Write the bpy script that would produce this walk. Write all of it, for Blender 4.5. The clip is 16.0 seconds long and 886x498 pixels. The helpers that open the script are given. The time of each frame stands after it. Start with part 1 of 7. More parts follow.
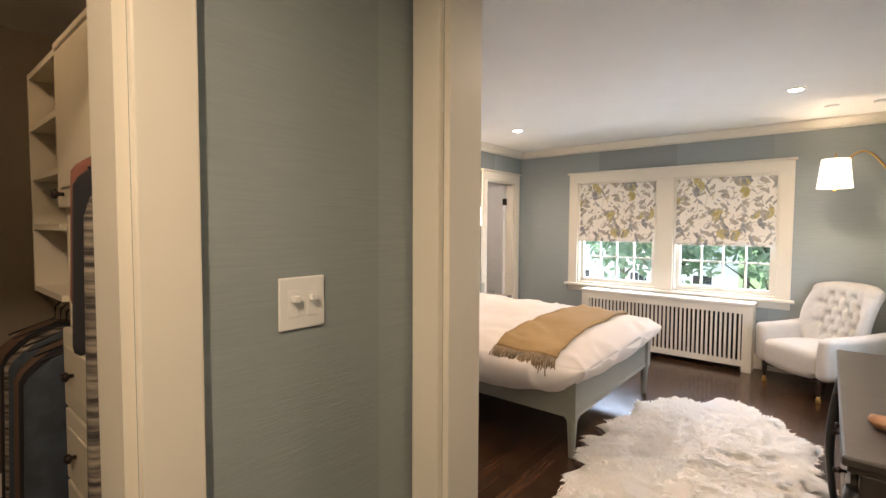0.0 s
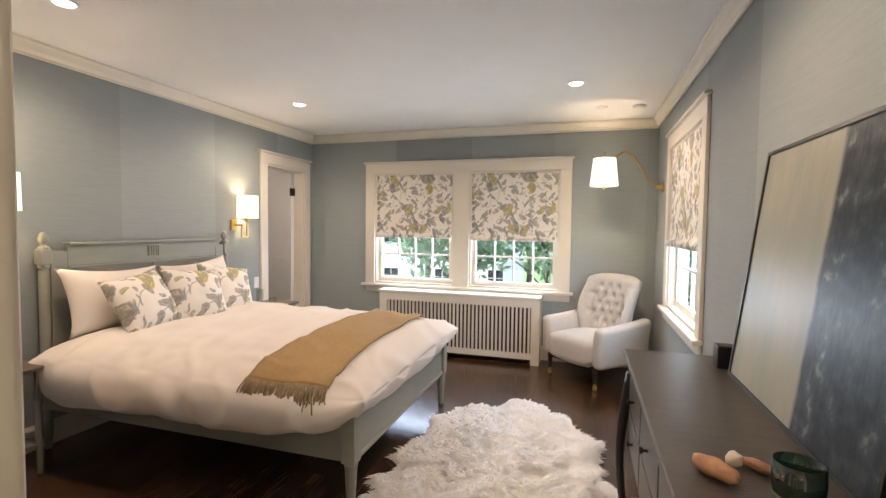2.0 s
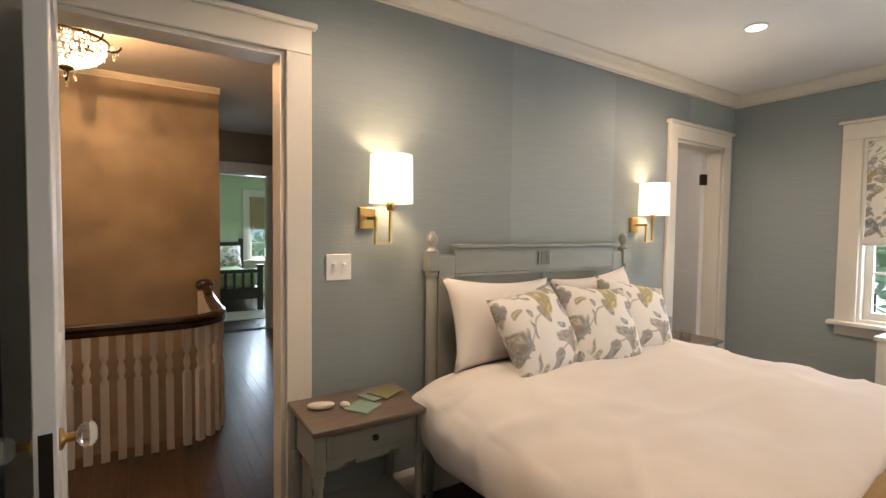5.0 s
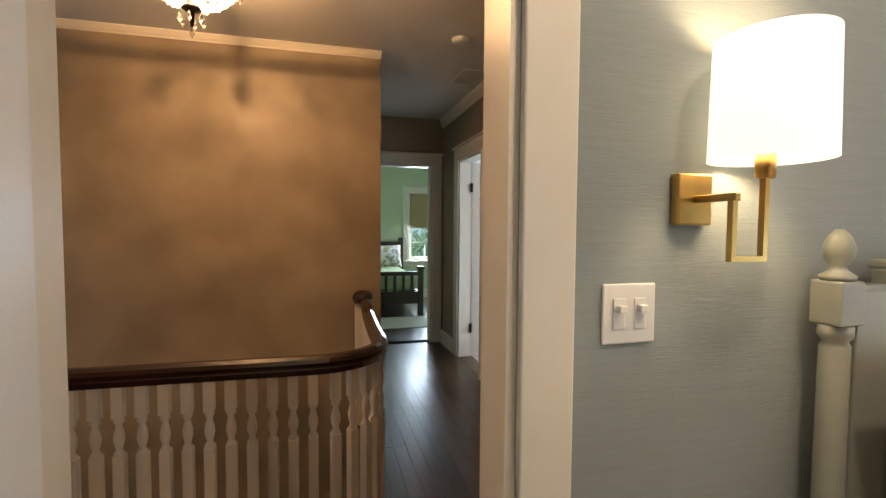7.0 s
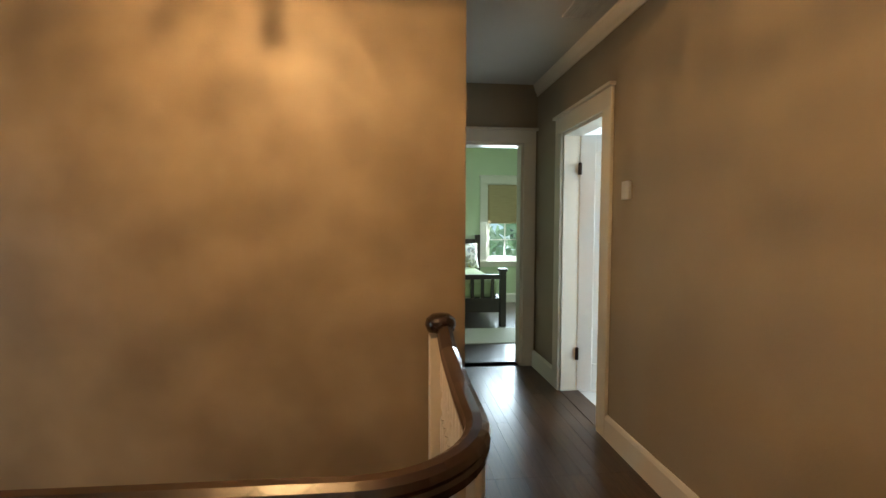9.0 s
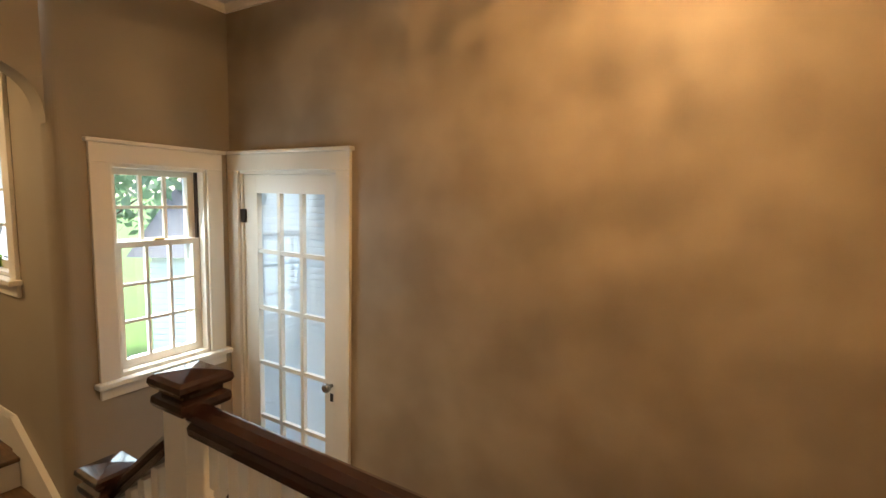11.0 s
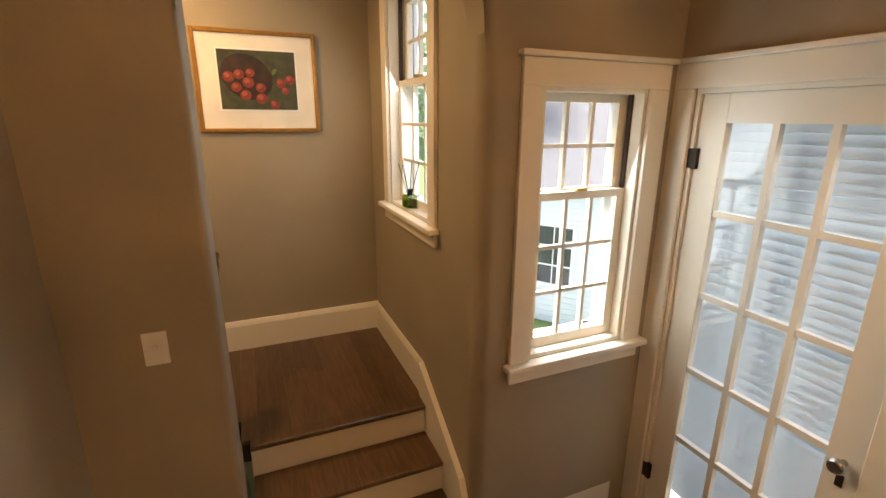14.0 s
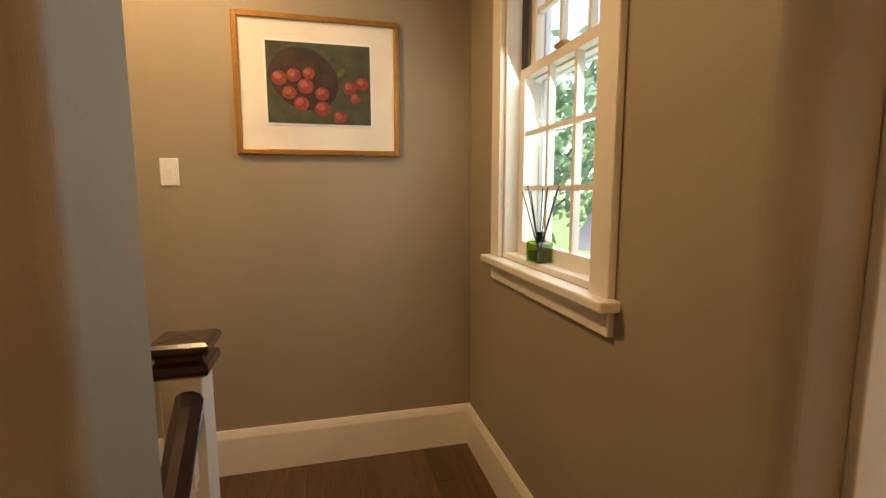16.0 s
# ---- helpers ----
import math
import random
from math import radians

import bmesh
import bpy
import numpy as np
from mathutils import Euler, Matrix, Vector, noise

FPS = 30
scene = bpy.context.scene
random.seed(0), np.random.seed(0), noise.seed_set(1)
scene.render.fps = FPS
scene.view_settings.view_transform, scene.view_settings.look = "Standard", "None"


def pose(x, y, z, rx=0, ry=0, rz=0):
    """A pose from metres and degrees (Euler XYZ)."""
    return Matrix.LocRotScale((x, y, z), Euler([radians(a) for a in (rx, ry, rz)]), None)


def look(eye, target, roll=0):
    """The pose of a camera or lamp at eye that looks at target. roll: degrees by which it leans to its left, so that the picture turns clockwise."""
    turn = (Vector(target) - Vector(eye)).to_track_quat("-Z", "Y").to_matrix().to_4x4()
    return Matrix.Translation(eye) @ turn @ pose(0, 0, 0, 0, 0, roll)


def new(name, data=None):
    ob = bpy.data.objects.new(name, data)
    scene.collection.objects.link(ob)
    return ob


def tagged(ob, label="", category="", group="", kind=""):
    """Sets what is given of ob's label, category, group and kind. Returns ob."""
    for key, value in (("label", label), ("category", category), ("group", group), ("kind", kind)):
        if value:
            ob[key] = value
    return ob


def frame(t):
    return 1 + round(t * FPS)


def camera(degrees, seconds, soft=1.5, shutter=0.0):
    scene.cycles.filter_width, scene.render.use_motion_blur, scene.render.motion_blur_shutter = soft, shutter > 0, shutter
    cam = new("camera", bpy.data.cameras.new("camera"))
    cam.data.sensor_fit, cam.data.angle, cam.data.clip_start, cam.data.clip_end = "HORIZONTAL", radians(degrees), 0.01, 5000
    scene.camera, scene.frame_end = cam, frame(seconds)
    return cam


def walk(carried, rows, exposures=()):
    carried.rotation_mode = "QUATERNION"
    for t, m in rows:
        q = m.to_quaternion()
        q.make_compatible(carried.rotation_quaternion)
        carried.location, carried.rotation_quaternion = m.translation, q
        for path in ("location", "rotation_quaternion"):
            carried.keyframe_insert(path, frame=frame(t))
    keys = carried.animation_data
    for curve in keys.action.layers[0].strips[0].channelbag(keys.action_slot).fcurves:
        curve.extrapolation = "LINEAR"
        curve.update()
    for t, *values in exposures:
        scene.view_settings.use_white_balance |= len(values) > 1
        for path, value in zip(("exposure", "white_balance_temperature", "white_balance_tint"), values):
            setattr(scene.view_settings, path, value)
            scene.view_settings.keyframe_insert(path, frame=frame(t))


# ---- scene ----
cam = camera(87.4, 16.0)
PATH = [
    (0, (-0.117, 0.199, 1.439), (-1.396, 1.733, 1.342), 0.3),
    (0.5, (-0.15, 0.331, 1.407), (-1.11, 2.083, 1.314), 0.6),
    (1, (-0.166, 0.479, 1.399), (-0.891, 2.341, 1.298), 0.6),
    (1.5, (-0.198, 0.735, 1.391), (-0.798, 2.641, 1.296), 0.7),
    (2, (-0.256, 0.926, 1.389), (-0.84, 2.837, 1.295), 0.7),
    (2.5, (-0.385, 1.138, 1.391), (-1.044, 3.024, 1.302), 0.7),
    (3, (-0.519, 1.306, 1.37), (-1.335, 3.13, 1.282), 0.7),
    (3.5, (-0.644, 1.466, 1.358), (-1.686, 3.17, 1.275), 0.6),
    (4, (-0.834, 1.556, 1.337), (-2.122, 3.084, 1.258), 0.6),
    (4.5, (-1.147, 1.646, 1.355), (-2.65, 2.962, 1.273), 0.7),
    (5, (-1.461, 1.722, 1.337), (-3.142, 2.803, 1.254), 0.7),
    (5.2, (-1.599, 1.751, 1.336), (-3.336, 2.739, 1.253), 0.7),
    (7.3, (-2.855, 1.886, 1.326), (-4.797, 2.372, 1.229), 0.6),
    (7.5, (-2.98, 1.894, 1.322), (-4.92, 2.372, 1.226), 0.8),
    (8, (-3.29, 1.931, 1.302), (-5.239, 2.37, 1.213), 0.2),
    (8.2, (-3.385, 1.946, 1.301), (-5.337, 2.369, 1.205), 0.0),
    (10.3, (-4.0, 1.65, 1.325), (-5.93, 1.15, 1.192), 1.2),
    (10.5, (-3.99, 1.574, 1.319), (-5.884, 0.946, 1.175), 1.2),
    (11, (-3.989, 1.529, 1.348), (-5.709, 0.531, 1.131), 1.5),
    (11.5, (-4.055, 1.505, 1.368), (-5.52, 0.19, 1.026), 1.5),
    (12, (-4.053, 1.45, 1.34), (-5.278, -0.071, 0.90), 1.2),
    (12.5, (-4.063, 1.206, 1.325), (-5.093, -0.434, 0.826), 0.9),
    (13, (-4.09, 0.947, 1.343), (-4.988, -0.761, 0.805), 0.6),
    (13.5, (-4.132, 0.617, 1.376), (-4.946, -1.122, 0.814), 0.4),
    (14, (-4.156, 0.32, 1.365), (-4.908, -1.453, 0.822), 0.3),
    (14.5, (-4.177, 0.036, 1.344), (-4.875, -1.764, 0.822), 0.1),
    (15, (-4.246, -0.203, 1.254), (-4.895, -2.034, 0.778), 0.0),
    (15.5, (-4.284, -0.437, 1.21), (-4.866, -2.314, 0.836), 0.0),
    (16, (-4.302, -0.728, 1.114), (-4.782, -2.654, 0.865), -0.1),
]
walk(cam, [(t, look(eye, target, roll)) for t, eye, target, roll in PATH], exposures=[(0, 3.0, 6400, 20), (0.5, 2.75, 6400, 20), (1.0, 2.78, 6400, 20), (2.0, 2.72, 6400, 20), (2.5, 2.62, 6400, 20), (3.5, 2.5, 6400, 20), (5.2, 2.45, 6400, 18), (7.3, 2.45, 6420, 12), (8.0, 2.62, 6450, 7), (10.3, 2.93, 6650, 9), (12.0, 3.12, 6700, 8), (12.5, 3.1, 6800, 9), (14.0, 2.92, 7700, 16), (15.0, 2.8, 7900, 17), (16.0, 2.8, 7500, 13)])

# ---- light ----
world = bpy.data.worlds.new("world")
scene.world = world
world.use_nodes = True
sky = world.node_tree.nodes.new("ShaderNodeTexSky")
sky.sky_type, sky.sun_disc = "NISHITA", False
sky.sun_elevation, sky.sun_rotation = radians(72), radians(-17)
world.node_tree.nodes["Background"].inputs[1].default_value = 0.11
world.node_tree.links.new(sky.outputs[0], world.node_tree.nodes["Background"].inputs[0])


def lamp(name, kind, m, energy, color=(1, 0.72, 0.42), size=0.05, **more):
    data = bpy.data.lights.new(name, kind)
    data.energy, data.color = energy, color
    if kind == "AREA":
        data.shape, data.size, data.size_y = "RECTANGLE", size, more.get("size_y", size)
    elif kind == "SUN":
        data.angle = size
    else:
        data.shadow_soft_size = size
    if kind == "SPOT":
        data.spot_size, data.spot_blend = radians(more.get("cone", 110)), 0.6
    ob = new(name, data)
    ob.matrix_world = m
    return ob


lamp("sun", "SUN", look((1.5, -5, 16), (0, 0, 0)), 3.0, (0.94, 0.98, 1.0), radians(20))
DAY = (0.70, 0.87, 1.0)
lamp("skylight_north_west", "AREA", look((-2.12, 5.99, 1.05), (-2.12, 3, 0.5)), 3.2, DAY, 0.95, size_y=0.6)
lamp("skylight_north_east", "AREA", look((-0.98, 5.99, 1.05), (-0.98, 3, 0.5)), 3.2, DAY, 0.95, size_y=0.6)
lamp("skylight_east", "AREA", look((0.53, 4.56, 1.05), (-3, 4.5, 0.6)), 2.2, DAY, 1.0, size_y=0.6)
lamp("skylight_stair", "AREA", look((-5.53, -1.41, 0.9), (-5.2, 2, 0.0)), 1.4, DAY, 0.5, size_y=1.1)
lamp("skylight_landing", "AREA", look((-5.11, -2.15, 1.4), (-3, -2.2, 0.3)), 1.1, DAY, 0.65, size_y=1.1)
lamp("skylight_porch", "AREA", look((-6.17, -0.75, 0.5), (-3, -0.7, 0)), 0.4, DAY, 0.6, size_y=1.5)
lamp("skylight_green", "AREA", look((-11.15, 3.9, 1.2), (-8, 3.4, 0)), 13, DAY, 1.0, size_y=1.3)
# fill for the white room, set in its added north window
lamp("white_room_fill", "AREA", look((-6.6, 5.15, 1.4), (-6.6, 3.2, 0.6)), 11, DAY, 1.2, size_y=1.2)
WARM = (1, 0.70, 0.40)
for x, y in ((-2.715, 4.545), (-0.347, 4.535), (-2.72, 2.60), (-0.36, 2.60)):
    lamp("downlight", "SPOT", look((x, y, 2.44), (x, y, 0)), 8.0, (1, 0.77, 0.54), 0.05, cone=166)
for y in (2.65, 4.62):
    lamp("sconce_bulb", "POINT", Matrix.Translation((-3.335, y, 1.56)), 1.15, (1, 0.74, 0.42), 0.03)
lamp("reading_bulb", "POINT", Matrix.Translation((-0.10, 5.45, 1.92)), 1.5, (1, 0.78, 0.50), 0.03)
for x in (-4.86, -4.824):
    lamp("chandelier_bulb", "POINT", Matrix.Translation((x, 1.36, 2.385)), 4.7, (1, 0.56, 0.235), 0.010)
lamp("vestibule_downlight", "SPOT", look((-0.15, -0.35, 2.44), (-0.15, -0.35, 0)), 16, (1, 0.78, 0.50), 0.06, cone=172)
lamp("landing_downlight", "SPOT", look((-3.6, -2.15, 2.46), (-3.6, -2.15, 0)), 12.5, (1, 0.68, 0.36), 0.10, cone=178)
# unseen fill lamp added to brighten the small room
lamp("small_room_fill", "POINT", Matrix.Translation((-4.4, 4.7, 2.3)), 1.6, (1, 0.86, 0.7), 0.08)
lamp("closet_bulb", "POINT", Matrix.Translation((-1.9, 0.05, 2.35)), 0.9, (1, 0.70, 0.38), 0.05)


# ---- materials ----
def material(name, color, rough=0.6, metal=0.0, second=None, scale=6.0, stretch=(1, 1, 1), mix=0.5, bump=0.0, bump_scale=60.0, per_object=0.0, coat=0.0, spec=0.5, detail=5.0):
    mat = bpy.data.materials.new(name)
    mat.use_nodes = True
    n, l = mat.node_tree.nodes, mat.node_tree.links
    b = n["Principled BSDF"]
    b.inputs["Roughness"].default_value, b.inputs["Metallic"].default_value = rough, metal
    b.inputs["Coat Weight"].default_value, b.inputs["Specular IOR Level"].default_value = coat, spec
    geo = n.new("ShaderNodeNewGeometry")
    mp = n.new("ShaderNodeMapping")
    mp.inputs["Scale"].default_value = stretch
    l.new(geo.outputs["Position"], mp.inputs["Vector"])
    tex = n.new("ShaderNodeTexNoise")
    tex.inputs["Scale"].default_value, tex.inputs["Detail"].default_value = scale, detail
    l.new(mp.outputs[0], tex.inputs["Vector"])
    ramp = n.new("ShaderNodeMapRange")
    ramp.inputs[1].default_value, ramp.inputs[2].default_value = 0.35, 0.65
    l.new(tex.outputs[0], ramp.inputs[0])
    big = n.new("ShaderNodeTexNoise")
    big.inputs["Scale"].default_value = 1.3
    l.new(geo.outputs["Position"], big.inputs["Vector"])
    add = n.new("ShaderNodeMath")
    add.operation = "MULTIPLY_ADD"
    l.new(ramp.outputs[0], add.inputs[0])
    add.inputs[1].default_value = mix
    fac = n.new("ShaderNodeMath")
    fac.operation = "MULTIPLY"
    l.new(big.outputs[0], fac.inputs[0])
    fac.inputs[1].default_value = mix * 0.4
    l.new(fac.outputs[0], add.inputs[2])
    m = n.new("ShaderNodeMix")
    m.data_type = "RGBA"
    second = second or tuple(c * 0.8 for c in color)
    m.inputs[6].default_value, m.inputs[7].default_value = (*color, 1), (*second, 1)
    l.new(add.outputs[0], m.inputs[0])
    out = m.outputs[2]
    if per_object:
        info = n.new("ShaderNodeObjectInfo")
        rng = n.new("ShaderNodeMapRange")
        rng.inputs[3].default_value, rng.inputs[4].default_value = 1 - per_object, 1 + per_object
        l.new(info.outputs["Random"], rng.inputs[0])
        hsv = n.new("ShaderNodeHueSaturation")
        l.new(rng.outputs[0], hsv.inputs["Value"])
        l.new(out, hsv.inputs["Color"])
        out = hsv.outputs[0]
    l.new(out, b.inputs["Base Color"])
    if bump:
        t2 = n.new("ShaderNodeTexNoise")
        t2.inputs["Scale"].default_value, t2.inputs["Detail"].default_value = bump_scale, 4
        l.new(mp.outputs[0], t2.inputs["Vector"])
        bp = n.new("ShaderNodeBump")
        bp.inputs["Strength"].default_value, bp.inputs["Distance"].default_value = bump, 0.01
        l.new(t2.outputs[0], bp.inputs["Height"])
        l.new(bp.outputs[0], b.inputs["Normal"])
    return mat


def glow(name, color, strength):
    mat = bpy.data.materials.new(name)
    mat.use_nodes = True
    b = mat.node_tree.nodes["Principled BSDF"]
    b.inputs["Base Color"].default_value = (0.8, 0.78, 0.72, 1)
    b.inputs["Emission Color"].default_value, b.inputs["Emission Strength"].default_value = (*color, 1), strength
    return mat


def clear(name, tint=(1, 1, 1), gloss=0.06):
    mat = bpy.data.materials.new(name)
    mat.use_nodes = True
    n, l = mat.node_tree.nodes, mat.node_tree.links
    n.remove(n["Principled BSDF"])
    a, g, m = n.new("ShaderNodeBsdfTransparent"), n.new("ShaderNodeBsdfGlossy"), n.new("ShaderNodeMixShader")
    a.inputs[0].default_value, g.inputs["Roughness"].default_value, m.inputs[0].default_value = (*tint, 1), 0.02, gloss
    l.new(a.outputs[0], m.inputs[1])
    l.new(g.outputs[0], m.inputs[2])
    l.new(m.outputs[0], n["Material Output"].inputs[0])
    return mat


def solid_glass(name, color):
    mat = bpy.data.materials.new(name)
    mat.use_nodes = True
    b = mat.node_tree.nodes["Principled BSDF"]
    b.inputs["Base Color"].default_value, b.inputs["Roughness"].default_value = (*color, 1), 0.04
    b.inputs["Transmission Weight"].default_value, b.inputs["IOR"].default_value = 0.9, 1.45
    return mat


def grasscloth():
    """Woven wallpaper: fine level streaks, hung in vertical drops that differ a little."""
    mat = material("grasscloth", (0.28, 0.32, 0.32), 0.75, second=(0.33, 0.365, 0.36), scale=5, stretch=(1.2, 1.2, 26), mix=0.45, bump=0.14, bump_scale=16)
    n, l = mat.node_tree.nodes, mat.node_tree.links
    b = n["Principled BSDF"]
    b.inputs["Sheen Weight"].default_value = 0.1
    old = b.inputs["Base Color"].links[0].from_socket
    geo, sep = n.new("ShaderNodeNewGeometry"), n.new("ShaderNodeSeparateXYZ")
    l.new(geo.outputs["Position"], sep.inputs[0])
    s = n.new("ShaderNodeMath")
    s.operation = "ADD"
    l.new(sep.outputs[0], s.inputs[0])
    l.new(sep.outputs[1], s.inputs[1])
    d = n.new("ShaderNodeMath")
    d.operation = "DIVIDE"
    l.new(s.outputs[0], d.inputs[0])
    d.inputs[1].default_value = 0.885
    f = n.new("ShaderNodeMath")
    f.operation = "FLOOR"
    l.new(d.outputs[0], f.inputs[0])
    w = n.new("ShaderNodeTexWhiteNoise")
    w.noise_dimensions = "1D"
    l.new(f.outputs[0], w.inputs["W"])
    r = n.new("ShaderNodeMapRange")
    r.inputs[3].default_value, r.inputs[4].default_value = 0.86, 1.12
    l.new(w.outputs[0], r.inputs[0])
    h = n.new("ShaderNodeHueSaturation")
    l.new(r.outputs[0], h.inputs["Value"])
    l.new(old, h.inputs["Color"])
    l.new(h.outputs[0], b.inputs["Base Color"])
    return mat


def print_fabric(name, size, cover=0.0):
    """Off-white linen printed with scattered leaves, flowers and birds in olive, grey and slate."""
    mat = bpy.data.materials.new(name)
    mat.use_nodes = True
    n, l = mat.node_tree.nodes, mat.node_tree.links
    b = n["Principled BSDF"]
    b.inputs["Roughness"].default_value = 0.9
    geo = n.new("ShaderNodeTexCoord")
    warp = n.new("ShaderNodeTexNoise")
    warp.inputs["Scale"].default_value = 7 * size
    l.new(geo.outputs["Object"], warp.inputs["Vector"])
    mixv = n.new("ShaderNodeVectorMath")
    mixv.operation = "MULTIPLY_ADD"
    l.new(warp.outputs["Color"], mixv.inputs[0])
    mixv.inputs[1].default_value = (0.13 / size,) * 3
    l.new(geo.outputs["Object"], mixv.inputs[2])
    color = None
    layers = (
        ((0.30, 0.0, 0.5), 35, (1.0, 1.0, 2.1), 6.0, 0.31, (0.33, 0.29, 0.24)),
        ((1.7, 0.3, 0.2), -50, (1.0, 1.0, 2.4), 7.5, 0.29, (0.28, 0.26, 0.22)),
        ((0.9, 2.3, 1.2), 100, (1.0, 1.0, 1.3), 4.6, 0.28, (0.42, 0.34, 0.09)),
        ((4.2, 1.3, 3.2), 70, (1.0, 1.0, 3.4), 3.4, 0.26, (0.19, 0.20, 0.22)),
        ((6.2, 0.3, 1.9), -25, (1.0, 1.0, 2.2), 9, 0.22, (0.38, 0.36, 0.20)),
        ((2.2, 5.3, 0.9), 55, (1.0, 1.0, 2.6), 10, 0.23, (0.30, 0.32, 0.34)),
    )
    for shift, turn, stretch, scale, edge, ink in layers:
        mp = n.new("ShaderNodeMapping")
        mp.inputs["Location"].default_value = shift
        mp.inputs["Rotation"].default_value = (0, radians(turn), 0)
        mp.inputs["Scale"].default_value = (1, 1, 1 / stretch[2])
        mp.vector_type = "TEXTURE"
        l.new(mixv.outputs[0], mp.inputs["Vector"])
        v = n.new("ShaderNodeTexVoronoi")
        v.inputs["Scale"].default_value, v.inputs["Randomness"].default_value = scale * size, 0.9
        l.new(mp.outputs[0], v.inputs["Vector"])
        mask = n.new("ShaderNodeMapRange")
        mask.inputs[1].default_value, mask.inputs[2].default_value = edge + cover + 0.02, edge + cover - 0.02
        l.new(v.outputs["Distance"], mask.inputs[0])
        vein = n.new("ShaderNodeTexNoise")
        vein.inputs["Scale"].default_value = 60 * size
        l.new(mp.outputs[0], vein.inputs["Vector"])
        soft = n.new("ShaderNodeMapRange")
        soft.inputs[1].default_value, soft.inputs[2].default_value, soft.inputs[3].default_value = 0.3, 0.6, 0.45
        l.new(vein.outputs[0], soft.inputs[0])
        both = n.new("ShaderNodeMath")
        both.operation = "MULTIPLY"
        l.new(mask.outputs[0], both.inputs[0])
        l.new(soft.outputs[0], both.inputs[1])
        m = n.new("ShaderNodeMix")
        m.data_type = "RGBA"
        m.inputs[7].default_value = (*ink, 1)
        if color is None:
            m.inputs[6].default_value = (0.80, 0.765, 0.70, 1)
        else:
            l.new(color, m.inputs[6])
        l.new(both.outputs[0], m.inputs[0])
        color = m.outputs[2]
    stem = n.new("ShaderNodeTexNoise")
    stem.inputs["Scale"].default_value, stem.inputs["Detail"].default_value = 6 * size, 1
    l.new(geo.outputs["Object"], stem.inputs["Vector"])
    off = n.new("ShaderNodeMath")
    off.operation = "SUBTRACT"
    l.new(stem.outputs[0], off.inputs[0])
    off.inputs[1].default_value = 0.5
    mag = n.new("ShaderNodeMath")
    mag.operation = "ABSOLUTE"
    l.new(off.outputs[0], mag.inputs[0])
    line = n.new("ShaderNodeMapRange")
    line.inputs[1].default_value, line.inputs[2].default_value, line.inputs[4].default_value = 0.016, 0.006, 0.75
    l.new(mag.outputs[0], line.inputs[0])
    m = n.new("ShaderNodeMix")
    m.data_type = "RGBA"
    m.inputs[7].default_value = (0.38, 0.37, 0.34, 1)
    l.new(color, m.inputs[6])
    l.new(line.outputs[0], m.inputs[0])
    l.new(m.outputs[2], b.inputs["Base Color"])
    return mat


def leafage(name, a, c, through_color=None, share_through=0.45):
    mat = material(name, a, 0.6, second=c, scale=3, mix=0.9)
    n, l = mat.node_tree.nodes, mat.node_tree.links
    mat.node_tree.nodes["Principled BSDF"].inputs["Subsurface Weight"].default_value = 0.0
    t, m = n.new("ShaderNodeBsdfTranslucent"), n.new("ShaderNodeMixShader")
    t.inputs[0].default_value = (*(through_color or (a[0] * 1.8, a[1] * 1.8, a[2])), 1)
    m.inputs[0].default_value = share_through
    l.new(n["Principled BSDF"].outputs[0], m.inputs[1])
    l.new(t.outputs[0], m.inputs[2])
    l.new(m.outputs[0], n["Material Output"].inputs[0])
    return mat


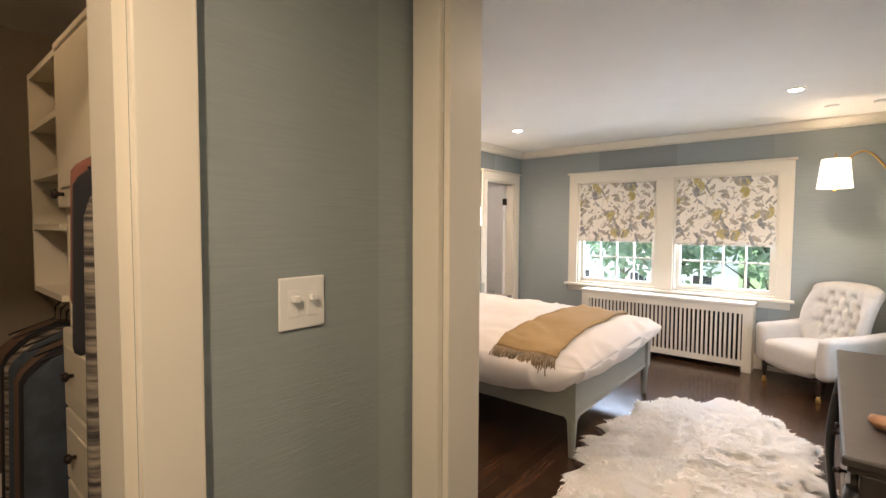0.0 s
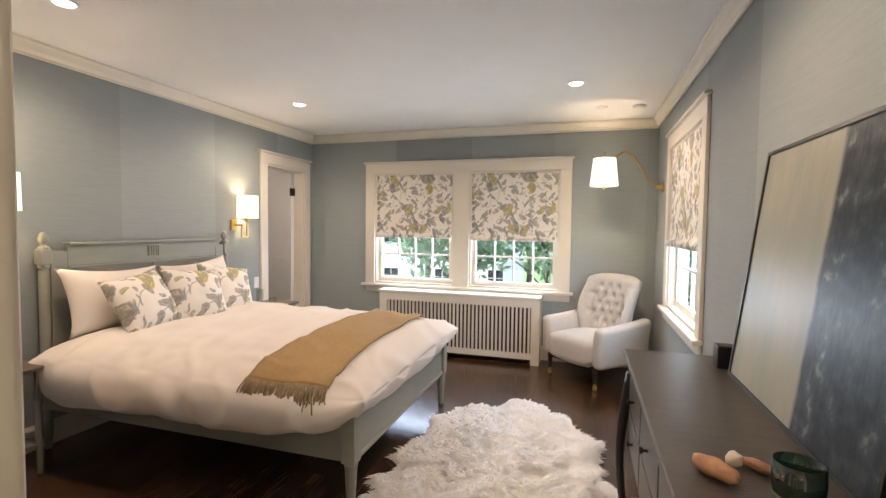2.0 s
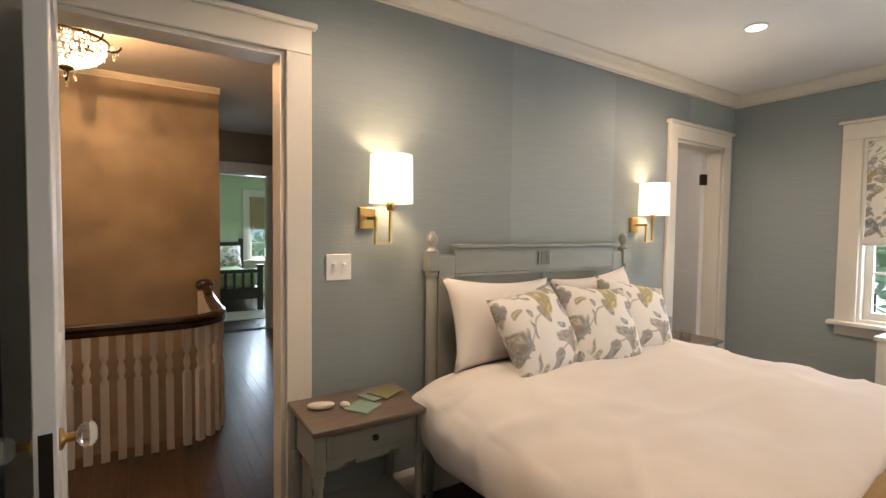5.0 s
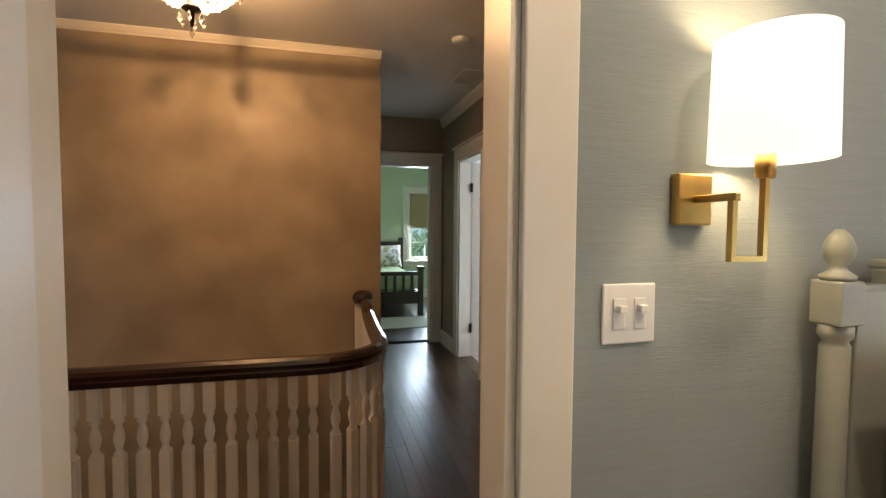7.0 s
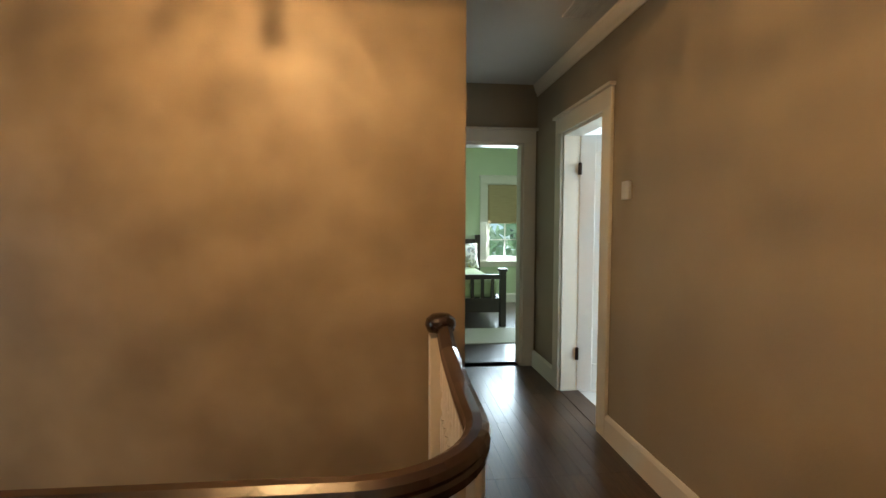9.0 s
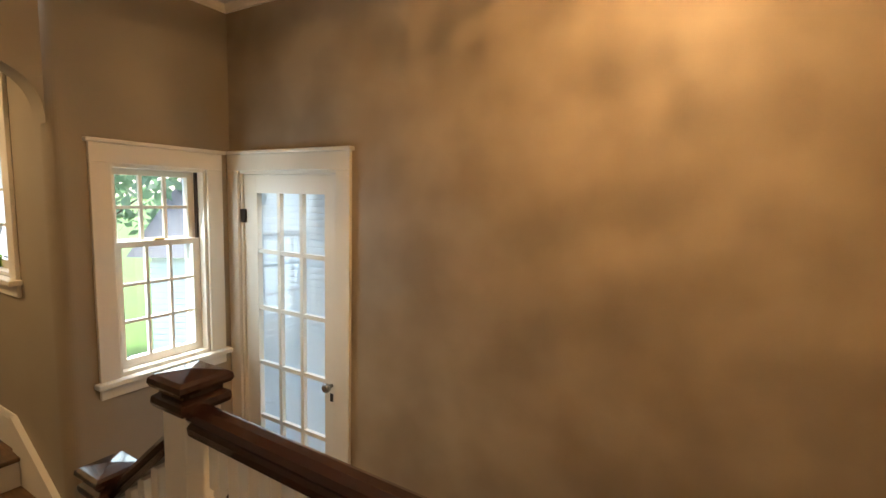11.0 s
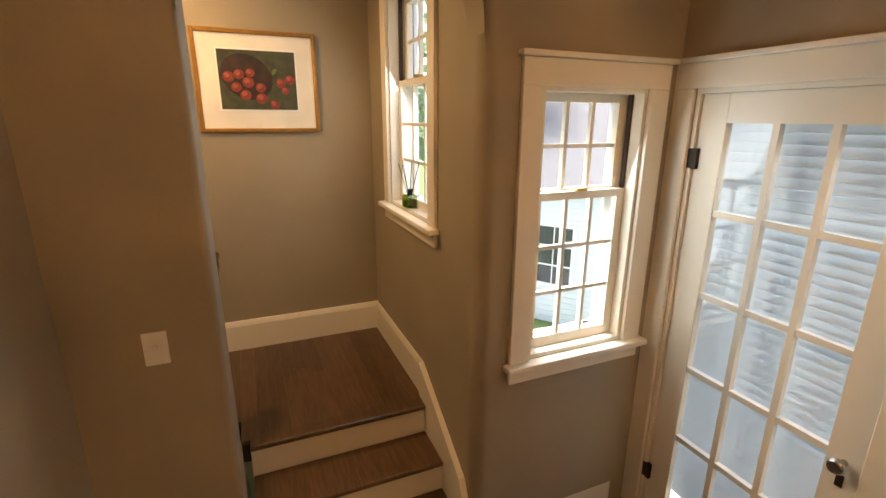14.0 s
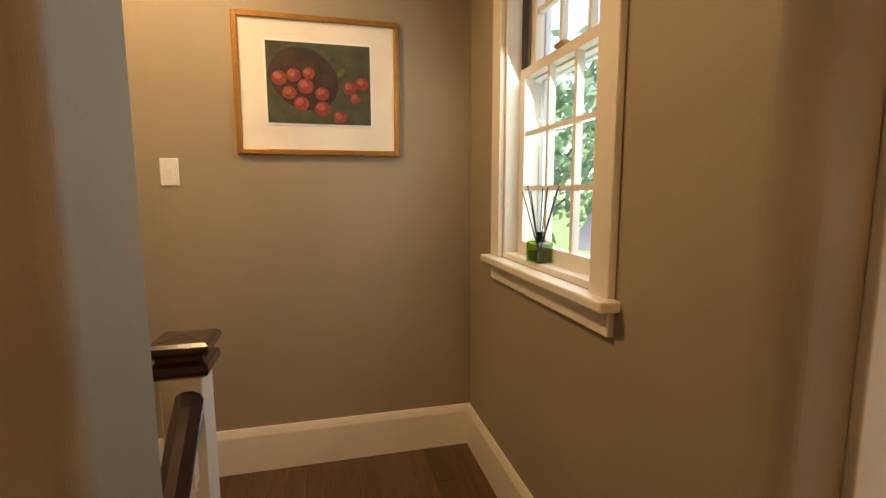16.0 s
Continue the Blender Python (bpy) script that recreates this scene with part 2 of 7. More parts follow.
M = {
    "grass_paper": grasscloth(),
    "taupe": material("taupe_paint", (0.33, 0.276, 0.198), 0.55, second=(0.285, 0.234, 0.165), scale=2.2, mix=0.55, bump=0.06, bump_scale=90),
    # brown paint with the chandelier's mottled crystal light put into the colour
    "lamplit_brown": material("brown_paint_lamp_mottle", (0.38, 0.31, 0.22), 0.5, second=(0.26, 0.205, 0.14), scale=2.7, mix=0.75, bump=0.05, bump_scale=90, detail=2.5),
    "trim": material("cream_trim_paint", (0.76, 0.71, 0.61), 0.35, second=(0.70, 0.65, 0.55), scale=3, mix=0.4, bump=0.03, bump_scale=40),
    "white": material("white_trim_paint", (0.80, 0.80, 0.78), 0.35, second=(0.74, 0.74, 0.72), scale=4, mix=0.4, bump=0.03, bump_scale=40),
    "ceiling": material("ceiling_paint", (0.82, 0.82, 0.81), 0.85, second=(0.78, 0.78, 0.77), scale=4, mix=0.5, bump=0.04, bump_scale=120),
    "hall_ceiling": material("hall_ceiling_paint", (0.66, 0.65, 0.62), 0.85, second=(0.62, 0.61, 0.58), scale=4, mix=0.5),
    "floor": material("dark_oak_floor", (0.080, 0.041, 0.021), 0.24, second=(0.042, 0.021, 0.011), scale=7, stretch=(9, 0.8, 1), mix=0.8, bump=0.10, bump_scale=18, per_object=0.28, coat=0.25),
    "floor_x": material("dark_oak_floor_across", (0.080, 0.043, 0.023), 0.32, second=(0.042, 0.022, 0.012), scale=7, stretch=(0.8, 9, 1), mix=0.8, bump=0.10, bump_scale=18, per_object=0.28, coat=0.15),
    "tread": material("walnut_stained_tread", (0.120, 0.062, 0.028), 0.30, second=(0.062, 0.031, 0.014), scale=7, stretch=(9, 0.9, 1), mix=0.8, bump=0.12, bump_scale=18, per_object=0.25, coat=0.15),
    "gap": material("joint_dark", (0.012, 0.007, 0.005), 0.8),
    "rail": material("dark_mahogany", (0.034, 0.012, 0.008), 0.22, second=(0.018, 0.007, 0.005), scale=9, mix=0.7, bump=0.05, bump_scale=30, coat=0.5),
    "sage": material("grey_green_furniture_paint", (0.27, 0.275, 0.235), 0.45, second=(0.235, 0.24, 0.205), scale=6, stretch=(1, 1, 4), mix=0.5, bump=0.05, bump_scale=60),
    "sage_top": material("grey_brown_wood_top", (0.17, 0.13, 0.095), 0.45, second=(0.12, 0.09, 0.065), scale=8, stretch=(7, 1, 1), mix=0.8, bump=0.08, bump_scale=30),
    "linen": material("white_bed_linen", (0.74, 0.69, 0.645), 0.9, second=(0.70, 0.65, 0.605), scale=5, mix=0.4, bump=0.10, bump_scale=14),
    "throw": material("camel_wool", (0.40, 0.27, 0.12), 0.95, second=(0.34, 0.22, 0.095), scale=40, mix=0.6, bump=0.35, bump_scale=220),
    "fringe": material("camel_wool_fringe", (0.33, 0.25, 0.15), 0.95, second=(0.25, 0.18, 0.10), scale=60, mix=0.7),
    "print": print_fabric("bird_print_linen", 1.0),
    "print_small": print_fabric("bird_print_cushion_linen", 0.72, 0.01),
    "ivory": material("ivory_upholstery", (0.60, 0.57, 0.52), 0.9, second=(0.55, 0.52, 0.47), scale=30, mix=0.5, bump=0.12, bump_scale=160),
    "fur": leafage("white_sheepskin", (0.95, 0.93, 0.90), (0.92, 0.89, 0.83), (0.93, 0.91, 0.87), 0.25),
    "darkwood": material("dark_stained_wood", (0.040, 0.022, 0.015), 0.35, second=(0.022, 0.012, 0.008), scale=9, mix=0.7, bump=0.05, bump_scale=40),
    "dresser": material("charcoal_brown_paint", (0.062, 0.052, 0.044), 0.38, second=(0.045, 0.037, 0.031), scale=8, stretch=(1, 6, 1), mix=0.8, bump=0.10, bump_scale=30),
    "dresser_leg": material("grey_glazed_paint", (0.30, 0.30, 0.27), 0.45, second=(0.20, 0.20, 0.18), scale=20, mix=0.6),
    "black": material("black_lacquer", (0.012, 0.012, 0.013), 0.35),
    "brass": material("aged_brass", (0.55, 0.36, 0.12), 0.28, metal=1.0, second=(0.45, 0.28, 0.09), scale=20, mix=0.5),
    # also colours the sheet that stands for shade inside the radiator cover
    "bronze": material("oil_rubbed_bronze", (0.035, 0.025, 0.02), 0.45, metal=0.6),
    "chrome": material("brushed_nickel", (0.55, 0.53, 0.50), 0.25, metal=1.0),
    "plastic": material("white_switch_plastic", (0.80, 0.79, 0.76), 0.35),
    "shade": glow("lit_linen_shade", (1, 0.80, 0.50), 0.30),
    "bulb": glow("lit_bulb", (1, 0.86, 0.66), 4.0),
    "crystal_lit": glow("lit_crystal", (1, 0.62, 0.28), 3.0),
    "crystal": solid_glass("crystal", (0.95, 0.92, 0.86)),
    "pane": clear("window_glass", gloss=0.05),
    "teal_glass": clear("teal_tumbler_glass", (0.10, 0.34, 0.27), 0.12),
    "thin_glass": clear("thin_clear_glass", (0.95, 0.97, 0.95), 0.10),
    "clear_glass": clear("clear_tumbler_glass", (0.78, 0.86, 0.76), 0.15),
    "green_glass": clear("green_bottle_glass", (0.42, 0.58, 0.14), 0.10),
    "sea_glass": material("sea_glass_plate", (0.30, 0.42, 0.34), 0.15, second=(0.24, 0.34, 0.26), scale=9),
    "amber_glass": material("amber_glass_plate", (0.30, 0.27, 0.12), 0.2, second=(0.22, 0.19, 0.09), scale=9),
    "shell": material("shell", (0.75, 0.70, 0.62), 0.5, second=(0.60, 0.50, 0.40), scale=30),
    "driftwood": material("driftwood", (0.52, 0.30, 0.17), 0.7, second=(0.30, 0.15, 0.08), scale=22, mix=0.9),
    "gold": material("gilt_frame", (0.42, 0.22, 0.055), 0.35, metal=0.55, second=(0.30, 0.15, 0.04), scale=30, mix=0.6),
    "mat_board": material("cream_mat_board", (0.80, 0.76, 0.68), 0.9),
    "art_dark": material("painted_dark_green", (0.026, 0.030, 0.017), 0.7, second=(0.060, 0.068, 0.034), scale=14, mix=0.9),
    "art_basket": material("painted_basket", (0.05, 0.022, 0.016), 0.7, second=(0.02, 0.01, 0.008), scale=20, mix=0.9),
    "art_red": material("painted_red_fruit", (0.15, 0.016, 0.013), 0.6, second=(0.24, 0.045, 0.028), scale=40, mix=0.8),
    "art_shine": material("painted_fruit_shine", (0.42, 0.12, 0.08), 0.6, second=(0.28, 0.05, 0.034), scale=60, mix=0.8),
    "green_wall": material("pale_green_paint", (0.58, 0.66, 0.44), 0.7, second=(0.53, 0.61, 0.40), scale=2, mix=0.5),
    "roman": material("tan_roman_blind", (0.45, 0.34, 0.19), 0.9, second=(0.38, 0.28, 0.15), scale=6, stretch=(1, 1, 14), mix=0.6),
    "green_cover": material("green_bedcover", (0.45, 0.52, 0.30), 0.9),
    "closet_white": material("closet_melamine", (0.66, 0.60, 0.48), 0.5, second=(0.60, 0.54, 0.43), scale=3),
    "cloth_a": material("dusty_red_cloth", (0.22, 0.085, 0.055), 0.95, second=(0.14, 0.05, 0.035), scale=14),
    "cloth_b": material("black_cloth", (0.015, 0.014, 0.017), 0.95),
    "cloth_c": material("blue_denim_cloth", (0.05, 0.065, 0.085), 0.95, second=(0.025, 0.03, 0.04), scale=18),
    "cloth_d": material("striped_knit", (0.40, 0.34, 0.26), 0.95, second=(0.03, 0.025, 0.025), scale=4, stretch=(1, 1, 14), mix=0.95),
    "cloth_e": material("brown_cloth", (0.10, 0.06, 0.04), 0.95),
    "lawn": material("lawn", (0.085, 0.15, 0.030), 0.95, second=(0.055, 0.10, 0.02), scale=2, mix=0.8, bump=0.4, bump_scale=30),
    "drive": material("pale_driveway", (0.34, 0.33, 0.31), 0.9, second=(0.28, 0.27, 0.26), scale=4, bump=0.1),
    "clapboard": material("white_clapboard", (0.72, 0.75, 0.77), 0.6, second=(0.66, 0.69, 0.71), scale=3, stretch=(1, 1, 6)),
    "roof": material("grey_shingle", (0.10, 0.10, 0.105), 0.9, second=(0.06, 0.06, 0.065), scale=9),
    "dark_pane": material("dark_house_window", (0.03, 0.035, 0.04), 0.08),
    "bark": material("bark", (0.10, 0.075, 0.055), 0.95, second=(0.05, 0.038, 0.03), scale=9, stretch=(4, 4, 1), bump=0.6, bump_scale=20),
    "leaf": leafage("maple_leaves", (0.11, 0.17, 0.10), (0.17, 0.22, 0.15), (0.22, 0.36, 0.19)),
    "leaf_yellow": leafage("yellow_green_leaves", (0.19, 0.21, 0.06), (0.13, 0.18, 0.06)),
    "deck": material("grey_deck", (0.30, 0.31, 0.32), 0.8, second=(0.24, 0.25, 0.26), scale=6, stretch=(1, 8, 1)),
    "slat": leafage("white_blind_slat", (0.74, 0.77, 0.79), (0.70, 0.73, 0.75), (0.62, 0.67, 0.70)),
    "terracotta": material("brick_path", (0.33, 0.20, 0.16), 0.9, second=(0.26, 0.15, 0.12), scale=9),
}
for key in ("floor", "floor_x", "tread"):
    M[key].node_tree.nodes["Principled BSDF"].inputs["Coat Roughness"].default_value = 0.12


# ---- building blocks ----
def box(bm, x0, y0, z0, x1, y1, z1, bevel=0.0, m=None):
    r = bmesh.ops.create_cube(bm, size=1.0)
    v = r["verts"]
    bmesh.ops.scale(bm, vec=(abs(x1 - x0), abs(y1 - y0), abs(z1 - z0)), verts=v)
    bmesh.ops.translate(bm, vec=((x0 + x1) / 2, (y0 + y1) / 2, (z0 + z1) / 2), verts=v)
    if bevel:
        e = list({e for q in v for e in q.link_edges})
        r = bmesh.ops.bevel(bm, geom=e, offset=bevel, segments=2, affect="EDGES", profile=0.5)
        v = list({q for f in r["faces"] for q in f.verts} | {q for q in v if q.is_valid})
    if m is not None:
        bmesh.ops.transform(bm, matrix=m, verts=v)
    return bm


def boxes(*items, bevel=0.0):
    bm = bmesh.new()
    for it in items:
        box(bm, *it, bevel=bevel)
    return bm


def lathe(profile, at=(0, 0, 0), segments=20, bm=None):
    """Turn a profile of (radius, height) about the upright axis."""
    bm = bm or bmesh.new()
    rings = []
    for r, z in profile:
        r = max(r, 0.0004)
        rings.append([bm.verts.new((at[0] + r * math.cos(a), at[1] + r * math.sin(a), at[2] + z)) for a in (2 * math.pi * k / segments for k in range(segments))])
    for a, b in zip(rings, rings[1:]):
        for k in range(segments):
            f = bm.faces.new((a[k], a[(k + 1) % segments], b[(k + 1) % segments], b[k]))
            f.smooth = True
    bm.faces.new(rings[0][::-1])
    bm.faces.new(rings[-1])
    return bm


def tube(points, radius, segments=10, bm=None, taper=None):
    """A round bar along a line of points."""
    bm = bm or bmesh.new()
    pts = [Vector(p) for p in points]
    rings = []
    for k, p in enumerate(pts):
        d = (pts[min(k + 1, len(pts) - 1)] - pts[max(k - 1, 0)]).normalized()
        up = Vector((0, 0, 1)) if abs(d.z) < 0.95 else Vector((1, 0, 0))
        a = d.cross(up).normalized()
        b = d.cross(a)
        r = radius if taper is None else radius + (taper - radius) * k / (len(pts) - 1)
        rings.append([bm.verts.new(p + r * (math.cos(t) * a + math.sin(t) * b)) for t in (2 * math.pi * j / segments for j in range(segments))])
    for a, b in zip(rings, rings[1:]):
        for j in range(segments):
            f = bm.faces.new((a[j], a[(j + 1) % segments], b[(j + 1) % segments], b[j]))
            f.smooth = True
    bm.faces.new(rings[0][::-1])
    bm.faces.new(rings[-1])
    bmesh.ops.recalc_face_normals(bm, faces=bm.faces[:])
    return bm


def sweep(points, section, bm=None):
    """Carry a section of (side, up) along a line; the section stays upright."""
    bm = bm or bmesh.new()
    pts = [Vector(p) for p in points]
    rings = []
    for k, p in enumerate(pts):
        a = (pts[k] - pts[k - 1]) if k else (pts[1] - pts[0])
        b = (pts[k + 1] - pts[k]) if k + 1 < len(pts) else a
        a2, b2 = Vector((a.x, a.y, 0)).normalized(), Vector((b.x, b.y, 0)).normalized()
        d = (a2 + b2).normalized()
        side = Vector((d.y, -d.x, 0)) / max(0.3, d.dot(a2))
        rings.append([bm.verts.new(p + s * side + Vector((0, 0, u))) for s, u in section])
    n = len(section)
    for a, b in zip(rings, rings[1:]):
        for j in range(n):
            bm.faces.new((a[j], a[(j + 1) % n], b[(j + 1) % n], b[j]))
    bm.faces.new(rings[0][::-1])
    bm.faces.new(rings[-1])
    bmesh.ops.recalc_face_normals(bm, faces=bm.faces[:])
    return bm


def finish(name, bm, mats):
    me = bpy.data.meshes.new(name)
    bm.to_mesh(me)
    bm.free()
    for mm in mats if isinstance(mats, (list, tuple)) else [mats]:
        me.materials.append(mm)
    return me


def solo(name, bm, mat, label="", category="", group="", kind=""):
    return tagged(new(name, finish(name, bm, mat)), label, category, group, kind)


def thing(name, label="", category="", m=None, group="", kind=""):
    ob = new(name)
    ob.empty_display_size = 0.1
    if m is not None:
        ob.matrix_world = m
    return tagged(ob, label, category, group, kind)


def part(name, bm, mat, parent, label="", smooth=False):
    me = finish(name, bm, mat)
    if smooth:
        for p in me.polygons:
            p.use_smooth = True
    ob = new(name, me)
    ob.parent = parent
    if label:
        ob["label"] = label
    return ob


def share(name, me, parent, m, label=""):
    ob = new(name, me)
    ob.parent = parent
    ob.matrix_basis = m
    if label:
        ob["label"] = label
    return ob


def wall(name, axis, face, back, a0, a1, z0, z1, holes=(), front_mat=None, back_mat=None, label="", extra=None):
    """A wall from face to back along axis's normal, from a0 to a1, with rectangular holes (a, b, low, high)."""
    us = sorted({a0, a1, *[h[0] for h in holes], *[h[1] for h in holes]})
    zs = sorted({z0, z1, *[h[2] for h in holes], *[h[3] for h in holes]})
    bm = bmesh.new()
    lo, hi = min(face, back), max(face, back)
    for u0, u1 in zip(us, us[1:]):
        if u1 <= a0 or u0 >= a1:
            continue
        for w0, w1 in zip(zs, zs[1:]):
            cu, cz = (u0 + u1) / 2, (w0 + w1) / 2
            if any(h[0] < cu < h[1] and h[2] < cz < h[3] for h in holes):
                continue
            box(bm, *((lo, u0, w0, hi, u1, w1) if axis == "x" else (u0, lo, w0, u1, hi, w1)))
    n = 0 if axis == "x" else 1
    sign = 1 if face > back else -1
    for f in bm.faces:
        f.material_index = 1 if f.normal[n] * sign < -0.5 else 0
    return solo(name, bm, [front_mat, back_mat or front_mat], label, "wall", kind="structure")


def casing(parent, axis, face, out, a0, a1, z0, z1, width=0.11, mat=None, cap=True, bottom=False):
    """Flat trim with a capped head round an opening; out is the way that it stands proud."""
    t = 0.022 * out

    def b(u0, u1, w0, w1, deep=t, bev=0.004):
        lo, hi = face, face + deep
        lo, hi = min(lo, hi), max(lo, hi)
        return box(bmesh.new(), *((lo, u0, w0, hi, u1, w1) if axis == "x" else (u0, lo, w0, u1, hi, w1)), bevel=bev)

    part("side_casing", b(a0 - width, a0, z0, z1), mat, parent)
    part("side_casing", b(a1, a1 + width, z0, z1), mat, parent)
    part("head_casing", b(a0 - width, a1 + width, z1, z1 + width), mat, parent)
    if cap:
        part("cap_moulding", b(a0 - width - 0.018, a1 + width + 0.018, z1 + width, z1 + width + 0.022, 0.042 * out), mat, parent)


def jamb(parent, axis, face, back, a0, a1, z0, z1, mat, thick=0.02):
    lo, hi = min(face, back), max(face, back)
    f = (lambda u0, u1, w0, w1: (lo, u0, w0, hi, u1, w1)) if axis == "x" else (lambda u0, u1, w0, w1: (u0, lo, w0, u1, hi, w1))
    part("jamb", boxes(f(a0, a0 + thick, z0, z1)), mat, parent)
    part("jamb", boxes(f(a1 - thick, a1, z0, z1)), mat, parent)
    part("head_jamb", boxes(f(a0 + thick, a1 - thick, z1 - thick, z1)), mat, parent)


# ---- setting ----
CEIL, HALL, STAIR, FAR = 2.465, 2.537, 2.537, 2.52
TR, WH = M["trim"], M["white"]
wall("wall_west", "x", -3.445, -3.585, 1.29, 6.03, -2.9, 2.62, [(1.44, 2.215, 0, 2.06), (5.03, 5.70, 0, 2.03)], M["grass_paper"], M["taupe"], "blue-grey grasscloth wall behind the bed, with seams")
wall("wall_west_closet", "x", -3.445, -3.58, -1.39, 1.29, -2.9, 2.62, (), M["taupe"], M["taupe"], "taupe painted wall beside the stairs")
wall("wall_north", "y", 5.88, 6.03, -3.445, 0.56, -0.3, 2.62, [(-2.60, -1.65, 0.73, 1.995), (-1.47, -0.51, 0.73, 1.995)], M["grass_paper"], M["clapboard"], "blue-grey grasscloth wall with the twin windows")
wall("wall_east", "x", 0.41, 0.56, -1.30, 5.88, -0.3, 2.62, [(4.02, 5.11, 0.75, 2.05)], M["grass_paper"], M["clapboard"], "blue-grey grasscloth wall above the dresser")
wall("wall_south", "y", 1.29, 1.15, -3.445, 0.41, -0.3, 2.62, [(-0.908, 0.16, 0, 2.12)], M["grass_paper"], M["grass_paper"], "blue-grey grasscloth wall with a cased opening")
wall("wall_vestibule", "x", -1.02, -1.16, -1.30, 1.15, -0.3, 2.62, [(-0.34, 0.463, 0, 2.06)], M["grass_paper"], M["taupe"], "grey-green papered wall with a closet doorway")
wall("wall_vestibule_end", "y", -1.30, -1.42, -3.445, 0.56, -0.3, 2.62, (), M["grass_paper"], M["taupe"], "grey-green papered end wall")
wall("wall_closet_north", "y", 0.95, 1.05, -3.445, -1.16, -0.3, 2.62, (), M["taupe"], M["taupe"], "grey closet wall")
wall("wall_hall_north", "y", 3.215, 3.35, -7.82, -3.58, -0.3, 2.62, [(-7.17, -6.47, 0, 1.99)], M["taupe"], M["white"], "taupe hall wall with a doorway")
# the stair wall's blotches are painted-in lamplight, not a finish
wall("wall_stair", "x", -5.98, -6.12, -1.39, 2.28, -2.9, 2.62, [(-1.19, -0.325, -0.735, 1.492)], M["lamplit_brown"], M["clapboard"], "brown painted stairwell wall, chandelier light mottled into its colour")
wall("wall_passage", "y", 2.28, 2.14, -7.82, -6.12, -0.3, 2.62, (), M["taupe"], M["green_wall"], "taupe passage wall")
wall("wall_hall_end", "x", -7.82, -7.95, 2.14, 3.35, -0.3, 2.62, [(2.35, 3.088, 0, 2.02)], M["taupe"], M["green_wall"], "taupe wall at the end of the hall")
wall("wall_landing_west", "x", -4.995, -5.13, -3.08, -1.43, -2.9, 2.62, [(-2.495, -1.815, 0.845, 2.04)], M["taupe"], M["clapboard"], "taupe landing wall with a narrow window")
wall("wall_landing_south", "y", -2.94, -3.08, -4.995, -2.75, -2.9, 2.62, (), M["taupe"], M["clapboard"], "taupe landing wall with a framed picture")
wall("wall_back_stair", "x", -2.85, -2.75, -2.94, -1.39, -2.9, 2.62, (), M["taupe"], M["clapboard"], "taupe wall of the back stair")
wall("wall_green_west", "x", -11.2, -11.35, 0.6, 5.3, -0.3, 2.62, [(3.44, 4.35, 0.69, 1.95)], M["green_wall"], M["clapboard"], "pale green bedroom wall with a window")
wall("wall_green_south", "y", 0.6, 0.5, -11.2, -7.95, -0.3, 2.62, (), M["green_wall"], M["clapboard"], "pale green bedroom wall")
wall("wall_green_north", "y", 5.2, 5.3, -11.2, -7.95, -0.3, 2.62, (), M["green_wall"], M["clapboard"], "pale green bedroom wall")
wall("wall_green_east", "x", -7.95, -7.85, 0.6, 2.14, -0.3, 2.62, (), M["green_wall"], M["clapboard"], "pale green bedroom wall")
wall("wall_green_east_north", "x", -7.95, -7.85, 3.35, 5.2, -0.3, 2.62, (), M["green_wall"], M["white"], "pale green bedroom wall")
wall("wall_white_room_north", "y", 5.2, 5.3, -7.85, -5.25, -0.3, 2.62, [(-7.2, -6.0, 0.8, 2.0)], M["white"], M["clapboard"], "white bathroom wall")
wall("wall_white_room_east", "x", -5.35, -5.25, 3.35, 5.2, -0.3, 2.62, (), M["white"], M["white"], "white bathroom wall")
wall("wall_small_room_west", "x", -5.0, -5.1, 3.35, 6.03, -0.3, 2.62, (), M["white"], M["white"], "pale wall of the small room beyond the bedroom")
wall("wall_small_room_north", "y", 5.98, 6.1, -5.1, -3.58, -0.3, 2.62, (), M["white"], M["clapboard"], "pale wall of the small room beyond the bedroom")


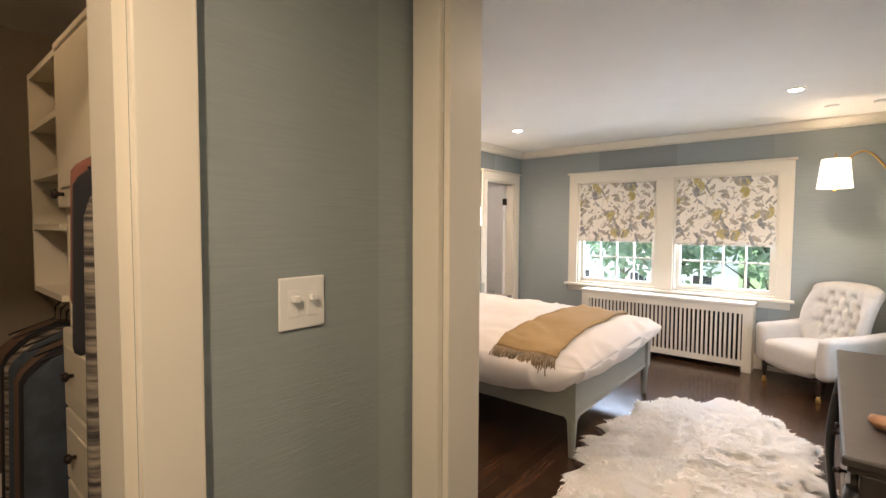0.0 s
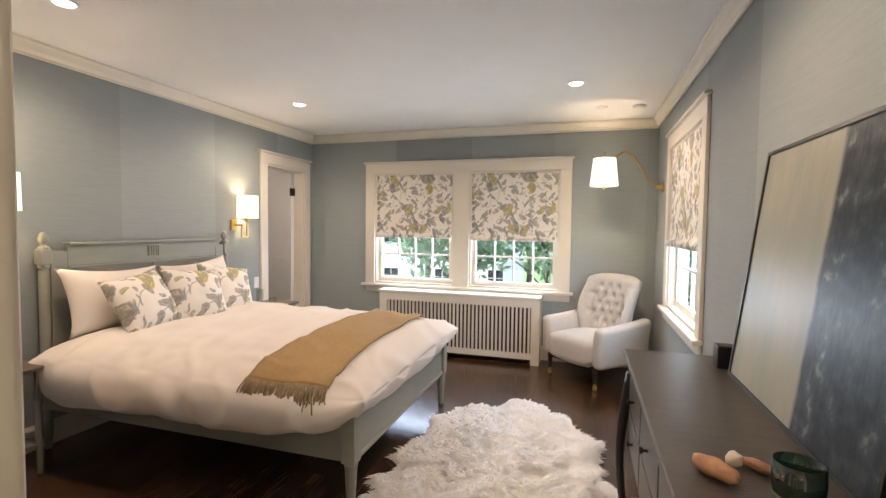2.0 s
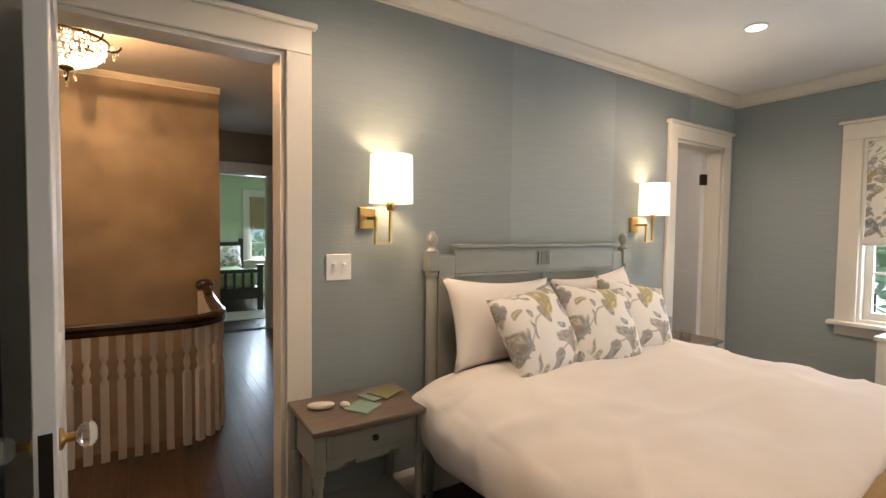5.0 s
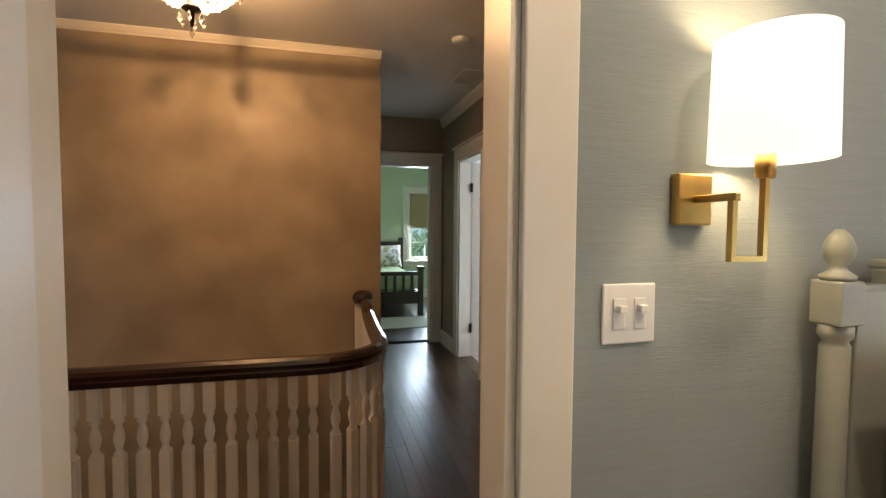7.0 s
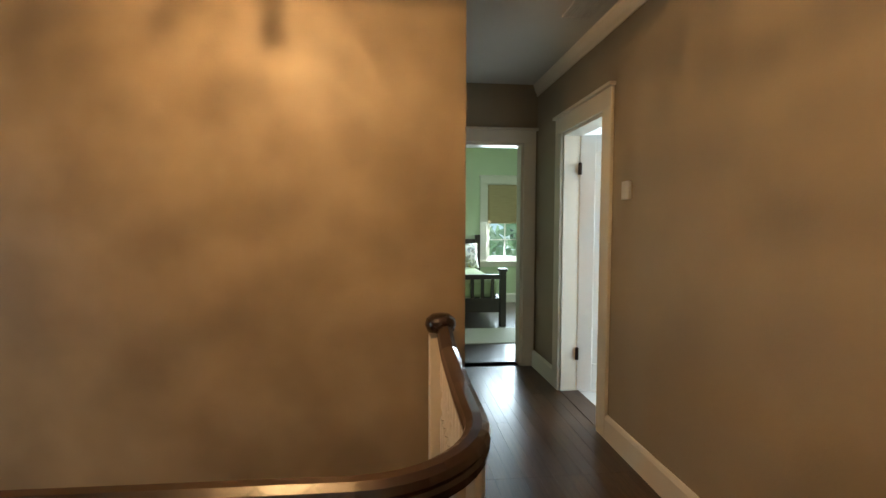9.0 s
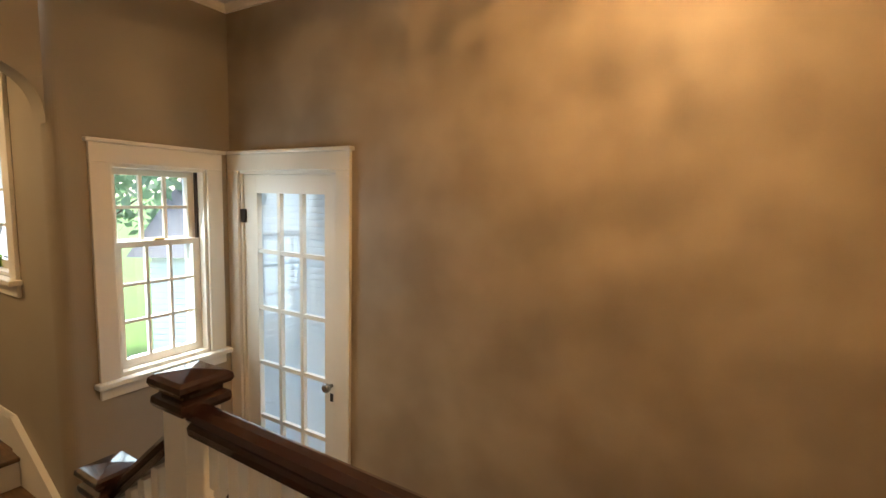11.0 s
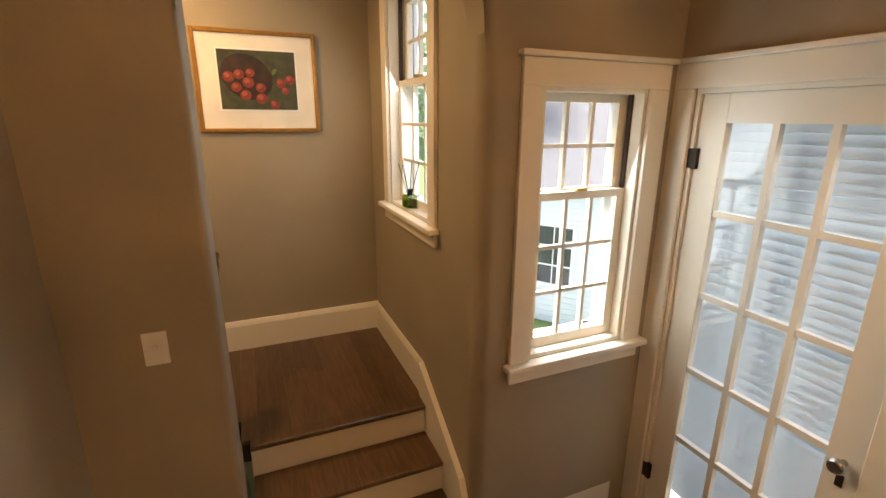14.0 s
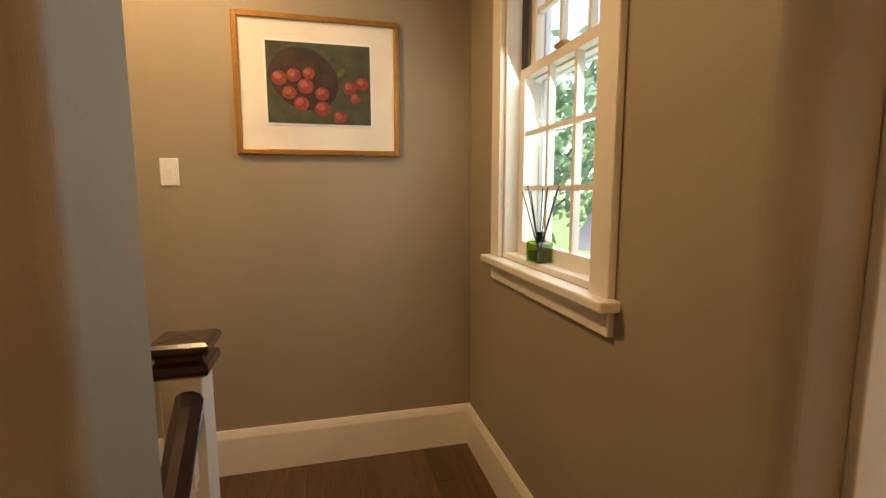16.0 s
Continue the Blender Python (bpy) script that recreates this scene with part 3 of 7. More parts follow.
def arched_wall():
    """The wall at the foot of the hall: a window hole and a basket arch over the steps."""
    bm = bmesh.new()
    y0, y1, zt, zb = -1.43, -1.29, 2.62, -2.9

    def pier(outline):
        low, top = [[bm.verts.new((x, y, z)) for x, y in outline] for z in (zb, zt)]
        bm.faces.new(low)
        bm.faces.new(top[::-1])
        for k in range(len(outline)):
            bm.faces.new((low[k], low[k - 1], top[k - 1], top[k]))

    quarter = [math.pi / 2 * k / 10 for k in range(11)]
    pier([(-3.58, -1.31)] + [(-3.998 - 0.025 * math.sin(a), -1.335 + 0.025 * math.cos(a)) for a in quarter] + [(-4.023, -1.53), (-3.58, -1.53)])
    pier([(-5.26, y0), (-5.26, y1)] + [(-5.065 + 0.07 * math.sin(a), y1 - 0.07 + 0.07 * math.cos(a)) for a in quarter] + [(-4.995, y0)])
    box(bm, -5.98, y0, zb, -5.805, y1, zt)
    box(bm, -5.805, y0, zb, -5.26, y1, 0.30)
    box(bm, -5.805, y0, 1.49, -5.26, y1, zt)
    box(bm, -4.995, y0, zb, -4.023, y1, -0.74)
    cx, hw, spring, rise, n = -4.509, 0.486, 1.66, 0.30, 64
    turns = [math.pi * k / n for k in range(n + 1)]
    xs = [cx - hw * math.copysign(abs(math.cos(t)) ** 0.75, math.cos(t)) for t in turns]
    zs = [spring + rise * abs(math.sin(t)) ** 0.75 for t in turns]
    for y in (y0, y1):
        bm.faces.new([bm.verts.new((x, y, z)) for x, z in zip(xs, zs)] + [bm.verts.new((cx + hw, y, zt)), bm.verts.new((cx - hw, y, zt))])
    soffit = [[bm.verts.new((x, y, z)) for x, z in zip(xs, zs)] for y in (y0, y1)]
    for k in range(n):
        bm.faces.new((soffit[0][k], soffit[0][k + 1], soffit[1][k + 1], soffit[1][k])).smooth = True
    bmesh.ops.recalc_face_normals(bm, faces=bm.faces[:])
    return solo("wall_arch", bm, M["taupe"], "taupe wall with an arched opening and a window", "wall", kind="structure")


arched_wall()
solo("ceiling_bedroom", boxes((-3.445, 1.29, CEIL, 0.41, 5.88, 2.62)), M["ceiling"], "plain white bedroom ceiling", "ceiling", kind="structure")
solo("ceiling_vestibule", boxes((-3.445, -1.30, CEIL, 0.41, 1.15, 2.62)), M["ceiling"], "plain white vestibule ceiling", "ceiling", kind="structure")
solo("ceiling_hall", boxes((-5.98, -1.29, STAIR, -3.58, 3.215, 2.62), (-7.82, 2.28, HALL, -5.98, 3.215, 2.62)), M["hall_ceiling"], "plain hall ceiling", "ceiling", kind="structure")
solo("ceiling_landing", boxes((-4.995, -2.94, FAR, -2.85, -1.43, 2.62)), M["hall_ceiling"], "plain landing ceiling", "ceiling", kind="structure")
solo("ceiling_green", boxes((-11.2, 0.6, FAR, -7.95, 5.2, 2.62)), M["ceiling"], "plain white ceiling of the green bedroom", "ceiling", kind="structure")
solo("ceiling_white_room", boxes((-7.85, 3.35, FAR, -5.35, 5.2, 2.62)), M["ceiling"], "plain white bathroom ceiling", "ceiling", kind="structure")
solo("ceiling_small_room", boxes((-5.0, 3.35, FAR, -3.58, 5.98, 2.62)), M["ceiling"], "plain white small room ceiling", "ceiling", kind="structure")

CROWN = [(0, 0), (0.012, 0), (0.012, 0.016), (0.020, 0.024), (0.030, 0.034), (0.046, 0.066), (0.052, 0.074), (0.056, 0.076), (0.056, 0.093), (0, 0.093)]


def moulding(name, pts, section, mat, label):
    return solo(name, sweep(pts, section), mat, label, "moulding", kind="structure")


moulding("crown_bedroom", [(-3.44, 1.30, 2.371), (-3.44, 5.875, 2.371), (0.405, 5.875, 2.371), (0.405, 1.30, 2.371)], CROWN, TR, "cream crown moulding round the bedroom ceiling")
SMALL = [(s * 0.7, u * 0.5) for s, u in CROWN]
moulding("crown_stair", [(-3.59, -1.285, 2.492), (-5.975, -1.285, 2.492), (-5.975, 2.285, 2.492)], SMALL, TR, "cream crown moulding of the stair hall")
moulding("crown_hall", [(-7.81, 3.21, 2.432), (-3.59, 3.21, 2.432)], [(s * 0.7, u * 1.14) for s, u in CROWN], TR, "cream crown moulding of the hall")
SKIRT = [(0, 0), (0.018, 0), (0.018, 0.125), (0.012, 0.14), (0.006, 0.15), (0, 0.15)]
moulding("baseboard_bedroom_west", [(-3.443, 2.33, 0), (-3.443, 4.91, 0)], SKIRT, TR, "cream baseboard")
moulding("baseboard_bedroom_north", [(-3.443, 5.82, 0), (-3.443, 5.878, 0), (0.408, 5.878, 0), (0.408, 1.30, 0)], SKIRT, TR, "cream baseboard")
moulding("baseboard_hall_north", [(-6.35, 3.213, 0), (-3.585, 3.213, 0), (-3.585, 2.34, 0)], SKIRT, TR, "cream baseboard")
moulding("baseboard_hall_end", [(-7.815, 3.20, 0), (-7.29, 3.213, 0)], SKIRT, TR, "cream baseboard")
moulding("baseboard_lower_landing", [(-5.13, -1.288, -0.735), (-5.86, -1.288, -0.735)], [(-s, u) for s, u in SKIRT], TR, "cream baseboard")
moulding("baseboard_landing", [(-4.993, -1.93, -0.20), (-4.993, -2.938, -0.20), (-2.86, -2.938, -0.20)], [(-s, u * 1.42) for s, u in SKIRT], TR, "cream baseboard round the landing")
moulding("baseboard_closet", [(-3.443, -1.2, 0), (-3.443, 0.94, 0)], SKIRT, TR, "cream baseboard")
moulding("baseboard_green", [(-11.19, 0.62, 0), (-11.19, 5.19, 0)], SKIRT, TR, "cream baseboard")


# ---- doorways ----
def doorway(name, axis, face, back, a0, a1, z0, z1, label, width=0.11, both=True, mat=TR):
    th = thing(name, label, "doorway", kind="structure")
    sign = 1 if face > back else -1
    jamb(th, axis, face, back, a0, a1, z0, z1, mat)
    casing(th, axis, face, sign, a0, a1, z0, z1, width, mat)
    if both:
        casing(th, axis, back, -sign, a0, a1, z0, z1, width, mat)
    return th


doorway("doorway_hall", "x", -3.445, -3.58, 1.44, 2.215, 0, 2.06, "cream cased doorway from the bedroom to the hall", 0.105)
doorway("doorway_small_room", "x", -3.445, -3.58, 5.03, 5.70, 0, 2.03, "cream cased doorway beside the bed", 0.105)
doorway("doorway_vestibule", "y", 1.15, 1.29, -0.908, 0.16, 0, 2.12, "cream cased opening into the bedroom", 0.095)
doorway("doorway_closet", "x", -1.02, -1.16, -0.34, 0.463, 0, 2.06, "cream cased closet doorway", 0.105)
doorway("doorway_white_room", "y", 3.215, 3.35, -7.17, -6.47, 0, 1.99, "cream cased doorway in the hall", 0.12)
doorway("doorway_green", "x", -7.82, -7.95, 2.35, 3.088, 0, 2.02, "cream cased doorway of the green bedroom", 0.11)


def hinge(parent, x, y, z, deep="x"):
    a, b = (0.012, 0.03) if deep == "x" else (0.03, 0.012)
    part("hinge", boxes((x - a, y - b, z - 0.045, x + a, y + b, z + 0.045), bevel=0.004), M["bronze"], parent, "dark bronze hinge")


def slab_door(name, m, w, h, label, knob=None, mat=WH, thick=0.04):
    """A panelled door: hinge edge at x=0, along +x; y is its thickness."""
    th = thing(name, label, "door", m, kind="structure")
    part("stile", boxes((0, 0, 0.01, 0.11, thick, h), bevel=0.003), mat, th)
    part("stile", boxes((w - 0.11, 0, 0.01, w, thick, h), bevel=0.003), mat, th)
    for z0, z1 in ((0.01, 0.23), (0.86, 1.0), (h - 0.13, h)):
        part("rail", boxes((0.11, 0.001, z0, w - 0.11, thick - 0.001, z1)), mat, th)
    for z0, z1 in ((0.23, 0.86), (1.0, h - 0.13)):
        part("panel", boxes((0.11, 0.012, z0, w - 0.11, thick - 0.012, z1)), mat, th)
    if knob:
        for s in (-1, 1):
            y = thick if s > 0 else 0
            prof = [(0.024, 0), (0.024, 0.006), (0.010, 0.012), (0.010, 0.03)]
            bm = lathe(prof, segments=16)
            bmesh.ops.transform(bm, matrix=Matrix.Translation((w - 0.065, y, knob)) @ pose(0, 0, 0, -90 * s), verts=bm.verts[:])
            part("rose", bm, M["brass"], th, "brass rose")
            bm = lathe([(0.010, 0.03), (0.022, 0.036), (0.029, 0.048), (0.026, 0.062), (0.014, 0.068)], segments=12)
            bmesh.ops.transform(bm, matrix=Matrix.Translation((w - 0.065, y, knob)) @ pose(0, 0, 0, -90 * s), verts=bm.verts[:])
            part("knob", bm, M["crystal"], th, "faceted glass knob")
        part("latch_plate", boxes((w - 0.001, 0.008, knob - 0.11, w + 0.002, thick - 0.008, knob + 0.04)), M["bronze"], th, "dark latch plate")
    return th


slab_door("door_bedroom", pose(-3.435, 1.452, 0, 0, 0, 5.5), 0.745, 2.03, "white panelled door standing open into the bedroom", 0.864)
d2 = slab_door("door_small_room", pose(-3.56, 5.675, 0, 0, 0, 158), 0.66, 2.0, "white panelled door standing open into the small room", 0.9)
hinge(d2, 0.0, 0.02, 1.78)
hinge(d2, 0.0, 0.02, 0.25)
d3 = slab_door("door_white_room", pose(-7.14, 3.34, 0, 0, 0, 62), 0.66, 1.97, "white panelled door standing open into the bathroom", 0.9)
hinge(d3, 0.0, 0.0, 1.72)
hinge(d3, 0.0, 0.0, 0.30)


# ---- windows ----
def sash(parent, name, w, z0, z1, y, cols, rows, mat):
    s = part(name, boxes((-w / 2, y, z0, -w / 2 + 0.045, y + 0.035, z1), (w / 2 - 0.045, y, z0, w / 2, y + 0.035, z1), (-w / 2 + 0.045, y, z0, w / 2 - 0.045, y + 0.035, z0 + 0.05), (-w / 2 + 0.045, y, z1 - 0.035, w / 2 - 0.045, y + 0.035, z1)), mat, parent)
    x0, x1, a, b = -w / 2 + 0.045, w / 2 - 0.045, z0 + 0.05, z1 - 0.035
    for k in range(1, cols):
        x = x0 + (x1 - x0) * k / cols
        part("muntin", boxes((x - 0.009, y + 0.006, a, x + 0.009, y + 0.03, b)), mat, s)
    for k in range(1, rows):
        z = a + (b - a) * k / rows
        part("muntin", boxes((x0, y + 0.0075, z - 0.009, x1, y + 0.0285, z + 0.009)), mat, s)
    for i in range(cols):
        for j in range(rows):
            p = part("pane", boxes((x0 + (x1 - x0) * i / cols, y + 0.015, a + (b - a) * j / rows, x0 + (x1 - x0) * (i + 1) / cols, y + 0.019, a + (b - a) * (j + 1) / rows)), M["pane"], s)
            p.visible_shadow = False
    return s


def window(name, m, w, h, split, cols, up, low, label, trim=True, cas=0.11, mat=TR, track=-1, storm=False):
    th = thing(name, label, "window", m, kind="structure")
    part("jamb", boxes((-w / 2, 0, 0, -w / 2 + 0.018, 0.14, h)), mat, th)
    part("jamb", boxes((w / 2 - 0.018, 0, 0, w / 2, 0.14, h)), mat, th)
    part("head_jamb", boxes((-w / 2 + 0.018, 0, h - 0.018, w / 2 - 0.018, 0.14, h)), mat, th)
    part("inner_sill", boxes((-w / 2 + 0.018, 0, 0, w / 2 - 0.018, 0.14, 0.02)), mat, th)
    sash(th, "lower_sash", w - 0.04, 0.02, split + 0.02, 0.055, cols, low, mat)
    sash(th, "upper_sash", w - 0.04, split - 0.02, h - 0.02, 0.095, cols, up, mat)
    part("sash_lock", boxes((-0.03, 0.045, split + 0.02, 0.03, 0.075, split + 0.035), bevel=0.004), M["brass"], th, "small brass sash lock")
    if track:
        edge = sorted((track * (w / 2 - 0.018), track * (w / 2 - 0.03)))
        part("sash_track", boxes((edge[0], 0.060, split + 0.02, edge[1], 0.082, h - 0.02)), M["darkwood"], th, "dark wooden sash track")
    if storm:
        st = part("storm_sash", boxes((-w / 2 + 0.02, 0.142, 0.01, -w / 2 + 0.055, 0.165, h - 0.01), (w / 2 - 0.055, 0.142, 0.01, w / 2 - 0.02, 0.165, h - 0.01), (-w / 2 + 0.055, 0.142, 0.01, w / 2 - 0.055, 0.165, 0.05), (-w / 2 + 0.055, 0.142, h - 0.05, w / 2 - 0.055, 0.165, h - 0.01), (-w / 2 + 0.055, 0.142, split - 0.02, w / 2 - 0.055, 0.165, split + 0.015)), M["clapboard"], th, "pale outer storm sash")
        for x in (-w / 2 + 0.09, w / 2 - 0.12):
            part("storm_latch", boxes((x, 0.132, 0.05, x + 0.03, 0.142, 0.06)), M["bronze"], st, "small dark latch")
    if trim:
        for x in (-1, 1):
            part("side_casing", box(bmesh.new(), *sorted((x * w / 2, x * (w / 2 + cas)))[:1], -0.022, 0, sorted((x * w / 2, x * (w / 2 + cas)))[1], 0, h, bevel=0.004), mat, th)
        part("head_casing", boxes((-w / 2 - cas, -0.022, h, w / 2 + cas, 0, h + cas), bevel=0.004), mat, th)
        part("cap_moulding", boxes((-w / 2 - cas - 0.018, -0.042, h + cas, w / 2 + cas + 0.018, 0, h + cas + 0.022), bevel=0.005), mat, th)
        part("window_sill", boxes((-w / 2 - cas - 0.025, -0.06, -0.03, w / 2 + cas + 0.025, 0, 0.0), bevel=0.006), mat, th)
        part("apron", boxes((-w / 2 - cas, -0.02, -0.10, w / 2 + cas, 0, -0.03), bevel=0.004), mat, th)
    return th


window("window_1", pose(-2.125, 5.88, 0.73), 0.95, 1.265, 0.63, 4, 2, 2, "cream painted sash window with small panes", trim=False, track=0)
window("window_2", pose(-0.99, 5.88, 0.73), 0.96, 1.265, 0.63, 4, 2, 2, "cream painted sash window with small panes", trim=False, track=0)
wt = thing("window_trim", "cream trim round the twin bedroom windows", "window trim", kind="structure")
for x0, x1 in ((-2.715, -2.60), (-1.65, -1.47), (-0.51, -0.395)):
    part("side_casing", boxes((x0, 5.857, 0.73, x1, 5.88, 1.995), bevel=0.004), TR, wt)
part("head_casing", boxes((-2.715, 5.857, 1.995, -0.395, 5.88, 2.105), bevel=0.004), TR, wt)
part("cap_moulding", boxes((-2.735, 5.838, 2.105, -0.375, 5.88, 2.127), bevel=0.005), TR, wt)
part("window_sill", boxes((-2.75, 5.81, 0.70, -0.36, 5.88, 0.73), bevel=0.006), TR, wt)
part("apron", boxes((-2.715, 5.86, 0.63, -0.395, 5.88, 0.70), bevel=0.004), TR, wt)
window("window_3", pose(0.41, 4.565, 0.75, 0, 0, -90), 1.09, 1.30, 0.64, 4, 2, 2, "cream painted sash window with small panes", track=0)
window("window_4", pose(-5.5325, -1.29, 0.30, 0, 0, 180), 0.545, 1.19, 0.735, 3, 2, 3, "cream painted sash window with small panes over the stairs", cas=0.103, track=1, storm=True)
window("window_5", pose(-4.995, -2.155, 0.845, 0, 0, 90), 0.68, 1.195, 0.71, 3, 2, 3, "cream painted sash window with small panes on the landing", cas=0.09, storm=True)
window("window_6", pose(-11.2, 3.895, 0.69, 0, 0, 90), 0.91, 1.26, 0.63, 3, 2, 2, "white painted sash window of the green bedroom", track=0)
# out of view; added so that daylight reaches the white room
window("added_window", pose(-6.6, 5.2, 0.8), 1.2, 1.2, 0.6, 3, 2, 2, "unseen white painted sash window, added to light the bathroom", track=0)


def porch_door():
    """Glazed door of fifteen panes with its casing, beside the stairs."""
    dw = doorway("doorway_porch", "x", -5.98, -6.12, -1.19, -0.325, -0.735, 1.492, "cream cased doorway of the glazed porch door", 0.105, both=False)
    th = thing("door_porch", "white glazed porch door with fifteen panes, closed", "door", kind="structure")
    x0, x1, y0, y1, z0, z1 = -6.035, -5.995, -1.168, -0.347, -0.72, 1.470
    part("stile", boxes((x0, y0, z0, x1, y0 + 0.125, z1), bevel=0.003), TR, th)
    part("stile", boxes((x0, y1 - 0.098, z0, x1, y1, z1), bevel=0.003), TR, th)
    part("rail", boxes((x0 + 0.001, y0 + 0.125, z1 - 0.118, x1 - 0.001, y1 - 0.098, z1)), TR, th)
    part("rail", boxes((x0 + 0.001, y0 + 0.125, z0, x1 - 0.001, y1 - 0.098, z0 + 0.18)), TR, th)
    a0, a1, b0, b1 = y0 + 0.125, y1 - 0.098, z0 + 0.18, z1 - 0.118
    for k in (1, 2):
        y = a0 + (a1 - a0) * k / 3
        part("muntin", boxes((x0 + 0.006, y - 0.013, b0, x1 - 0.004, y + 0.013, b1)), TR, th)
    for k in range(1, 5):
        z = b0 + (b1 - b0) * k / 5
        part("muntin", boxes((x0 + 0.008, a0, z - 0.013, x1 - 0.006, a1, z + 0.013)), TR, th)
    for i in range(3):
        for j in range(5):
            p = part("pane", boxes((x0 + 0.018, a0 + (a1 - a0) * i / 3, b0 + (b1 - b0) * j / 5, x0 + 0.022, a0 + (a1 - a0) * (i + 1) / 3, b0 + (b1 - b0) * (j + 1) / 5)), M["pane"], th)
            p.visible_shadow = False
    bm = lathe([(0.012, 0), (0.012, 0.03), (0.026, 0.036), (0.03, 0.05), (0.022, 0.064)], segments=14)
    bmesh.ops.transform(bm, matrix=Matrix.Translation((x1, y1 - 0.04, 0.205)) @ pose(0, 0, 0, 0, 90), verts=bm.verts[:])
    part("knob", bm, M["chrome"], th, "nickel door knob")
    part("keyhole_plate", boxes((x1, y1 - 0.052, 0.105, x1 + 0.004, y1 - 0.028, 0.155), bevel=0.001), M["bronze"], th, "dark keyhole plate")
    hinge(th, x1 + 0.004, y0 - 0.008, 1.20)
    hinge(th, x1 + 0.004, y0 - 0.008, -0.45)


porch_door()


# ---- blinds ----
def roman_blind(name, m, w, drop, mat, label):
    th = thing(name, label, "blind", m)
    bm = bmesh.new()
    n, k = 20, 26
    grid = []
    for j in range(k + 1):
        z = -drop * j / k
        low = max(0, (j / k - 0.86) / 0.14)
        row = []
        for i in range(n + 1):
            x = -w / 2 + w * i / n
            y = -0.004 * math.sin(9 * i / n + j * 0.3) - 0.030 * low * abs(math.sin(low * 7)) - 0.012 * low
            row.append(bm.verts.new((x, y, z - 0.006 * low * math.cos(5 * i / n))))
        grid.append(row)
    for j in range(k):
        for i in range(n):
            bm.faces.new((grid[j][i], grid[j][i + 1], grid[j + 1][i + 1], grid[j + 1][i])).smooth = True
    f = part("fabric", bm, mat, th)
    s = f.modifiers.new("thick", "SOLIDIFY")
    s.thickness = 0.004
    part("head_board", boxes((-w / 2, 0.002, -0.03, w / 2, 0.035, 0.0)), M["white"], th)
    part("hem_bar", boxes((-w / 2 + 0.003, -0.030, -drop - 0.012, w / 2 - 0.003, -0.006, -drop + 0.02), bevel=0.006), mat, th)
    return th


roman_blind("roman_blind", pose(-2.125, 5.885, 1.975), 0.905, 0.70, M["print"], "bird and leaf print roman blind, half lowered")
roman_blind("roman_blind", pose(-0.99, 5.885, 1.975), 0.915, 0.715, M["print"], "bird and leaf print roman blind, half lowered")
roman_blind("roman_blind", pose(0.415, 4.565, 2.03, 0, 0, -90), 1.045, 0.76, M["print"], "bird and leaf print roman blind over the side window")
roman_blind("roman_blind", pose(-11.195, 3.895, 1.93, 0, 0, 90), 0.87, 0.62, M["roman"], "tan woven roman blind, half lowered")


# ---- radiator cover ----
def radiator_cover():
    th = thing("radiator_cover", "cream painted slatted radiator cover under the windows", "radiator cover", pose(-1.545, 5.62, 0))
    w = 0.875
    part("top", boxes((-w - 0.015, -0.015, 0.665, w + 0.015, 0.19, 0.695), bevel=0.005), TR, th)
    for x in (-w, w - 0.085):
        bm = bmesh.new()
        box(bm, x, 0, 0, x + 0.085, 0.022, 0.665)
        part("corner_post", bm, TR, th)
    part("top_rail", boxes((-w + 0.085, 0.001, 0.585, w - 0.085, 0.021, 0.665)), TR, th)
    part("bottom_rail", boxes((-w + 0.085, 0.001, 0.055, w - 0.085, 0.021, 0.115)), TR, th)
    for x in (-w, w - 0.02):
        part("side_panel", boxes((x, 0.022, 0, x + 0.02, 0.255, 0.665)), TR, th)
    # dark sheet puts the shade between the slats into colour
    part("back_screen", boxes((-w + 0.02, 0.09, 0.02, w - 0.02, 0.10, 0.66)), M["bronze"], th, "dark sheet standing for the shade behind the slats")
    n = 38
    me = finish("slat", boxes((-0.0105, 0.004, 0.115, 0.0105, 0.018, 0.585)), TR)
    for k in range(n):
        share("slat", me, th, pose(-w + 0.085 + (2 * w - 0.17) * (k + 0.5) / n, 0, 0))


radiator_cover()


# ---- stairs ----
RAILSEC = [(-0.030, -0.045), (0.030, -0.045), (0.034, -0.022), (0.026, -0.014), (0.036, 0.002), (0.030, 0.018), (0.012, 0.028), (-0.012, 0.028), (-0.030, 0.018), (-0.036, 0.002), (-0.026, -0.014), (-0.034, -0.022)]


def baluster_mesh(h):
    bm = bmesh.new()
    s = 0.020
    box(bm, -s, -s, h - 0.125, s, s, h, bevel=0.003)
    box(bm, -s, -s, 0, s, s, h - 0.268, bevel=0.003)
    lathe([(0.016, h - 0.272), (0.020, h - 0.262), (0.012, h - 0.250), (0.013, h - 0.240), (0.020, h - 0.212), (0.019, h - 0.190), (0.012, h - 0.162), (0.011, h - 0.152), (0.019, h - 0.140), (0.017, h - 0.120)], bm=bm, segments=12)
    return finish("baluster", bm, TR)


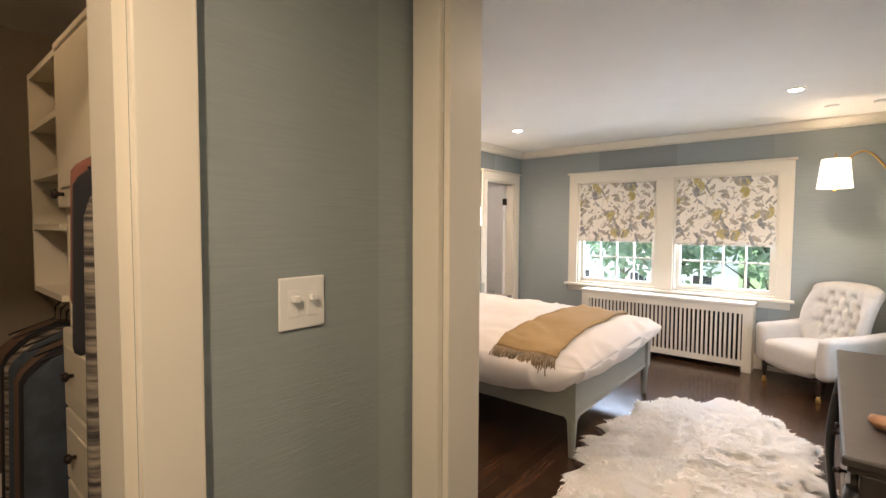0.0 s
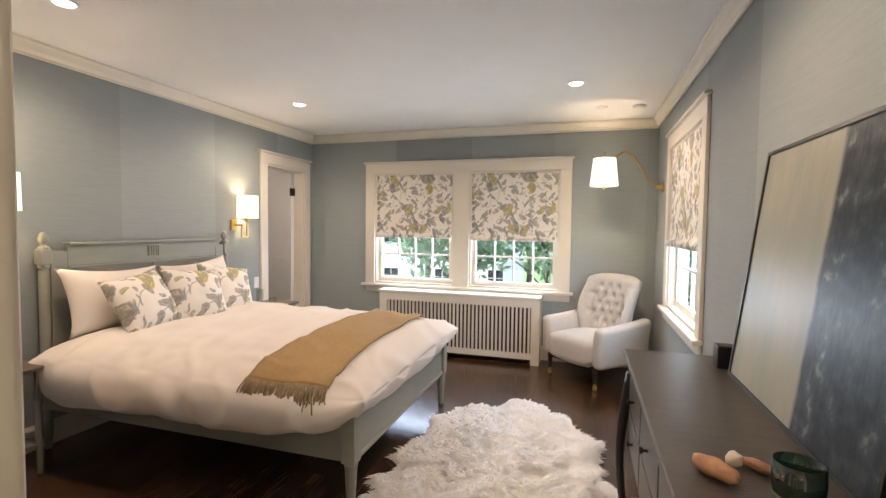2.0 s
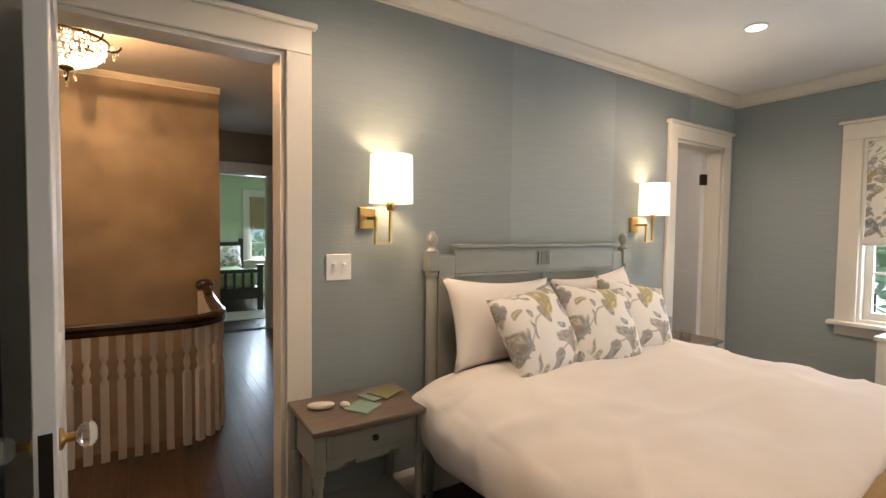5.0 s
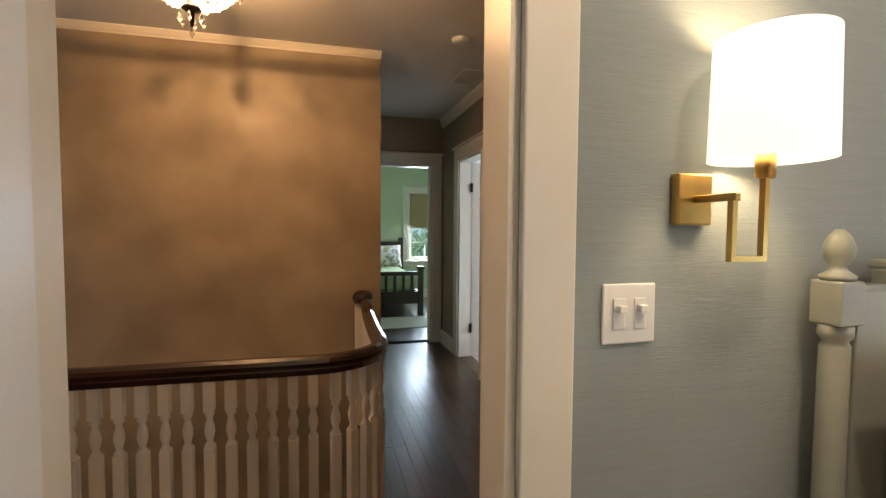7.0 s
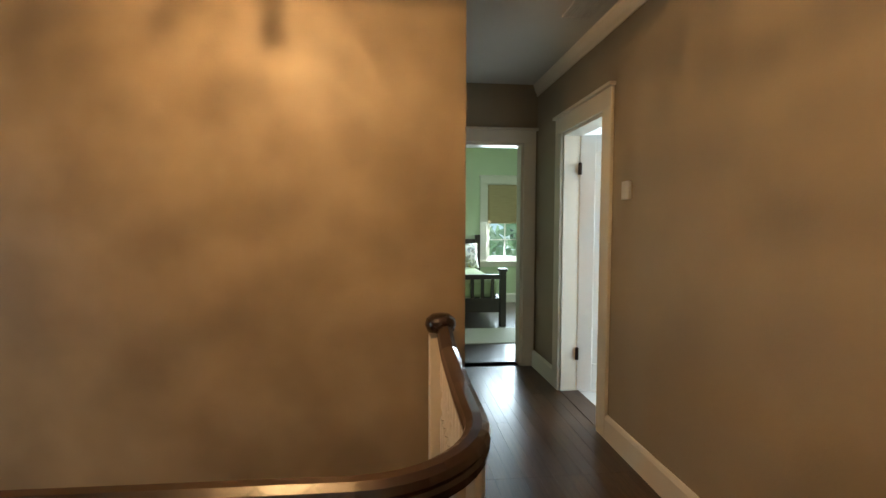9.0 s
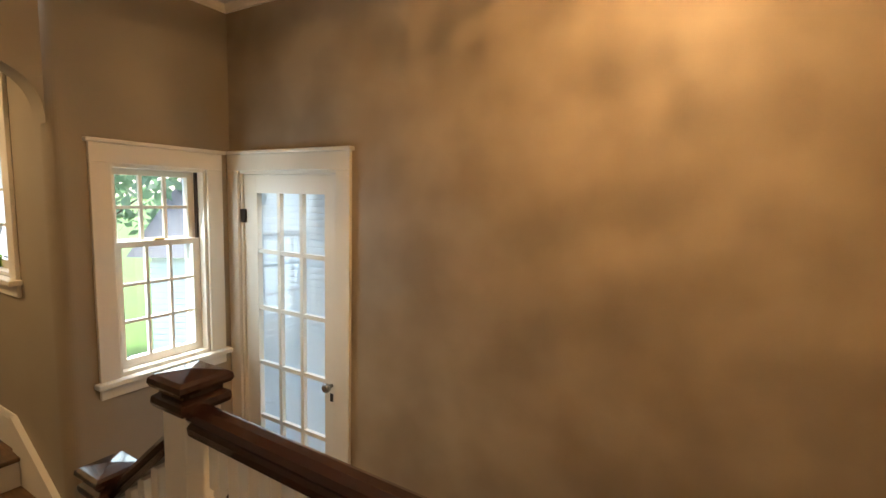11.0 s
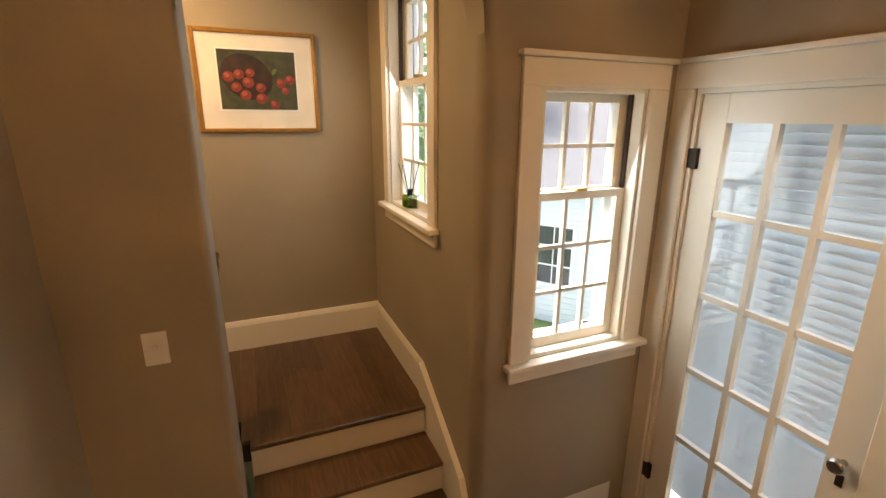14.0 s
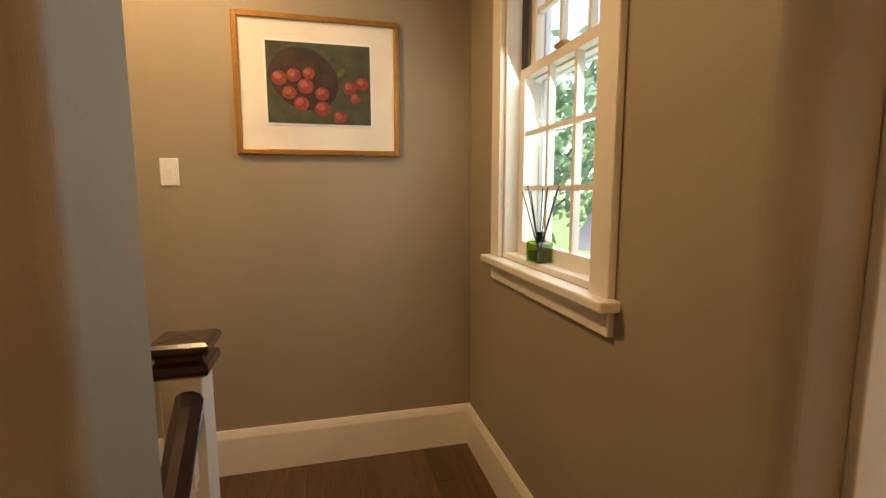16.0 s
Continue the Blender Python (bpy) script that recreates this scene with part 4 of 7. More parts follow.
def newel(name, x, y, z0, top, parent, round_cap=False):
    n = part(name, boxes((x - 0.052, y - 0.052, z0, x + 0.052, y + 0.052, top - 0.104), bevel=0.004), TR, parent, "cream square newel post")
    if round_cap:
        bm = lathe([(0.03, -0.09), (0.062, -0.08), (0.072, -0.05), (0.066, -0.025), (0.04, -0.005), (0.0, 0.0)], (x, y, top), 24)
    else:
        bm = bmesh.new()
        prof = [(0.054, -0.108), (0.068, -0.098), (0.072, -0.086), (0.070, -0.070), (0.056, -0.060), (0.056, -0.050), (0.072, -0.042), (0.077, -0.032), (0.075, -0.018), (0.064, -0.010), (0.004, 0.0)]
        rings = [[bm.verts.new((x + a * r, y + b * r, top + z)) for a, b in ((-1, -1), (1, -1), (1, 1), (-1, 1))] for r, z in prof]
        for a, b in zip(rings, rings[1:]):
            for j in range(4):
                bm.faces.new((a[j], a[(j + 1) % 4], b[(j + 1) % 4], b[j]))
        bm.faces.new(rings[0][::-1])
        bm.faces.new(rings[-1])
    part("newel_cap", bm, M["rail"], n, "dark polished wooden newel cap")
    return n


def stair_rail():
    th = thing("stair_railing", "cream balusters and dark polished handrail round the stairwell", "railing")
    zr = 0.765
    X, Y, R = -4.645, 2.15, 0.30

    def line(y):
        return X - 0.035 * (1.85 - y) / 1.5

    pts = [(line(y), y, zr) for y in (0.40, 0.6, 0.8, 1.0, 1.2, 1.4, 1.6, 1.8)]
    pts += [(X - R + R * math.cos(a), Y - R + R * math.sin(a), zr) for a in (math.pi / 2 * k / 10 for k in range(11))]
    pts += [(-5.2, Y, zr), (-5.55, Y, zr + 0.02), (-5.74, Y, zr + 0.07)]
    part("handrail", sweep(pts, RAILSEC), M["rail"], th, "dark polished handrail", smooth=False)
    me = baluster_mesh(zr - 0.045)
    for k in range(18):
        share("baluster", me, th, pose(line(0.490 + 0.0792 * k), 0.490 + 0.0792 * k, 0))
    for k in range(1, 6):
        a = math.pi / 2 * k / 6
        share("baluster", me, th, pose(X - R + R * math.cos(a), Y - R + R * math.sin(a), 0, 0, 0, math.degrees(a)))
    for k in range(10):
        share("baluster", me, th, pose(-4.985 - 0.0792 * k, Y, 0))
    newel("newel_post", -4.70, 0.335, -0.30, 0.872, th)
    newel("newel_post", -5.80, 2.14, 0, 0.90, th, True)
    newel("newel_post", -4.72, -0.19, -0.735, 0.422, th)
    part("handrail", sweep([(-4.705, 0.29, 0.69), (-4.72, -0.14, 0.345)], RAILSEC), M["rail"], th, "dark polished handrail")
    for k in range(5):
        y = 0.225 - 0.08 * k
        zt = 0.69 - (0.29 - y) * 0.80 - 0.045
        low = -0.735 if y < 0.0 else -0.37
        share("baluster", baluster_mesh(zt - low), th, pose(-4.71, y, low))
    part("handrail", sweep([(-4.78, -0.10, 0.10), (-4.78, 1.9, -1.42)], RAILSEC), M["rail"], th, "dark polished handrail")


stair_rail()


def steps_down():
    """Short flight from the hall to the lower landing, then the main flight."""
    th = thing("stairs_short_flight", "dark treads with cream risers down from the hall", "stairs", kind="structure")
    ys = [0.25, 0.0, -0.25, -0.5]
    for k, y in enumerate(ys):
        z = -0.184 * k
        part("riser", boxes((-4.66, y - 0.012, z - 0.184, -3.58, y, z - 0.03)), TR, th)
        if k < 3:
            part("tread", boxes((-4.66, y - 0.25, z - 0.214, -3.58, y - 0.001, z - 0.184), bevel=0.008), M["tread"], th)
    part("skirt_board", boxes((-3.60, -1.25, -0.735, -3.581, -0.5, -0.585)), TR, th)
    part("stringer", boxes((-4.70, -0.5, -0.95, -4.66, 0.25, -0.22)), TR, th)
    m = thing("stairs_main_flight", "dark treads with cream risers down the stairwell", "stairs", kind="structure")
    for k in range(9):
        y, z = -0.15 + 0.245 * k, -0.735 - 0.19 * k
        part("riser", boxes((-5.98, y, z - 0.19, -4.70, y + 0.012, z - 0.03)), TR, m)
        part("tread", boxes((-5.98, y - 0.02, z - 0.22, -4.70, y + 0.245, z - 0.19), bevel=0.008), M["tread"], m)
    solo("wall_stairwell_side", boxes((-4.78, 0.25, -2.9, -4.62, 2.10, -0.25)), M["taupe"], "taupe wall under the hall floor", "wall", kind="structure")
    solo("wall_stairwell_end", boxes((-5.98, 2.10, -2.9, -4.62, 2.20, -0.25)), M["taupe"], "taupe wall under the hall floor", "wall", kind="structure")
    solo("fascia", boxes((-4.785, 0.25, -0.25, -4.62, 2.10, -0.001), (-5.98, 2.10, -0.25, -4.62, 2.205, -0.001)), M["floor_x"], "cream fascia at the stairwell edge", "trim", kind="structure")
    solo("floor_stairwell", boxes((-5.98, -1.25, -2.95, -3.58, 2.2, -2.9)), M["tread"], "dark floor at the foot of the stairs", "floor", kind="structure")


steps_down()


def steps_up():
    """Three steps through the arch to the picture landing, with the sloped skirt."""
    th = thing("stairs_arch", "dark treads with cream risers up through the arch", "stairs", kind="structure")
    noses = ((-1.24, -0.555), (-1.56, -0.378), (-1.82, -0.20))
    for k, (y, z) in enumerate(noses):
        end = noses[k + 1][0] - 0.02 if k < 2 else None
        part("riser", boxes((-4.965, y - 0.035, z - 0.195, -4.04, y - 0.022, z - 0.028)), TR, th)
        if end:
            part("tread", boxes((-4.965, end, z - 0.028, -4.04, y, z), bevel=0.009), M["tread"], th)
        else:
            part("nosing", boxes((-4.965, y - 0.10, z - 0.028, -4.04, y, z), bevel=0.009), M["tread"], th)
    part("riser", boxes((-4.965, -1.42, -0.735, -4.04, -1.28, -0.585)), TR, th)
    bm = bmesh.new()
    outline = [(-1.20, -0.735), (-1.20, -0.48), (-1.29, -0.48), (-1.37, -0.33), (-1.93, 0.013), (-1.93, -0.20), (-1.93, -0.735)]
    q = [[bm.verts.new((x, y, z)) for y, z in outline] for x in (-4.994, -4.963)]
    bm.faces.new(q[0])
    bm.faces.new(q[1][::-1])
    for j in range(len(outline)):
        bm.faces.new((q[0][j], q[0][(j + 1) % 7], q[1][(j + 1) % 7], q[1][j]))
    bmesh.ops.recalc_face_normals(bm, faces=bm.faces[:])
    part("skirt_board", bm, TR, th)
    part("skirt_board", boxes((-5.12, -1.289, -0.735, -4.994, -1.24, -0.48), bevel=0.003), TR, th)
    part("skirt_board", boxes((-4.062, -1.66, -0.735, -4.037, -1.20, -0.40), (-4.037, -1.309, -0.735, -3.93, -1.20, -0.50), bevel=0.003), TR, th)
    lr = thing("landing_railing", "cream newel and dark handrail beside the back stair", "railing")
    newel("newel_post", -3.92, -2.06, -0.20, 0.738, lr)
    part("handrail", sweep([(-3.935, -2.01, 0.57), (-3.935, -1.55, 0.17)], RAILSEC), M["rail"], lr, "dark polished handrail")
    for k in range(5):
        y = -1.965 + 0.08 * k
        share("baluster", baluster_mesh(0.72), lr, pose(-3.935, y, 0.525 - 0.87 * (y + 2.01) - 0.72))
    bs = thing("stairs_back_flight", "dark treads of the back stair", "stairs", kind="structure")
    for k in range(3):
        y, z = -2.05 + 0.24 * k, -0.20 - 0.19 * (k + 1)
        part("tread", boxes((-3.93, y, z - 0.03, -2.86, y + 0.26, z), bevel=0.008), M["tread"], bs)
        part("riser", boxes((-3.93, y - 0.012, z, -2.86, y, z + 0.16)), TR, bs)
    part("stringer", boxes((-4.0, -2.05, -0.95, -3.93, -1.54, -0.33)), TR, bs)


steps_up()


# ---- bedroom ----
def signed(v, p):
    return math.copysign(abs(v) ** p, v)


BED = (-2.25, 3.63)


def duvet_point(x, a, out=0.0):
    """A point of the duvet's skin at x metres from its middle, at the angle a round its cross section."""
    hx = 1.05
    t = (x + hx) / (2 * hx)
    top = 0.762 - 0.07 * t
    foot = max(0.0, (t - 0.80) / 0.20)
    low = 0.265 + 0.10 * t + 0.07 * foot ** 2
    u = min(1.0, (hx - abs(x)) / (0.24 if x > 0 else 0.30))
    q = math.sqrt(max(0.0, 1 - (1 - u) ** 2))
    mid, thick = (top + low) / 2, (top - low) / 2 * (0.04 + 0.96 * q)
    if x > 0:
        mid += 0.02 * (1 - q)
    half = 0.975 - 0.035 * foot - 0.13 * (1 - q)
    c, s = math.cos(a), math.sin(a)
    y = half * signed(c, 0.60)
    z = mid + thick * signed(s, 0.74)
    p = Vector((x, y, z))
    n = Vector((0.5 * (1 - q) * math.copysign(1, x), c * 0.7, s)).normalized()
    hang = abs(c) ** 1.5
    w = 0.020 * noise.noise((x * 1.9, y * 1.9, 3)) + 0.016 * noise.noise((x * 4.5 + 2 * y, y * 3.0, z * 4)) + 0.007 * noise.noise((x * 11, y * 9, z * 9))
    ridge = 1 - abs(noise.noise((x * 3.2 + 1.7 * y, y * 2.4 - x, z * 2.0 + 5)))
    w += 0.022 * (ridge ** 7 - 0.3) * (0.45 + 0.6 * hang)
    w += hang * 0.010 * math.sin(x * 9 + 9 * noise.noise((x * 1.3, z * 2, 0))) * (1 if s < 0.4 else 0.4)
    w += (1 - q) * 0.020 * math.sin(y * 17 + 4 * noise.noise((y * 2, 0, 1)))
    p += n * (w + out)
    return Vector((BED[0] + p.x, BED[1] + p.y, p.z))


def bed():
    th = thing("bed", "grey-green painted wooden bed with a panelled headboard", "bed")
    S = M["sage"]
    xh, xf, y0, y1 = -3.385, -1.31, 2.895, 4.365
    for y in (y0, y1):
        p = part("headboard_post", lathe([(0.017, 0), (0.026, 0.10), (0.029, 0.40), (0.027, 1.09), (0.022, 1.10), (0.031, 1.112), (0.031, 1.135)], (xh, y, 0), 16), S, th)
        part("capital", boxes((xh - 0.032, y - 0.032, 1.135, xh + 0.032, y + 0.032, 1.225), bevel=0.004), S, p)
        part("finial", lathe([(0.030, 1.225), (0.032, 1.235), (0.017, 1.245), (0.014, 1.255), (0.026, 1.272), (0.028, 1.292), (0.020, 1.315), (0.007, 1.33)], (xh, y, 0), 16), S, p)
    bm = bmesh.new()
    box(bm, xh - 0.018, y0 + 0.03, 0.30, xh + 0.012, y1 - 0.03, 1.215)
    part("headboard_panel", bm, S, th)
    part("headboard_cap", boxes((xh - 0.035, y0 + 0.13, 1.245, xh + 0.035, y1 - 0.13, 1.265), bevel=0.006), S, th)
    part("headboard_rail", boxes((xh - 0.022, y0 + 0.125, 1.115, xh + 0.0195, y1 - 0.125, 1.245), bevel=0.004), S, th)
    for y in (y0 + 0.028, y1 - 0.125):
        part("headboard_stile", boxes((xh - 0.02, y, 0.32, xh + 0.020, y + 0.097, 1.205), bevel=0.004), S, th)
    part("panel_bead", boxes((xh + 0.012, y0 + 0.125, 1.10, xh + 0.024, y1 - 0.125, 1.115), bevel=0.003), S, th)
    part("panel_bead", boxes((xh + 0.012, BED[1] - 0.008, 0.35, xh + 0.020, BED[1] + 0.008, 1.10), bevel=0.003), S, th)
    for k in range(5):
        y = BED[1] - 0.04 + 0.02 * k
        part("reeded_block", boxes((xh + 0.022, y - 0.007, 1.15, xh + 0.030, y + 0.007, 1.225), bevel=0.003), S, th)
    for y in (y0, y1):
        p = part("foot_post", boxes((xf - 0.036, y - 0.036, 0.25, xf + 0.036, y + 0.036, 0.545), bevel=0.004), S, th)
        part("foot", lathe([(0.018, 0), (0.020, 0.02), (0.030, 0.22), (0.034, 0.235), (0.034, 0.25)], (xf, y, 0), 16), S, p)
    part("foot_rail", boxes((xf - 0.014, y0 + 0.036, 0.25, xf + 0.014, y1 - 0.036, 0.53), bevel=0.004), S, th)
    part("foot_rail_moulding", boxes((xf + 0.014, y0 + 0.036, 0.25, xf + 0.024, y1 - 0.036, 0.275), bevel=0.003), S, th)
    for y in (y0, y1):
        part("side_rail", boxes((xh + 0.02, y - 0.014, 0.25, xf - 0.036, y + 0.014, 0.42), bevel=0.004), S, th)
    part("slat_base", boxes((xh + 0.04, y0 + 0.02, 0.27, xf - 0.04, y1 - 0.02, 0.30)), M["darkwood"], th)
    solo("mattress", boxes((xh + 0.04, y0 + 0.05, 0.302, xf - 0.05, y1 - 0.05, 0.50), bevel=0.04), M["linen"], "white mattress on the bed", "mattress")


bed()


def duvet():
    bm = bmesh.new()
    nx, na = 150, 140
    rows = []
    for i in range(nx + 1):
        x = 1.049 * math.sin(math.pi / 2 * (2 * i / nx - 1))
        rows.append([bm.verts.new(duvet_point(x, 2 * math.pi * j / na)) for j in range(na)])
    for a, b in zip(rows, rows[1:]):
        for j in range(na):
            bm.faces.new((a[j], b[j], b[(j + 1) % na], a[(j + 1) % na])).smooth = True
    bm.faces.new(rows[0])
    bm.faces.new(rows[-1][::-1])
    bmesh.ops.recalc_face_normals(bm, faces=bm.faces[:])
    return solo("duvet", bm, M["linen"], "plump white duvet spread over the bed", "duvet")


duvet()


def throw():
    th = thing("throw_blanket", "folded camel wool throw with fringe across the bed", "blanket")
    bm = bmesh.new()
    na, nx = 60, 12
    a0, a1 = radians(10), radians(146)
    grid = []
    for j in range(na + 1):
        a = a0 + (a1 - a0) * j / na
        row = []
        for i in range(nx + 1):
            x = 0.41 + 0.41 * i / nx - 0.075 * math.cos(a) + 0.012 * noise.noise((a * 3, i * 0.3, 0))
            row.append(bm.verts.new(duvet_point(x, a, 0.012 + 0.003 * noise.noise((x * 9, a * 6, 1)))))
        grid.append(row)
    for j in range(na):
        for i in range(nx):
            bm.faces.new((grid[j][i], grid[j][i + 1], grid[j + 1][i + 1], grid[j + 1][i])).smooth = True
    ends = [v.co.copy() for v in grid[-1]]
    bmesh.ops.recalc_face_normals(bm, faces=bm.faces[:])
    c = part("cloth", bm, M["throw"], th)
    s = c.modifiers.new("thick", "SOLIDIFY")
    s.thickness, s.offset = 0.012, 1
    bm = bmesh.new()
    rnd = random.Random(4)
    for k in range(120):
        f = k / 119 * (len(ends) - 1)
        i = min(int(f), len(ends) - 2)
        p = ends[i].lerp(ends[i + 1], f - i)
        p = p + Vector((0, -0.012, 0.01))
        q = p + Vector((rnd.uniform(-0.02, 0.02), -0.040 + rnd.uniform(-0.010, 0.006), -0.045))
        e = q + Vector((rnd.uniform(-0.02, 0.02), rnd.uniform(-0.022, -0.010), -0.055 - rnd.uniform(0, 0.015)))
        tube([p, q, e], 0.0035, 5, bm)
    part("fringe", bm, M["fringe"], th, "twisted brown fringe")


throw()


def pillow(name, m, w, h, t, mat, label, category, point=0.06, seed=1):
    bm = bmesh.new()
    n = 22
    fr, bk = [], []
    for j in range(n + 1):
        v = -1 + 2 * j / n
        f, b = [], []
        for i in range(n + 1):
            u = -1 + 2 * i / n
            x = u * w / 2 * (1 - point * (1 - v * v) * abs(u)) * 1.0
            z = v * h / 2 * (1 - point * (1 - u * u) * abs(v))
            d = t / 2 * (max(0, (1 - u ** 2) * (1 - v ** 2))) ** 0.5
            d += 0.008 * noise.noise((u * 2.2 + seed, v * 2.2, seed)) * (1 - u * u) * (1 - v * v)
            f.append(bm.verts.new((x, -d, z)))
            b.append(f[-1] if i in (0, n) or j in (0, n) else bm.verts.new((x, d, z)))
        fr.append(f)
        bk.append(b)
    for j in range(n):
        for i in range(n):
            bm.faces.new((fr[j][i], fr[j][i + 1], fr[j + 1][i + 1], fr[j + 1][i])).smooth = True
            q = (bk[j][i], bk[j + 1][i], bk[j + 1][i + 1], bk[j][i + 1])
            if len(set(q)) == 4 and not bm.faces.get(q):
                try:
                    bm.faces.new(q).smooth = True
                except ValueError:
                    pass
    me = finish(name, bm, mat)
    ob = tagged(new(name, me), label, category)
    ob.matrix_world = m
    return ob


# pillows lean on the headboard, faces towards +x
for y, s in ((3.21, 1), (3.92, 2)):
    pillow("pillow", pose(-3.20, y, 0.895, -20, 0, 90) @ pose(0, 0, 0, 0, 3 if s == 1 else -4, 0), 0.68, 0.44, 0.24, M["linen"], "white bed pillow propped against the headboard", "pillow", 0.15, s)
for y, x, r, k in ((3.22, -3.00, 7, 1), (3.61, -2.97, -6, 2), (3.96, -3.02, -12, 3)):
    pillow("cushion", pose(x + 0.02, y, 0.875, -28, 0, 90 + r * 0.8) @ pose(0, 0, 0, 0, -r, 0), 0.46, 0.42, 0.19, M["print_small"], "bird and leaf print cushion leaning on the pillows", "cushion", 0.09, k + 4)


def nightstand(name, m, label):
    th = thing(name, label, "nightstand", m, group="nightstands beside the bed")
    S, w, d = M["sage"], 0.245, 0.33
    # local: x along the wall, y out from the wall to the front
    part("top", boxes((-w - 0.005, 0, 0.585, w + 0.005, d + 0.03, 0.607), bevel=0.005), M["sage_top"], th, "grey-brown wooden top")
    for x in (-w + 0.03, w - 0.03):
        for y in (0.035, d - 0.02):
            p = part("leg", boxes((x - 0.022, y - 0.022, 0.42, x + 0.022, y + 0.022, 0.585), bevel=0.003), S, th)
            part("turned_leg", lathe([(0.012, 0), (0.014, 0.03), (0.019, 0.34), (0.014, 0.36), (0.021, 0.385), (0.021, 0.40), (0.017, 0.42)], (x, y, 0), 14), S, p)
    for x in (-w + 0.02, w - 0.034):
        part("side_panel", boxes((x, 0.057, 0.43, x + 0.014, d - 0.042, 0.585)), S, th)
    part("back_panel", boxes((-w + 0.052, 0.03, 0.43, w - 0.052, 0.042, 0.585)), S, th)
    bm = boxes((-w + 0.052, d - 0.028, 0.452, w - 0.052, d - 0.012, 0.475), (-w + 0.052, d - 0.028, 0.43, -w + 0.13, d - 0.012, 0.452), (w - 0.13, d - 0.028, 0.43, w - 0.052, d - 0.012, 0.452), (-0.07, d - 0.028, 0.437, 0.07, d - 0.012, 0.452))
    part("apron", bm, S, th)
    dr = part("drawer", boxes((-w + 0.055, d - 0.20, 0.478, w - 0.055, d - 0.004, 0.58), bevel=0.003), S, th)
    part("drawer_bead", boxes((-w + 0.075, d - 0.004, 0.495, w - 0.075, d - 0.001, 0.565)), S, dr)
    bm = lathe([(0.006, 0), (0.006, 0.012), (0.013, 0.018), (0.010, 0.026)], segments=12)
    bmesh.ops.transform(bm, matrix=Matrix.Translation((0, d - 0.004, 0.53)) @ pose(0, 0, 0, -90), verts=bm.verts[:])
    part("knob", bm, M["bronze"], dr, "small dark knob")
    part("shelf", boxes((-w + 0.02, 0.02, 0.155, w - 0.02, d - 0.008, 0.175), bevel=0.003), S, th)


nightstand("nightstand", pose(-3.425, 2.465, 0, 0, 0, -90), "grey-green painted nightstand with one drawer and a shelf")
nightstand("nightstand", pose(-3.425, 4.80, 0, 0, 0, -90), "grey-green painted nightstand on the window side of the bed")

# on the nightstand
for x, y, r, z, mt, lab in ((-3.30, 2.56, 18, 0.607, "sea_glass", "pale sea-green glass coaster on the nightstand"), (-3.20, 2.46, 34, 0.607, "sea_glass", "pale sea-green glass coaster on the nightstand"), (-3.29, 2.60, 26, 0.615, "amber_glass", "amber glass dish lying on the coasters")):
    ob = solo("coaster", boxes((-0.055, -0.055, 0, 0.055, 0.055, 0.008), bevel=0.003), M[mt], lab, "coaster")
    ob.matrix_world = pose(x, y, z + (0.001 if z > 0.61 else 0), 0, 0, r)
bm = bmesh.new()
bmesh.ops.create_uvsphere(bm, u_segments=18, v_segments=10, radius=1)
for v in bm.verts:
    v.co.y += 0.35 * v.co.x * v.co.x
    v.co *= 1 + 0.08 * noise.noise(v.co * 3)
    v.co = Vector((v.co.x * 0.055, v.co.y * 0.022, v.co.z * 0.016 + 0.016))
ob = solo("shell", bm, M["shell"], "long white sea shell on the nightstand", "shell")
ob.matrix_world = pose(-3.27, 2.31, 0.607, 0, 0, 70)
bm = bmesh.new()
bmesh.ops.create_uvsphere(bm, u_segments=14, v_segments=8, radius=1)
for v in bm.verts:
    v.co *= 1 + 0.12 * noise.noise(v.co * 3)
    v.co = Vector((v.co.x * 0.024, v.co.y * 0.016, v.co.z * 0.013 + 0.013))
ob = solo("shell", bm, M["shell"], "small white sea shell on the nightstand", "shell")
ob.matrix_world = pose(-3.24, 2.40, 0.607, 0, 0, 30)


def sconce(name, y, label):
    th = thing(name, label, "wall lamp", pose(-3.445, y, 0), group="bedside wall lamps")
    B = M["brass"]
    part("wall_plate", boxes((0, -0.115, 1.335, 0.022, -0.035, 1.435), bevel=0.004), B, th)
    part("arm", boxes((0.022, -0.08, 1.378, 0.115, -0.066, 1.392), bevel=0.002), B, th)
    part("frame", boxes((0.095, -0.075, 1.27, 0.107, 0.005, 1.28), (0.095, -0.075, 1.28, 0.107, -0.065, 1.38), (0.095, -0.005, 1.28, 0.107, 0.005, 1.46)), B, th)
    part("socket", lathe([(0.016, 1.42), (0.018, 1.45), (0.012, 1.49)], (0.101, 0, 0), 14), B, th)
    bm = bmesh.new()
    n, r0, r1, z0, z1 = 40, 0.098, 0.094, 1.452, 1.665
    rings = [[bm.verts.new((0.108 + r * math.cos(2 * math.pi * k / n), r * math.sin(2 * math.pi * k / n), z)) for k in range(n)] for r, z in ((r0, z0), (r1, z1), (r1 - 0.003, z1), (r0 - 0.003, z0))]
    for a, b in zip(rings, rings[1:] + rings[:1]):
        for k in range(n):
            bm.faces.new((a[k], a[(k + 1) % n], b[(k + 1) % n], b[k])).smooth = True
    part("shade", bm, M["shade"], th, "white drum shade, lit")
    part("finial", lathe([(0.006, 1.66), (0.008, 1.668), (0.003, 1.68)], (0.108, 0, 0), 10), B, th)
    return th


